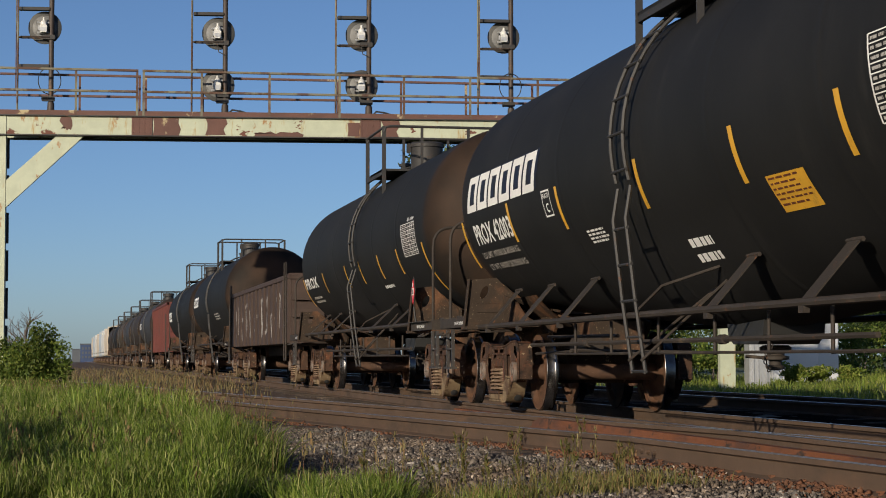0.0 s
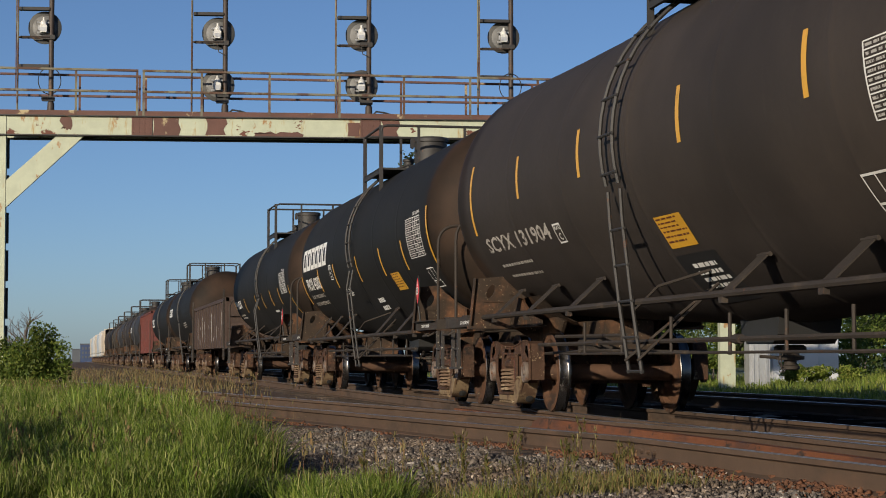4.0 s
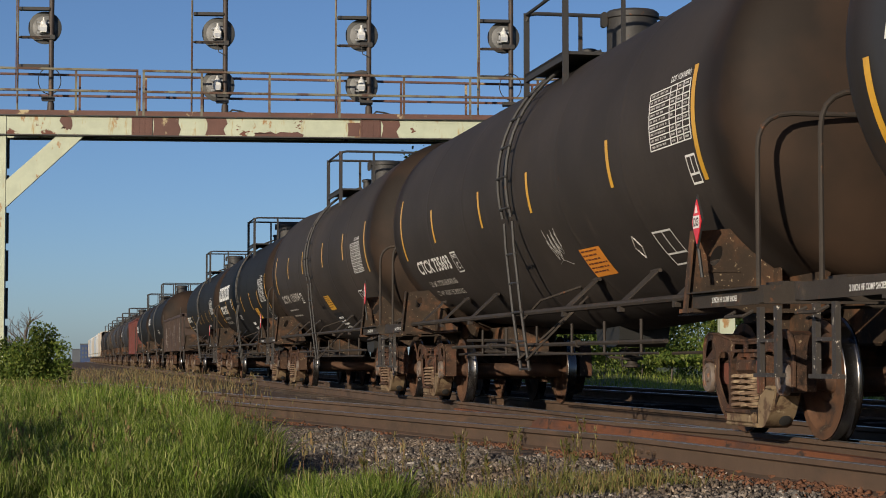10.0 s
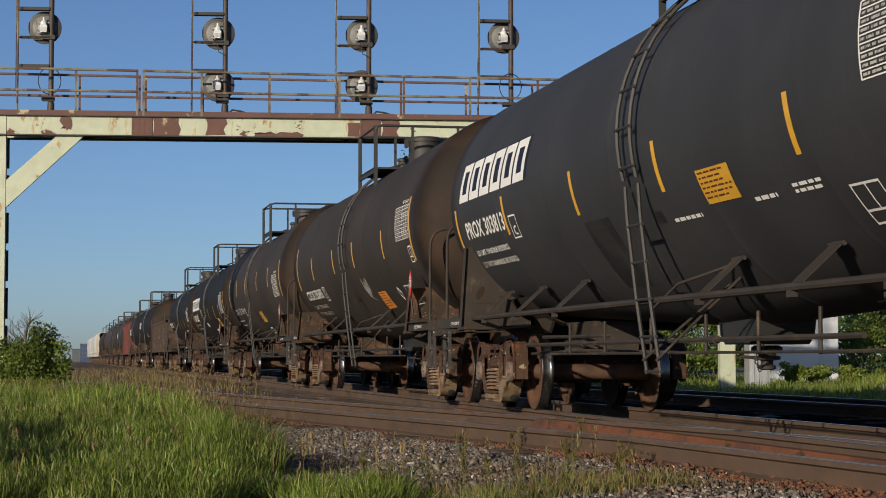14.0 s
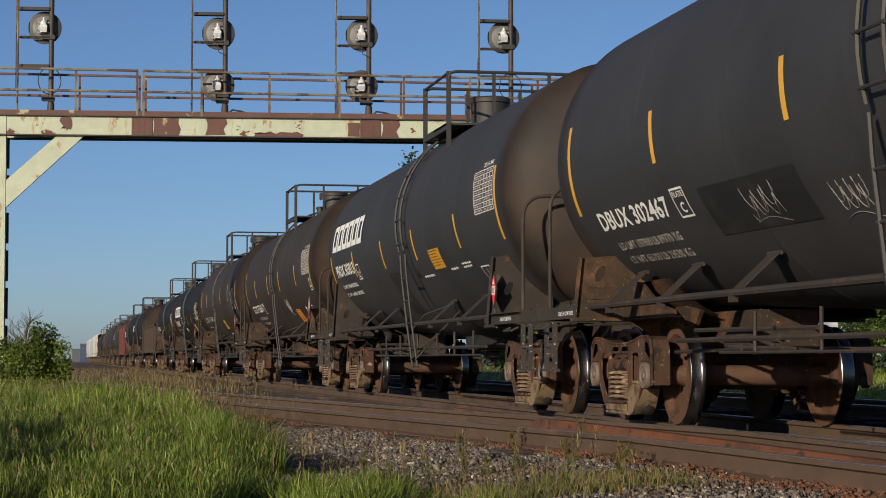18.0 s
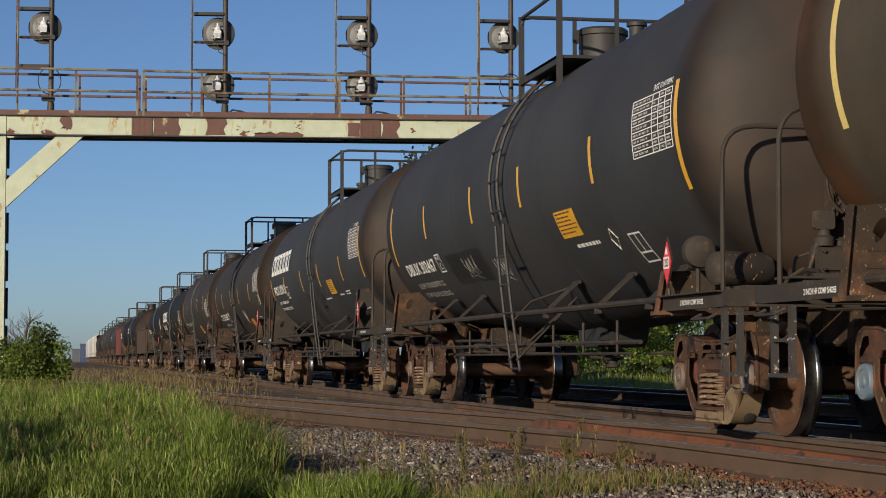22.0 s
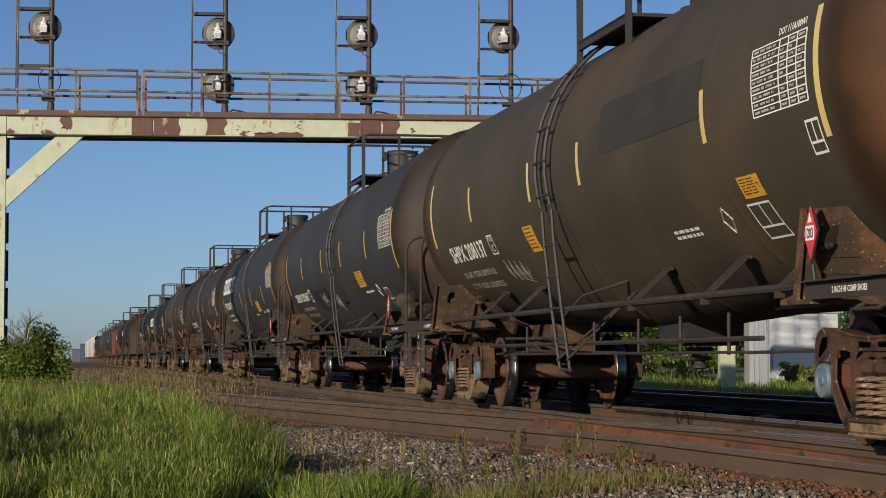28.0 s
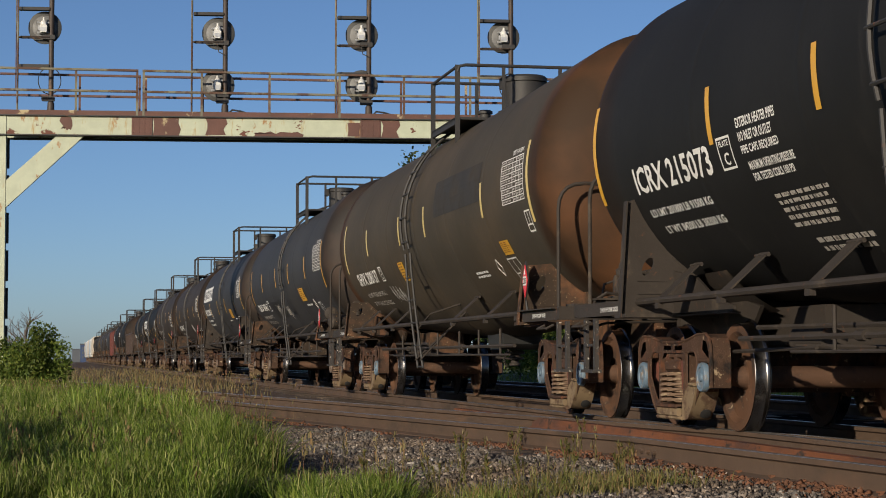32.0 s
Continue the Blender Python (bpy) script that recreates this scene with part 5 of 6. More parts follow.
SPECS = [
    dict(label="black tank car with yellow stripes and white stencils", radius=1.39, heads=(7.42, 0.74), plat=-0.7, paint=P_BLACK, stripes=five(-13.2, -31, (4.3, 1.1, -0.7, -2.85, -4.8)), ends=((7.5, -14, -41), (-7.1, -14, -50)), number=("PROX", 7.3, 5.3, -14, -24), small=((6.9, 5.5, -32, -40, 2, 1), (-2.4, -3.4, -36, -40, 1, 0)), table=(-5.5, -6.7, 0.5, -20, 3), placard=1.6, ladder=-0.6),
    dict(label="black tank car with a large white mark and yellow stripes", radius=1.44, heads=(7.5, 0.7), sag=0.38, truck=(-0.5, -0.27), rail_drop=-0.12, paint=P_BLACK, stripes=five(-9, -28.4, (4.98, 2.62, -0.36, -3.03, -5.24)), ends=((7.65, -11, -37.5), (-7.57, 6, -31)), logo=(7.05, 3.3, 10.2, -7.7), number=("PROX 42003", 7.05, 5.0, -14.4, -25.3), lines=(("LD LMT 197000 LB 89350 KG", 7.1, 5.1, -29.5, -33), ("LT WT 66000 LB 29950 KG", 7.1, 5.1, -36.5, -40)), lines_ink=M_FADED, small=((2.0, 1.3, -31, -38, 4, 0), (-0.9, -1.6, -42, -52, 2, 0)), yellow=((-3.45, -4.25, -27.7, -40.3),), boxes=((3.25, 2.9, -9, -21), (-6.6, -7.1, -30, -44)), table=(-5.85, -7.05, 2, -22, 3), placard=1.6, ladder=-0.15),
    dict(label="brown-grey tank car with yellow stripes", paint=P_BROWN, stripes=five(9.3, -9.3, (4.43, 1.72, -1.58, -4.5)), ends=((7.02, 16, -20), (-7.2, 14.6, -22.2)), heads=(7.85, 0.55), truck=(-0.27, -0.5), lift=(0.14, 0.10), number=("SCYX 131904", 6.68, 3.5, -22.5, -30.3), ink=M_FADED, small=((6.5, 4.7, -37, -39.5, 1, 1), (6.4, 4.6, -43, -45.5, 1, 1), (-0.4, -1.1, -49, -60, 4, 0)), yellow=((-0.16, -0.93, -31.4, -43.1),), boxes=((-4.9, -5.35, -33, -47), (3.3, 3.0, -24, -33)), dark=((-0.1, -1.2, -45.6, -66),), table=(-5.55, -6.65, -0.5, -20.6, 3), placard=1.73, ladder=0.35),
    dict(label="brown-grey tank car with orange warning panel and scrawls", paint=P_BROWN, stripes=five(0.6, -17, (4.62, 1.45, -1.17, -4.5)), ends=((7.15, 13, -22.6), (-7.15, 14, -23.4)), heads=(7.85, 0.55), dome=-0.3, brake="valves", lift=(0.07, 0.0), diamonds=((-4.35, -41),), number=("CTCX 735693", 6.6, 4.2, -24.5, -33), lines=(("LD LMT 197200 LB 89450 KG", 6.45, 4.5, -38, -41.5), ("LT WT 65800 LB 29850 KG", 6.45, 4.5, -44.5, -48)), lines_ink=M_FADED, yellow=((-2.3, -3.1, -37.4, -49.4),), panel=M_ORANGE, boxes=((3.95, 3.6, -24, -36), (-5.0, -5.57, -36.5, -51), (-6.8, -7.05, -14, -24)), graffiti=((-1.3, -1.8, -24, -40, 4),), table=(-5.92, -7.06, 10, -9.3, 3), placard=1.73, ladder=-0.3),
    dict(label="faded black tank car with a large white mark", paint=P_GREY, stripes=five(-5.6, -23.5, (4.68, 1.48, -1.43, -4.7)), ends=((7.42, -4.6, -31.8), (-7.3, 10, -25)), logo=(6.95, 3.25, 16.5, -2), dome=-0.2, webs=(1.88, 2.08), number=("PROX 303813", 6.93, 4.75, -12.2, -20.8), lines=(("LD LMT 196600LB 89200KG", 6.8, 5.0, -27, -30), ("LT WT 66400LB 30100KG", 6.8, 4.9, -33.5, -36.5), ("C", 4.4, 4.25, -20, -24.5)), small=((-1.34, -2.2, -33.5, -36, 1, 0), (-3.45, -4.0, -32.5, -35, 1, 0), (-4.3, -4.95, -31, -35, 2, 0)), yellow=((-2.4, -3.2, -19.7, -31.4),), outlines=((4.5, 4.15, -15, -26),), boxes=((-5.25, -5.75, -35, -48),), dark=((1.45, 0.55, -27, -55), (-0.85, -1.1, -29.5, -34)), table=(-6.1, -7.2, 10, -9.8, 3), placard=1.43, plat=-1.0, ladder=-0.85, sub=M_STEEL, cap=M_CAPD),
    dict(label="faded black tank car with a painted-out square", paint=P_GREY, stripes=five(4.6, -13.3, (4.4, 1.15, -1.57, -4.7)), ends=((7.25, 11.4, -24.2), (-7.5, 11.6, -25)), dome=0.17, lift=(0.10, 0.0), diamonds=((-4.62, -36),), relief=-2.0, webs=(1.40, 1.66), drum=True, number=("DBUX 302467", 6.7, 4.45, -24.6, -32.4), lines=(("LD LMT 197900 LB 89770 KG", 6.55, 4.6, -38, -41.5), ("LT WT 65100 LB 29530 KG", 6.55, 4.6, -44.5, -48)), lines_ink=M_FADED, small=((-3.2, -4.2, -35, -38, 1, 0),), yellow=((-2.88, -3.68, -19.7, -31.5),), boxes=((4.25, 3.9, -23, -34), (-5.1, -5.5, -35, -48)), dark=((3.55, 1.33, -25.2, -42.4),), graffiti=((2.6, 1.9, -27, -39, 7), (0.9, 0.3, -32, -42, 8)), table=(-6.2, -7.38, 10, -9.8, 3), placard=1.43, plat=-0.55, ladder=-0.65, cap=M_CAPD),
    dict(label="grimy olive-black tank car with pale stripes and an orange-brown end", paint=P_OLIVE, stripe=M_PALE, stripes=five(4.4, -12.3, (4.52, 1.28, -0.88, -4.85)), ends=((7.14, 13.9, -20.3), (-7.35, 14.7, -21)), truck=(-0.36, -0.36), brake="wheel", lift=(0.08, 0.0), diamonds=((-4.6, -38),), heads=(7.8, 0.58), dome=-0.95, number=("SHPX 208137", 6.4, 4.25, -22, -31), lines=(("LD LMT 197800 LB 89700 KG", 6.3, 4.4, -37, -40.5), ("LT WT 65200 LB 29600 KG", 6.3, 4.4, -44, -47.5)), lines_ink=M_FADED, small=((-3.1, -3.9, -38, -42, 2, 0),), yellow=((-5.27, -5.74, -25.3, -32.6), (2.0, 1.55, -21.8, -34.3)), boxes=((3.95, 3.65, -21, -31), (-5.2, -5.7, -34.2, -47), (-7.0, -7.25, -15, -25)), graffiti=((3.7, 2.8, -34, -45, 3),), patch_paint=M_OLDPATCH, dark=((-1.7, -4.8, 15, -4),), table=(-6.05, -7.16, 9.5, -10, 3), placard=1.48, ladder=0.35, cap=M_CAP),
    dict(label="clean black tank car with white lettering", paint=P_BLACK, stripes=five(4.6, -13.4, (4.48, 2.17, -1.0, -4.4)), ends=((7.9, 14.4, -22.8), (-7.3, 12, -24)), truck=(-0.36, -0.36), brake="valves", lift=(0.0, 0.08), heads=(7.9, 0.55), sub=M_STEEL, webs=(1.70, 2.1), number=("ICRX 215073", 6.75, 4.6, -12.8, -22.5), lines=(("LD LMT 201800 LB 91500 KG", 6.65, 4.95, -28.5, -31.5), ("LT WT 84200 LB 38200 KG", 6.5, 4.9, -35.5, -38.5), ("PLATE", 4.32, 4.1, -13.2, -15), ("C", 4.27, 4.15, -17, -21)), small=((3.6, 2.4, -33, -45, 5, 1), (3.4, 2.2, -48, -54, 2, 1)), outlines=((4.37, 4.05, -12, -22.4),), ladder=0.8, cap=M_CAP),
]


def text_block(car, rows):
    for txt, y0, y1, a, b in rows:
        tagged(part("stencil_lettering", stencil(txt, y0, y1, a, b), M_WHITE, car, "white stencilled lettering", smooth=0), kind="stuff")


TRAIN = []
for k, spec in enumerate(SPECS):
    car, spin = tank_car(spec)
    TRAIN.append((car, 97.01 - 18.135 * k, spin))
text_block(TRAIN[7][0], (("EXTERIOR HEATER PIPES", 3.85, 3.0, -8.0, -11.0), ("NO INLET OR OUTLET", 3.85, 3.12, -12.2, -15.2), ("PIPE CAPS REQUIRED", 3.85, 3.05, -16.4, -19.4), ("MAXIMUM OPERATING PRESSURE", 3.8, 2.85, -21.5, -24.2), ("FOR TESTED COILS 100 PSI", 3.8, 2.95, -25.2, -27.8)))


# ---- the cars further ahead ----
M_BROWNGON = material("rusty_brown_gondola", (0.048, 0.029, 0.022), 0.8, 0.0, [((0.055, 0.033, 0.024), 1.2, 0.45, 0.7, (1, 1, 0.5)), ((0.05, 0.03, 0.025), 4, 0.5, 0.75, (1, 1, 1))], 0.2, 40, 0.2, 1.5)
M_REDGON = material("faded_red_gondola", (0.12, 0.027, 0.021), 0.75, 0.0, [((0.07, 0.026, 0.021), 1.0, 0.45, 0.7, (1, 1, 0.5)), ((0.05, 0.03, 0.025), 3, 0.55, 0.75, (1, 1, 1))], 0.1, 30, 0.15, 1.2)
M_GRAFF = material("pale_graffiti_paint", (0.32, 0.30, 0.28), 0.6, 0.0, [((0.15, 0.09, 0.07), 6, 0.5, 0.65, (1, 1, 1))], 0, vary=0.1)


def running_gear(car, half, y, cap=None):
    spin = []
    for sy in (-1, 1):
        bogie(car, sy * y, cap or M_CAPD, spin)
        part("coupler", lambda: Shape().box(-0.10, 0.10, half - 0.65, half - 0.12, 0.78, 0.98, 0.03).box(-0.19, 0.13, half - 0.16, half - 0.01, 0.70, 1.05, 0.04), M_FRAME, car, key=("coupler", half), at=pose(0, 0, 0, 0, 0, 0 if sy > 0 else 180))
    return spin


def gondola(s, M_GONDOLA, top, label, sprayed=True):
    car = thing("gondola_car", label, "gondola car", "freight train cars")
    h = 8.0
    part("floor", Shape().box(-1.40, 1.40, -h + 0.15, h - 0.15, 1.02, 1.10), M_GONDOLA, car)
    part("centre_sill", Shape().box(-0.3, 0.3, -h + 0.3, h - 0.3, 0.72, 1.02, 0.02), M_GONDOLA, car)
    for sx in (-1, 1):
        part("side_wall", Shape().box(-0.015, 0.015, -h + 0.12, h - 0.12, 1.0, top), M_GONDOLA, car, at=pose(sx * 1.42, 0, 0))
        part("top_chord", Shape().box(-0.06, 0.06, -h + 0.08, h - 0.08, top + 0.002, top + 0.12, 0.015), M_GONDOLA, car, at=pose(sx * 1.42, 0, 0))
        for i in range(15):
            part("side_stake", lambda: Shape().box(-0.062, -0.016, -0.06, 0.06, 1.0, top, 0.012), M_GONDOLA, car, key=("side_stake", top), at=pose(sx * 1.42, (-h + 0.2 + i * (2 * h - 0.4) / 14), 0, 0, 0, 0 if sx < 0 else 180))
    for sy in (-1, 1):
        part("end_wall", Shape().box(-1.40, 1.40, -0.03, 0.03, 1.0, top).box(-1.46, 1.46, -0.07, 0.07, top + 0.002, top + 0.14, 0.015), M_GONDOLA, car, at=pose(0, sy * (h - 0.15), 0))
        for z in np.arange(1.3, top - 0.2, 0.4):
            part("end_rib", lambda: Shape().box(-1.40, 1.40, 0.03, 0.14, -0.09, 0.09, 0.02), M_GONDOLA, car, key="end_rib", at=pose(0, sy * (h - 0.15), z, 0, 0, 0 if sy > 0 else 180))
        part("end_ladder", Shape().bar((-1.5, -0.2, 0.6), (-1.5, -0.2, 2.9), 0.018, 6).bar((-1.5, 0.2, 0.6), (-1.5, 0.2, 2.9), 0.018, 6), M_STEEL, car, at=pose(0, sy * (h - 0.5), 0))
        for z in np.arange(0.65, 2.9, 0.38):
            part("grab_iron", lambda: Shape().bar((-1.5, -0.2, 0), (-1.5, 0.2, 0), 0.014, 6), M_STEEL, car, key="gondola_grab", at=pose(0, sy * (h - 0.5), z))
    rnd = random.Random(5)
    for i in range(9 if sprayed else 0):
        y = 5.8 - i * 1.4
        g = Shape()
        for k in range(3):
            z0 = rnd.uniform(1.15, 1.5)
            z1 = z0 + rnd.uniform(0.35, 0.8)
            yy = y + rnd.uniform(-0.35, 0.35)
            g.flat((-1.4375, yy, z0), (-1.4375, yy + rnd.uniform(-0.3, 0.3), z1), 0.10, 0.004, (1, 0, 0))
        g.flat((-1.4375, y + 0.35, 1.3 + 0.4 * (i % 3)), (-1.4375, y - 0.35, 1.4 + 0.4 * (i % 3)), 0.10, 0.004, (1, 0, 0))
        part("graffiti_stroke", g, M_GRAFF, car, "pale sprayed strokes")
    spin = running_gear(car, 8.25, 6.2)
    TRAIN.append((car, s, spin))


def hopper(s, body, label):
    car = thing("hopper_car", label, "hopper car", "freight train cars")
    h = 8.2
    sec = [(-1.45, 1.55), (-1.56, 2.4), (-1.58, 3.3), (-1.42, 4.05), (-0.9, 4.42), (0.9, 4.42), (1.42, 4.05), (1.58, 3.3), (1.56, 2.4), (1.45, 1.55)]
    part("hopper_body", Shape().prism(sec, "y", -h + 1.2, h - 1.2), body, car)
    part("roof_walk", Shape().box(-0.35, 0.35, -h + 0.6, h - 0.6, 4.50, 4.56), M_GALV, car)
    part("side_sill", Shape().box(-1.5, -1.3, -h + 0.2, h - 0.2, 1.1, 1.4).box(1.3, 1.5, -h + 0.2, h - 0.2, 1.1, 1.4), body, car)
    for i in range(4):
        y = -5.0 + i * 3.33
        part("hopper_bay", Shape().add([(-1.3, y - 1.5, 1.55), (1.3, y - 1.5, 1.55), (1.3, y + 1.5, 1.55), (-1.3, y + 1.5, 1.55), (-0.4, y - 0.4, 0.55), (0.4, y - 0.4, 0.55), (0.4, y + 0.4, 0.55), (-0.4, y + 0.4, 0.55)], [(3, 2, 1, 0), (4, 5, 6, 7), (0, 1, 5, 4), (1, 2, 6, 5), (2, 3, 7, 6), (3, 0, 4, 7)]), body, car)
    for sy in (-1, 1):
        part("slope_sheet", Shape().prism([(h - 1.2, 4.3), (h - 1.2, 1.55), (h - 3.2, 1.55)], "x", -1.35, 1.35), body, car, at=pose(0, 0, 0, 0, 0, 0 if sy > 0 else 180))
        part("end_post", Shape().box(-1.5, -1.4, h - 0.4, h - 0.3, 1.1, 4.3).box(1.4, 1.5, h - 0.4, h - 0.3, 1.1, 4.3).box(-1.5, 1.5, h - 0.4, h - 0.3, 1.0, 1.3), body, car, at=pose(0, 0, 0, 0, 0, 0 if sy > 0 else 180))
    spin = running_gear(car, h + 0.3, 6.6)
    TRAIN.append((car, s, spin))


gondola(106.08 + 8.25, M_BROWNGON, 2.50, "rusty brown open gondola car with pale graffiti")
pos = 106.08 + 16.5
for spec in (
    dict(label="large black tank car with a white mark", paint=P_BLACK, logo=(7.0, 4.6, 10, -4), small=((-2, -4, -20, -30, 3, 1),), ends=(), ladder=-0.6, cap=M_CAPD),
    dict(label="black tank car with a white painted mark", paint=P_BLACK, logo=(7.0, 4.8, 4, -12), ends=(), ladder=-0.6),
    None,
    dict(label="dark tank car with white lettering", paint=P_GREY, logo=(6.8, 4.5, 8, -6), ends=(), ladder=-0.6),
    dict(label="dark brown-grey tank car", paint=P_BROWN, ladder=-0.6),
    dict(label="dark grey tank car", paint=P_GREY, ladder=-0.6),
    dict(label="dark grimy tank car", paint=P_OLIVE, stripe=M_PALE, ladder=-0.6),
    dict(label="dull black tank car", paint=P_BLACK, ends=(), ladder=-0.6),
    dict(label="dark brown-grey tank car", paint=P_BROWN, ends=(), ladder=-0.6),
):
    if spec is None:
        gondola(pos + 9.07, M_REDGON, 3.35, "faded red high-sided gondola car", False)
        pos += 18.135
        continue
    car, spin = tank_car(spec, detail=False)
    TRAIN.append((car, pos + 9.07, spin))
    pos += 18.135
M_HWHITE = material("off_white_hopper_paint", (0.55, 0.55, 0.53), 0.6, 0.0, [((0.3, 0.26, 0.22), 0.8, 0.5, 0.8, (1, 1, 0.4))], 0.05, 20, 0.08)
M_HCREAM = material("cream_hopper_paint", (0.50, 0.43, 0.34), 0.6, 0.0, [((0.28, 0.22, 0.17), 0.8, 0.5, 0.8, (1, 1, 0.4))], 0.05, 20, 0.08)
M_HBLUE = material("pale_blue_hopper_paint", (0.36, 0.42, 0.48), 0.6, 0.0, [((0.3, 0.28, 0.26), 0.8, 0.5, 0.8, (1, 1, 0.4))], 0.05, 20, 0.08)
for i in range(7):
    m, lab = ((M_HCREAM, "cream covered hopper car"), (M_HWHITE, "off-white covered hopper car"), (M_HBLUE, "pale blue-grey covered hopper car"))[i % 3]
    hopper(pos + 8.5, m, lab)
    pos += 17.0


# ---- plants, stones and the distance ----
def leafy(name, base, tip, dry, rough=0.55, through_=0.35):
    """Leaves and blades: each island takes its own tint, and some light passes through."""
    m = bpy.data.materials.new(name)
    m.use_nodes = True
    nt = m.node_tree
    n, l = nt.nodes, nt.links
    b = n["Principled BSDF"]
    geo = n.new("ShaderNodeNewGeometry")
    ramp = n.new("ShaderNodeValToRGB")
    ramp.color_ramp.elements[0].color, ramp.color_ramp.elements[1].color = (*base, 1), (*dry, 1)
    mid = ramp.color_ramp.elements.new(0.62)
    mid.color = (*tip, 1)
    l.new(geo.outputs["Random Per Island"], ramp.inputs[0])
    tc = n.new("ShaderNodeTexCoord")
    nz = n.new("ShaderNodeTexNoise")
    nz.inputs["Scale"].default_value, nz.inputs["Detail"].default_value = 0.9, 3
    l.new(tc.outputs["Object"], nz.inputs["Vector"])
    mr = n.new("ShaderNodeMapRange")
    l.new(nz.outputs["Fac"], mr.inputs[0])
    mr.inputs[1].default_value, mr.inputs[2].default_value, mr.inputs[3].default_value, mr.inputs[4].default_value = 0.35, 0.65, 0.58, 1.22
    mul = n.new("ShaderNodeVectorMath")
    mul.operation = "SCALE"
    l.new(ramp.outputs[0], mul.inputs[0])
    l.new(mr.outputs[0], mul.inputs["Scale"])
    l.new(mul.outputs[0], b.inputs["Base Color"])
    b.inputs["Roughness"].default_value = rough
    b.inputs["Specular IOR Level"].default_value = 0.25
    tr = n.new("ShaderNodeBsdfTranslucent")
    l.new(mul.outputs[0], tr.inputs["Color"])
    mx = n.new("ShaderNodeMixShader")
    mx.inputs[0].default_value = through_
    l.new(b.outputs[0], mx.inputs[1])
    l.new(tr.outputs[0], mx.inputs[2])
    l.new(mx.outputs[0], n["Material Output"].inputs["Surface"])
    return m


M_GRASS = leafy("tall_grass", (0.08, 0.145, 0.018), (0.215, 0.285, 0.042), (0.42, 0.42, 0.16), through_=0.42)
M_DRY = leafy("seeding_grass_heads", (0.16, 0.15, 0.055), (0.27, 0.21, 0.095), (0.24, 0.12, 0.06))
M_LEAF = leafy("shrub_leaves", (0.065, 0.115, 0.02), (0.145, 0.20, 0.035), (0.25, 0.28, 0.06), through_=0.42)
M_TREELEAF = leafy("tree_leaves", (0.028, 0.055, 0.014), (0.055, 0.085, 0.02), (0.09, 0.11, 0.03))
M_WEED = leafy("broad_weeds", (0.09, 0.15, 0.02), (0.18, 0.235, 0.035), (0.27, 0.27, 0.08))
# M_WEED tints raised about 1.4 times, sunshine put into the colour
M_VERGE = leafy("sunlit_verge_grass", (0.13, 0.20, 0.03), (0.25, 0.31, 0.05), (0.36, 0.36, 0.10), through_=0.45)
M_DRYWEED = leafy("dry_gravel_weeds", (0.12, 0.14, 0.035), (0.22, 0.20, 0.07), (0.28, 0.16, 0.08))
M_BARK = material("grey_bark", (0.11, 0.09, 0.075), 0.9, 0.0, [((0.06, 0.05, 0.04), 6, 0.5, 0.7, (1, 1, 0.3))], 0.4, 20, 0.2)


def from_arrays(name, verts, faces):
    """A mesh from numpy arrays: verts (n, 3), faces (m, 3 or 4)."""
    me = bpy.data.meshes.new(name)
    k = faces.shape[1]
    me.vertices.add(len(verts))
    me.vertices.foreach_set("co", np.ascontiguousarray(verts, dtype=np.float32).ravel())
    me.loops.add(faces.size)
    me.loops.foreach_set("vertex_index", np.ascontiguousarray(faces, dtype=np.int32).ravel())
    me.polygons.add(len(faces))
    me.polygons.foreach_set("loop_start", np.arange(0, faces.size, k, dtype=np.int32))
    me.update(calc_edges=True)
    return me


RNG = np.random.default_rng(7)


def blades(pos, height, width, lean=0.35, out=None):
    """Grass blades at pos (n, 3): three quads each that bend over towards the tip."""
    n = len(pos)
    a = RNG.uniform(0, 2 * np.pi, n)
    side = np.stack([np.cos(a), np.sin(a), np.zeros(n)], 1)
    if out is None:
        b = RNG.uniform(0, 2 * np.pi, n)
        out = np.stack([np.cos(b), np.sin(b), np.zeros(n)], 1)
    l = np.abs(RNG.normal(0, lean, n)) + 0.05
    v = np.zeros((n, 8, 3))
    for i, (h, w, o) in enumerate(((0, 1.0, 0), (0.45, 0.85, 0.18), (0.8, 0.55, 0.52), (1.0, 0.08, 1.0))):
        c = pos + out * (l * height * o)[:, None]
        c[:, 2] += height * (h - 0.38 * np.minimum(l, 1.3) * o * o)
        v[:, 2 * i] = c - side * (width * w / 2)[:, None]
        v[:, 2 * i + 1] = c + side * (width * w / 2)[:, None]
    base = np.arange(n)[:, None] * 8
    f = np.concatenate([base + np.array([k, k + 1, k + 3, k + 2]) for k in (0, 2, 4)])
    return v.reshape(-1, 3), f


def ground_z(x, y):
    return np.array([rise(a, b) for a, b in zip(x, y)])


def edge_of_grass(y):
    """How far the tall grass reaches towards the tracks at y."""
    bay = 1.10 + 0.12 * np.sin(y * 3)
    clump = 1.72 + 0.08 * np.sin(y * 2.3)
    e = np.where(y < 14.9, bay, clump)
    return np.where(y > 18.5, np.minimum(1.72, 2.15 - 0.13 * (y - 26)), e)


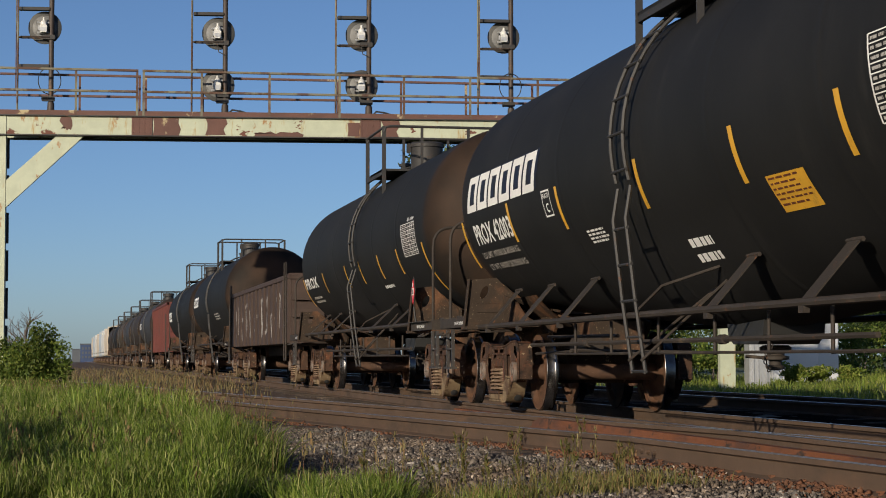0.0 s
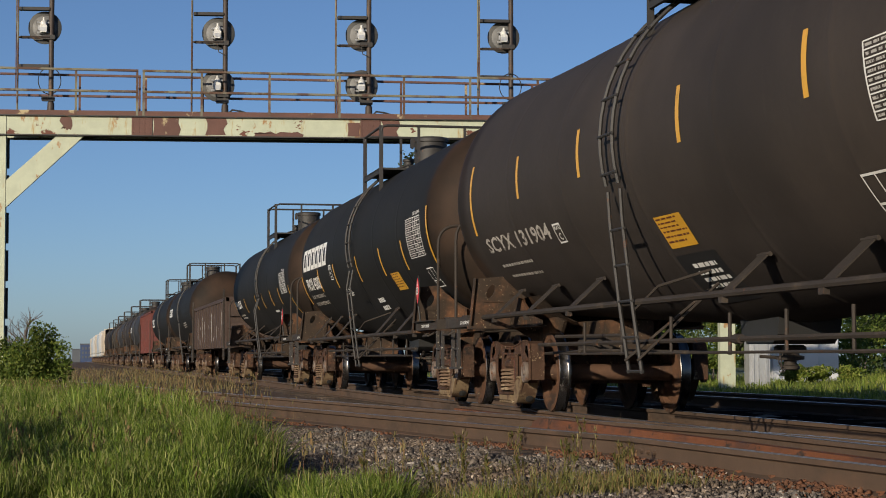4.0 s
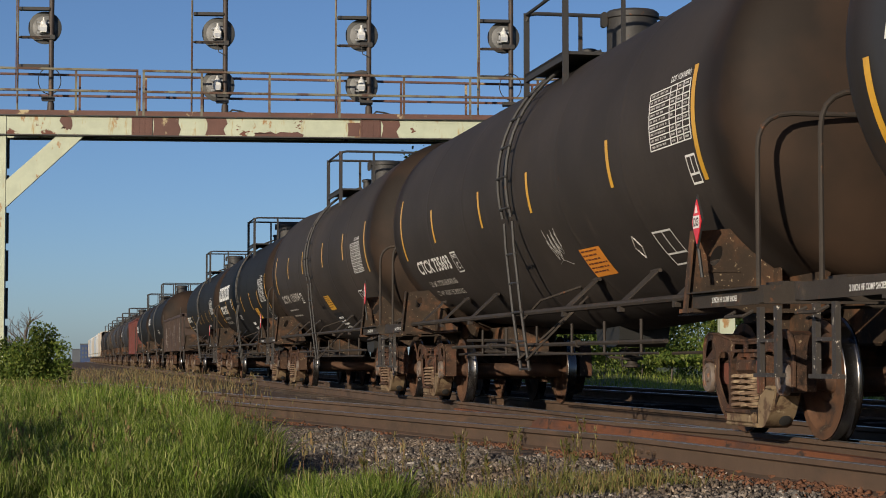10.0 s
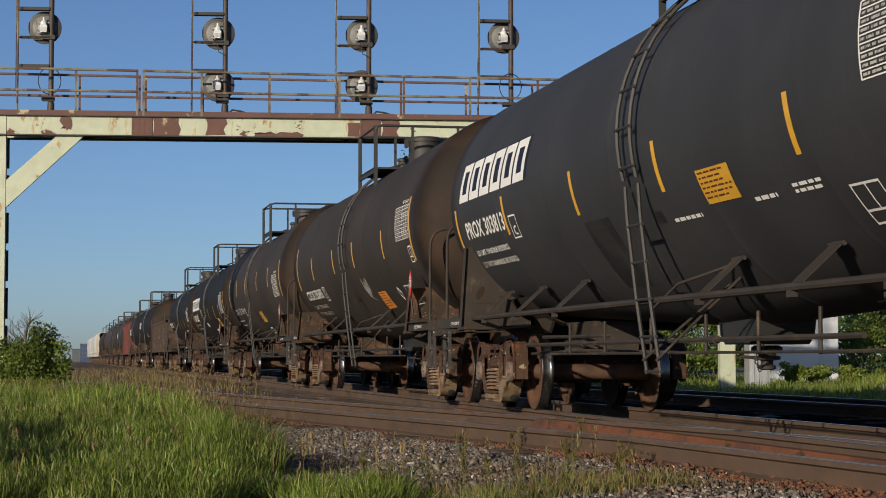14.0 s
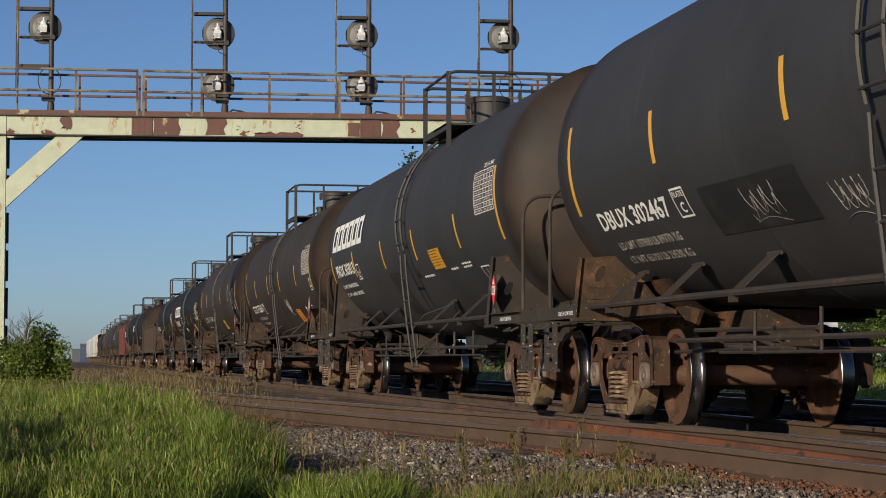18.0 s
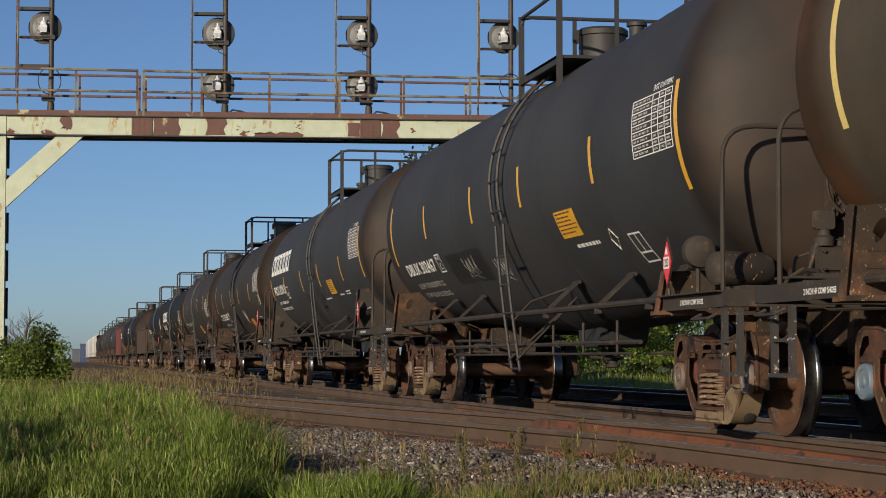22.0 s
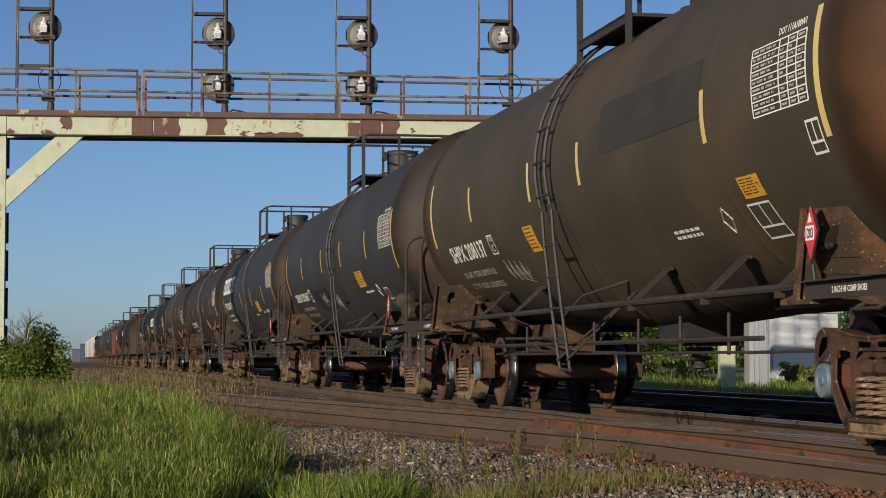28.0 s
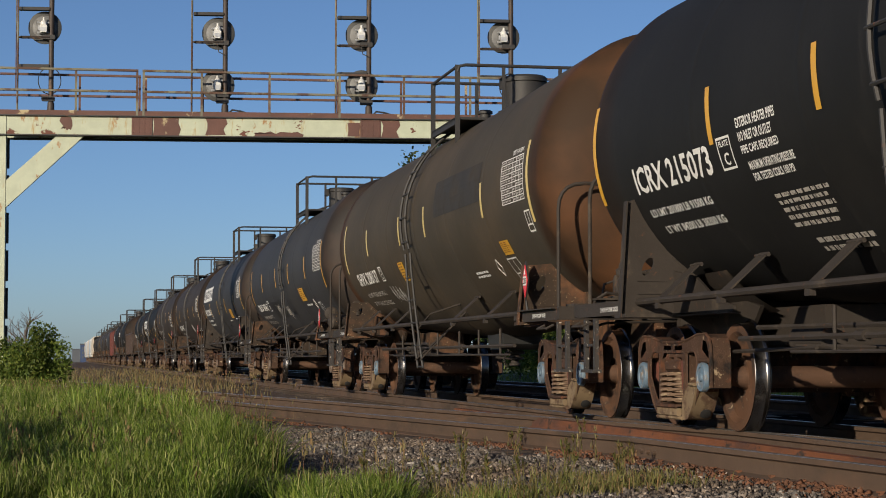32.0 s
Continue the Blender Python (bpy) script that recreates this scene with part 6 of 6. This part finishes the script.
def tussocks(cx, cy, height, spread, count, width, lean):
    """Blades that spring from tussock centres and lean away from them."""
    n = len(cx) * count
    k = np.repeat(np.arange(len(cx)), count)
    a = RNG.uniform(0, 2 * np.pi, n)
    r = spread * np.sqrt(RNG.random(n))
    x, y = cx[k] + r * np.cos(a), cy[k] + r * np.sin(a)
    swing = a + RNG.normal(0, 0.9, n)
    out = np.stack([np.cos(swing), np.sin(swing), np.zeros(n)], 1)
    h = height[k] * RNG.uniform(0.35, 1.12, n)
    return blades(np.stack([x, y, ground_z(x, y) - 0.02], 1), h, width * RNG.uniform(0.55, 1.5, n), lean, out)


def meadow():
    """Tall grass on the near side, in tussocks of uneven height."""
    vs, fs, k = [], [], 0
    # tussocks, y0, y1, left edge, height, spread, blades each, width of a blade
    for n, y0, y1, x0, h, spread, count, w in ((1000, 11.8, 20, -1.7, 0.44, 0.12, 70, 0.0068), (1050, 20, 32, -2.6, 0.52, 0.14, 40, 0.0105), (620, 32, 62, -5.6, 0.60, 0.22, 34, 0.020), (260, 62, 160, -14, 0.4, 0.5, 30, 0.06)):
        y = y0 + (y1 - y0) * RNG.random(n)
        e = edge_of_grass(y)
        x = x0 + (e - 0.10 - x0) * RNG.random(n)
        tuft = np.array([noise.noise((a * 0.8, b * 0.55, 0)) for a, b in zip(x, y)])
        gap = np.array([noise.noise((a * 1.7, b * 0.9, 9)) for a, b in zip(x, y)])
        keep = gap > -0.12
        x, y, tuft = x[keep], y[keep], tuft[keep]
        hh = h * (1 + 0.75 * tuft) * RNG.uniform(0.7, 1.3, len(x))
        hh *= 1 + 0.45 * np.exp(-((x - 1.50) / 0.38) ** 2 - ((y - 17.3) / 0.9) ** 2)
        hh *= np.where((x > 0.75) & (x < 1.02) & (y > 15) & (y < 19), 0.5, 1.0)
        hh *= np.where(y < 14.6, 0.72, 1.0)
        v, f = tussocks(x, y, hh, spread, count, w, 0.5)
        vs.append(v)
        fs.append(f + k)
        k += len(v)
    # short leaves at all heights, which break up the blades
    for n, y0, y1, x0, top, size, w in ((34000, 12.0, 20, -1.7, 0.40, 0.075, 0.0065), (26000, 20, 33, -2.6, 0.46, 0.11, 0.010)):
        y = y0 + (y1 - y0) * RNG.random(n)
        x = x0 + (edge_of_grass(y) - 0.12 - x0) * RNG.random(n)
        tuft = np.array([noise.noise((a * 0.8, b * 0.55, 0)) for a, b in zip(x, y)])
        z = ground_z(x, y) + top * (1 + 0.75 * tuft) * np.where(y < 14.6, 0.72, 1.0) * RNG.uniform(0.2, 1.05, n)
        z += 0.45 * top * np.exp(-((x - 1.50) / 0.38) ** 2 - ((y - 17.3) / 0.9) ** 2) * RNG.random(n)
        gap = np.array([noise.noise((a * 1.7, b * 0.9, 9)) for a, b in zip(x, y)])
        z -= np.where(gap < -0.12, 0.3, 0.0)
        v, f = blades(np.stack([x, y, z], 1), size * RNG.uniform(0.5, 1.4, n), w * RNG.uniform(0.6, 1.4, n), 0.9)
        vs.append(v)
        fs.append(f + k)
        k += len(v)
    # the clump beside the gravel and the low strip before it
    for n, x0, x1, y0, y1, h, spread, count in ((46, 1.20, 1.78, 16.0, 17.6, 0.56, 0.12, 60), (75, 1.35, 2.25, 12.2, 14.1, 0.28, 0.11, 70), (7, 2.2, 3.4, 12.2, 12.9, 0.12, 0.08, 22), (30, 0.9, 1.5, 14.2, 16.2, 0.22, 0.12, 60)):
        x, y = RNG.uniform(x0, x1, n), RNG.uniform(y0, y1, n)
        v, f = tussocks(x, y, h * RNG.uniform(0.75, 1.15, n), spread, count, 0.0075, 0.5)
        vs.append(v)
        fs.append(f + k)
        k += len(v)
    me = from_arrays("tall_grass", np.concatenate(vs), np.concatenate(fs))
    me.materials.append(M_GRASS)
    tagged(new("tall_grass", me), "tall sunlit green grass growing in tussocks beside the gravel", "grass", kind="stuff")


def far_grass():
    n = 60000
    y = 26 + 62 * RNG.random(n) ** 1.2
    x = 14.4 + (y * 0.62 - 6) * RNG.random(n)
    v, f = blades(np.stack([x, y, ground_z(x, y) - 0.03], 1), RNG.uniform(0.07, 0.30, n), RNG.uniform(0.012, 0.03, n), 0.6)
    me = from_arrays("verge_grass", v, f)
    me.materials.append(M_VERGE)
    tagged(new("verge_grass", me), "sunlit grass and weeds beyond the far track", "grass", kind="stuff")


def seed_heads():
    """Thin stalks with seed heads that stand singly in the gravel and over the grass."""
    n = 230
    y = RNG.uniform(12.4, 24, n)
    x = np.where(RNG.random(n) < 0.6, RNG.uniform(-1.5, 1.7, n), np.where(y < 17.5, 1.6 + 2.7 * RNG.random(n) ** 1.2, RNG.uniform(-1, 1.7, n)))
    z = ground_z(x, y)
    h = np.where(x > 1.9, RNG.uniform(0.14, 0.36, n), RNG.uniform(0.3, 0.6, n))
    v1, f1 = blades(np.stack([x, y, z], 1), h, np.full(n, 0.005), 0.15)
    m = 9
    px, py = np.repeat(x, m) + RNG.normal(0, 0.010, n * m), np.repeat(y, m) + RNG.normal(0, 0.010, n * m)
    pz = np.repeat(z + h * 0.9, m) - RNG.random(n * m) * 0.12
    v2, f2 = blades(np.stack([px, py, pz], 1), np.full(n * m, 0.045), np.full(n * m, 0.011), 0.6)
    far_n = 4600
    y = 24 + 90 * RNG.random(far_n) ** 1.3
    e = edge_of_grass(y)
    x = np.where(RNG.random(far_n) < 0.6, e + RNG.normal(-0.2, 0.6, far_n), np.where(y > 44, e + 2.9 + (4.7 - e - 2.9) * RNG.random(far_n), e))
    v3, f3 = blades(np.stack([x, y, ground_z(x, y)], 1), RNG.uniform(0.2, 0.5, far_n), RNG.uniform(0.006, 0.014, far_n), 0.25)
    pick = RNG.integers(0, far_n, 9000)
    hx, hy = x[pick] + RNG.normal(0, 0.03, 9000), y[pick] + RNG.normal(0, 0.03, 9000)
    v5, f5 = blades(np.stack([hx, hy, ground_z(hx, hy) + RNG.uniform(0.28, 0.52, 9000)], 1), np.full(9000, 0.06), RNG.uniform(0.010, 0.018, 9000), 0.7)
    v3, f3 = np.concatenate([v3, v5]), np.concatenate([f3, f5 + len(v3)])
    brown_n = 4200
    y = 52 + 95 * RNG.random(brown_n)
    b = 3.5 - 0.135 * (y - 27)
    x = b + 1.0 + (5.1 - b - 1.0) * RNG.random(brown_n)
    v4, f4 = blades(np.stack([x, y, ground_z(x, y)], 1), RNG.uniform(0.06, 0.32, brown_n), RNG.uniform(0.012, 0.025, brown_n), 0.6)
    v3, f3 = np.concatenate([v3, v4]), np.concatenate([f3, f4 + len(v3)])
    v1, f1 = np.concatenate([v1, v3]), np.concatenate([f1, f3 + len(v1)])
    me = from_arrays("seed_heads", np.concatenate([v1, v2]), np.concatenate([f1, f2 + len(v1)]))
    me.materials.append(M_DRY)
    tagged(new("seed_heads", me), "dry grass stalks with seed heads in the gravel", "grass", kind="stuff")


def weeds():
    """Small weeds in the gravel: green low ones towards the grass, dry olive ones further along."""
    for name, label, mat, n, tufts, reach, tall in (("weeds", "small green weeds growing through the gravel", M_WEED, 2600, 50, 1.4, 0.16), ("dry_weeds", "dry olive weeds growing through the gravel", M_DRYWEED, 5200, 130, 2.5, 0.17)):
        c = RNG.integers(0, tufts, n)
        cy = 12.2 + 4.6 * RNG.random(tufts) ** 2.6
        cx = 1.6 + (reach - 0.16 * (cy - 12)) * RNG.random(tufts)
        x, y = cx[c] + RNG.normal(0, 0.10, n), cy[c] + RNG.normal(0, 0.12, n)
        v, f = blades(np.stack([x, y, ground_z(x, y)], 1), RNG.uniform(0.04, tall, n) * (0.5 + 0.5 * (cy[c] < 13.6)), RNG.uniform(0.004, 0.009, n), 0.6)
        me = from_arrays(name, v, f)
        me.materials.append(mat)
        tagged(new(name, me), label, "weeds", kind="stuff")


def stalk_plant(x, y, h, seed):
    """A wiry weed: a few stalks set with narrow leaves and a seed head."""
    t = thing("weed", "dry wiry weed standing in the gravel", "weed", "wiry weeds in the gravel", at=pose(x, y, rise(x, y) + 0.01))
    g = np.random.default_rng(seed)
    stem = Shape()
    pts = []
    for i in range(4):
        a, l = g.uniform(0, 6.28), g.uniform(0.05, 0.30) * h
        hh = h * g.uniform(0.6, 1.05)
        foot, top = Vector((g.normal(0, 0.015), g.normal(0, 0.015), 0)), Vector((l * math.cos(a), l * math.sin(a), hh))
        stem.pipe([foot, foot.lerp(top, 0.5) + Vector((0, 0, 0.05 * h)), top], 0.0035, 4, r2=0.0015)
        pts += [tuple(foot.lerp(top, k) + Vector((0, 0, 0.05 * h * (1 - abs(2 * k - 1))))) for k in np.concatenate([g.uniform(0.15, 0.9, 16), g.uniform(0.82, 1.0, 22)])]
    part("stalk", stem, M_DRYWEED, t)
    n = len(pts)
    v, f = blades(np.array(pts), g.uniform(0.025, 0.06, n), g.uniform(0.005, 0.010, n), 0.9)
    me = from_arrays("leaves", v, f)
    me.materials.append(M_DRYWEED)
    ob = new("leaves", me)
    ob.parent = t
    tagged(ob, "narrow dry leaves and seed heads", kind="stuff")


def stone_material():
    """Crushed stone: each lump has its own grey or brown, a few are pale."""
    m = material("crushed_stone_lumps", (0.13, 0.115, 0.10), 0.88, 0.0, [], 0.4, 90)
    n, l = m.node_tree.nodes, m.node_tree.links
    geo = n.new("ShaderNodeNewGeometry")
    r = n.new("ShaderNodeValToRGB")
    r.color_ramp.interpolation = "LINEAR"
    r.color_ramp.elements[0].color, r.color_ramp.elements[1].color = (0.045, 0.040, 0.036, 1), (0.50, 0.47, 0.43, 1)
    for at, c in ((0.45, (0.105, 0.092, 0.080, 1)), (0.80, (0.16, 0.14, 0.122, 1)), (0.95, (0.23, 0.205, 0.18, 1))):
        r.color_ramp.elements.new(at).color = c
    l.new(geo.outputs["Random Per Island"], r.inputs[0])
    b = n["Principled BSDF"]
    mx = n.new("ShaderNodeMix")
    mx.data_type, mx.blend_type = "RGBA", "MULTIPLY"
    mx.inputs[0].default_value = 1.0
    l.new(r.outputs[0], mx.inputs[6])
    tc, nz = n.new("ShaderNodeTexCoord"), n.new("ShaderNodeTexNoise")
    nz.inputs["Scale"].default_value = 1.3
    l.new(tc.outputs["Object"], nz.inputs["Vector"])
    rr = n.new("ShaderNodeValToRGB")
    rr.color_ramp.elements[0].position, rr.color_ramp.elements[1].position = 0.35, 0.65
    rr.color_ramp.elements[0].color, rr.color_ramp.elements[1].color = (0.95, 0.78, 0.62, 1), (1.05, 1.05, 1.05, 1)
    l.new(nz.outputs["Fac"], rr.inputs[0])
    l.new(rr.outputs[0], mx.inputs[7])
    l.new(mx.outputs[2], b.inputs["Base Color"])
    return m


def stones(name, label, M_LUMP, n, rail_side=False):
    """Loose crushed stone on the near shoulder: angular lumps with flat faces."""
    cube = np.array([(x, y, z) for x in (-1, 1) for y in (-1, 1) for z in (-1, 1)], dtype=float)
    fc = np.array([(0, 1, 3), (0, 3, 2), (4, 6, 7), (4, 7, 5), (0, 4, 5), (0, 5, 1), (2, 3, 7), (2, 7, 6), (0, 2, 6), (0, 6, 4), (1, 5, 7), (1, 7, 3)])
    y = 10.7 + 18.1 * RNG.random(n) ** 1.12
    lo = np.where(y < 16.2, 0.9, 1.45)
    near_rail = 5.57 - 0.0256 * (y - 11) - 0.0065 * (y - 11) ** 2 - 0.7535 - 0.10
    x = lo + (np.where(RNG.random(n) < 0.86, near_rail, near_rail + 1.4) - lo) * RNG.random(n)
    if rail_side:
        x = near_rail + np.where(RNG.random(n) < 0.75, RNG.normal(-0.10, 0.13, n), RNG.uniform(0.15, 1.5, n))
    z = ground_z(x, y) + (0.034 if rail_side else 0.024) + 0.03 * np.clip((x - 3.9) / 0.4, 0, 1) * RNG.random(n)
    r = 0.006 + 0.012 * RNG.random(n) ** 1.6 + 0.012 * (RNG.random(n) < 0.03)
    v = cube[None] * r[:, None, None] * RNG.uniform(0.45, 1.25, (n, 1, 3)) * RNG.uniform(0.45, 1.15, (n, 8, 3))
    for p, q in ((0, 1), (1, 2), (0, 2)):
        a = RNG.uniform(0, 2 * np.pi, n) if (p, q) == (0, 1) else RNG.normal(0, 0.5, n)
        ca, sa = np.cos(a)[:, None], np.sin(a)[:, None]
        v[..., p], v[..., q] = v[..., p] * ca - v[..., q] * sa, v[..., p] * sa + v[..., q] * ca
    v += np.stack([x, y, z], 1)[:, None]
    f = (fc[None] + (np.arange(n) * 8)[:, None, None]).reshape(-1, 3)
    me = from_arrays(name, v.reshape(-1, 3), f)
    me.materials.append(M_LUMP)
    tagged(new(name, me), label, "gravel", kind="stuff")


def leaves(pos, size):
    """Small folded leaves at pos, turned at random."""
    n = len(pos)
    d = RNG.normal(0, 1, (n, 3))
    d /= np.linalg.norm(d, axis=1)[:, None]
    u = np.cross(d, RNG.normal(0, 1, (n, 3)))
    u /= np.linalg.norm(u, axis=1)[:, None]
    s = (size * RNG.uniform(0.6, 1.3, n))[:, None]
    v = np.stack([pos - d * s * 0.5, pos + u * s * 0.28, pos + d * s * 0.5, pos - u * s * 0.28], 1)
    return v.reshape(-1, 3), np.arange(n * 4).reshape(-1, 4)


def clumps(centre, size, n, count, seed):
    """Points of a crown: many small clumps spread unevenly in an egg shape."""
    g = np.random.default_rng(seed)
    c = g.normal(0, 0.42, (count, 3))
    c = c[np.linalg.norm(c, axis=1) < 0.86]
    k = g.integers(0, len(c), n)
    p = c[k] + np.clip(g.normal(0, 0.12, (n, 3)), -0.24, 0.24)
    return np.array(centre) + p * np.array(size)


def plant(name, label, category, base, crown_at, size, n, leaf, mat, count=45, seed=1, trunk=0.06, limbs=7, group=""):
    t = thing(name, label, category, group, at=pose(*base))
    rel = np.array(crown_at) - np.array(base)
    rnd = random.Random(seed)
    tr = Shape().pipe([(0, 0, -0.1), (0.05 * rel[2], 0, rel[2] * 0.5), (rel[0], rel[1], rel[2])], trunk, 7, r2=trunk * 0.45)
    part("trunk", tr, M_BARK, t)
    for i in range(limbs):
        a = rnd.uniform(0, 6.28)
        z = rel[2] * rnd.uniform(0.4, 1.0)
        e = (rel[0] + size[0] * 0.6 * math.cos(a), rel[1] + size[1] * 0.6 * math.sin(a), z + size[2] * rnd.uniform(0.2, 0.7))
        part("limb", Shape().pipe([(0.05 * rel[2], 0, z), ((e[0]) * 0.5, e[1] * 0.5, z + (e[2] - z) * 0.6), e], trunk * 0.4, 5, r2=trunk * 0.1), M_BARK, t)
    v, f = leaves(clumps(rel, size, n, count, seed), leaf)
    me = from_arrays("crown", v, f)
    me.materials.append(mat)
    ob = new("crown", me)
    ob.parent = t
    tagged(ob, "leafy green crown", kind="stuff")
    return t


meadow()
far_grass()
seed_heads()
weeds()
for i, (x, y, h) in enumerate(((4.45, 16.4, 0.30), (3.15, 15.4, 0.30), (3.9, 13.4, 0.26), (4.1, 17.6, 0.22), (2.9, 14.2, 0.24), (2.5, 13.2, 0.30), (3.4, 13.0, 0.26), (2.1, 12.8, 0.28), (4.0, 15.2, 0.2), (3.0, 12.7, 0.24), (2.75, 12.5, 0.3), (3.65, 12.6, 0.2), (2.3, 14.9, 0.26), (4.3, 14.6, 0.18))):
    stalk_plant(x, y, h, 60 + i)
stones("loose_stones", "loose grey and brown crushed stones", stone_material(), 66000)
stones("rusty_stones", "rust-stained crushed stones along the rail", M_FOOT, 9000, True)
plant("shrub", "dense green shrub in sunlight beside the gantry post", "shrub", (-0.6, 50, -0.4), (-0.55, 50, 0.40), (0.88, 0.85, 1.15), 9500, 0.09, M_LEAF, 90, 3, 0.03)
plant("shrub", "low green shrub beside the gantry post", "shrub", (-1.35, 51, -0.4), (-1.25, 51, 0.35), (1.0, 0.8, 0.9), 6500, 0.09, M_LEAF, 45, 4, 0.03)
plant("tree", "leafy tree rising behind the gantry beam", "tree", (15.4, 80, -0.4), (15.4, 80, 7.4), (2.3, 2.3, 2.6), 5200, 0.20, M_TREELEAF, 60, 5, 0.16)
bare = thing("bare_tree", "thin tree with almost bare branches", "tree", at=pose(-1.15, 66, -0.4))
part("trunk", Shape().pipe([(0, 0, -0.1), (0.03, 0, 1.0), (-0.02, 0, 2.0)], 0.06, 7, r2=0.03), M_BARK, bare)
twig_rng = random.Random(12)
for i in range(16):
    a, z = twig_rng.uniform(0, 6.28), 0.8 + 0.075 * i
    ln = twig_rng.uniform(0.7, 1.15) * (1.25 - 0.035 * i)
    e = Vector((ln * math.cos(a) * 0.8, ln * math.sin(a) * 0.8, z + ln * 0.75))
    limb = part("limb", Shape().pipe([(0, 0, z), e * 0.5 + Vector((0, 0, z * 0.5 + 0.04)), e], 0.022, 5, r2=0.008), M_BARK, bare)
    for j in range(6):
        q = Vector((0, 0, z)).lerp(e, 0.4 + 0.1 * j)
        d = Vector((twig_rng.uniform(-0.4, 0.4), twig_rng.uniform(-0.4, 0.4), twig_rng.uniform(0.1, 0.5)))
        part("twig", Shape().bar(q, q + d, 0.009, 4, r2=0.005), M_BARK, limb)
# two unseen bushes, added left of the view to throw shade on the grass
plant("bush", "unseen bush added to shade the grass", "bush", (-2.75, 12.3, -0.4), (-2.75, 12.3, 0.5), (0.85, 0.85, 0.95), 11000, 0.09, M_LEAF, 60, 31, 0.03, 4)
plant("bush", "unseen bush added to shade the grass", "bush", (-3.1, 15.3, -0.4), (-3.1, 15.3, 0.55), (0.95, 0.9, 0.95), 11000, 0.09, M_LEAF, 60, 32, 0.03, 4)
for i, (x, y, h) in enumerate(((23.2, 60, 0.42), (24.2, 60.6, 0.34), (25.6, 61, 0.3), (27.4, 61.5, 0.3))):
    plant("leafy_weed", "low sunlit leafy weeds before the shed", "weeds", (x, y, -0.2), (x, y, h * 0.5), (0.75, 0.6, h), 1500, 0.10, M_VERGE, 40, 80 + i, 0.02, 3, "leafy weeds before the shed")
k = 10
for x, y, h, w, n in ((16.2, 63, 1.5, 1.5, 2600), (18.0, 64, 1.9, 1.6, 2800), (19.6, 65, 1.7, 1.6, 2600), (21.2, 66, 1.9, 1.5, 2600), (14.6, 62, 1.3, 1.3, 2000), (20.8, 61, 0.45, 1.0, 2000), (16.5, 70, 2.6, 1.9, 6000), (19.2, 71, 2.7, 1.9, 6000), (21.9, 72, 2.6, 1.9, 6000), (24.3, 73, 2.5, 1.7, 5000), (31.0, 74, 2.3, 1.6, 4500), (18.6, 58.5, 0.35, 1.1, 1800), (20.2, 58.8, 0.3, 1.0, 1500)):
    plant("bush", "green leafy bush beyond the far track", "bush", (x, y, 0.1), (x, y, 0.45 + h * 0.45), (w, w, h * 0.85), n, 0.13, M_LEAF, 45, k, 0.03, 4, "bushes beyond the tracks")
    k += 1
for x, y, h in ((46, 108, 5.0), (50, 112, 6.0), (54, 110, 5.5), (42, 118, 5.2), (60, 116, 6.5), (38, 124, 4.6), (34, 130, 5.2), (29, 126, 4.0)):
    plant("tree", "dark green tree at the edge of the field", "tree", (x, y, -0.4), (x, y, h * 0.5), (3.0, 3.0, h * 0.62), 2600, 0.34, M_TREELEAF, 50, k, 0.15, 5, "trees at the field's edge")
    k += 1
M_FARBLUE = material("blue_cladding", (0.03, 0.055, 0.13), 0.6, 0.0, [], 0, vary=0.1, vary_scale=0.1)
M_FARGREY = material("grey_cladding", (0.075, 0.085, 0.10), 0.7, 0.0, [], 0, vary=0.15, vary_scale=0.1)
bl = thing("warehouse", "distant blue warehouse with rows of windows", "building", at=pose(6.4, 500, 0))
part("wall", Shape().box(-1.6, 1.8, 0, 8, -0.5, 4.2), M_FARBLUE, bl)
part("roof", Shape().box(-1.7, 1.9, -0.2, 8.2, 4.21, 4.5), M_FARGREY, bl)
for i in range(4):
    for j in range(3):
        part("window", Shape().box(-1.3 + i * 0.8, -0.8 + i * 0.8, -0.12, -0.02, 0.8 + j * 1.1, 1.4 + j * 1.1), M_FARGREY, bl, key=("farwindow", i, j))
b2 = thing("grey_building", "distant grey building beside the warehouse", "building", at=pose(4.0, 505, 0))
part("wall", Shape().box(-1.2, 0.75, 0, 8, -0.5, 3.0), M_FARGREY, b2)
part("roof", Shape().box(-1.3, 0.76, -0.2, 8.2, 3.01, 3.2), M_FARGREY, b2)


# ---- motion ----
def motions():
    """Every car rolls along the track; its wheelsets turn with it."""
    times = [i * 0.5 for i in range(65)]
    turns = []
    f = 0
    while f < 960:
        turns.append(f / 30)
        f += 3 if f < 240 else 4 if f < 660 else 5
    turns.append(32.0)
    for car, s, spin in TRAIN:
        walk(car, [(t, pose(TRACK_X, s + gone(t), 0)) for t in times])
        for w in spin:
            y = w["along"]
            walk(w, [(t, pose(0, y, WHEEL_R, -math.degrees((gone(t) - gone(0)) / WHEEL_R))) for t in turns])


motions()
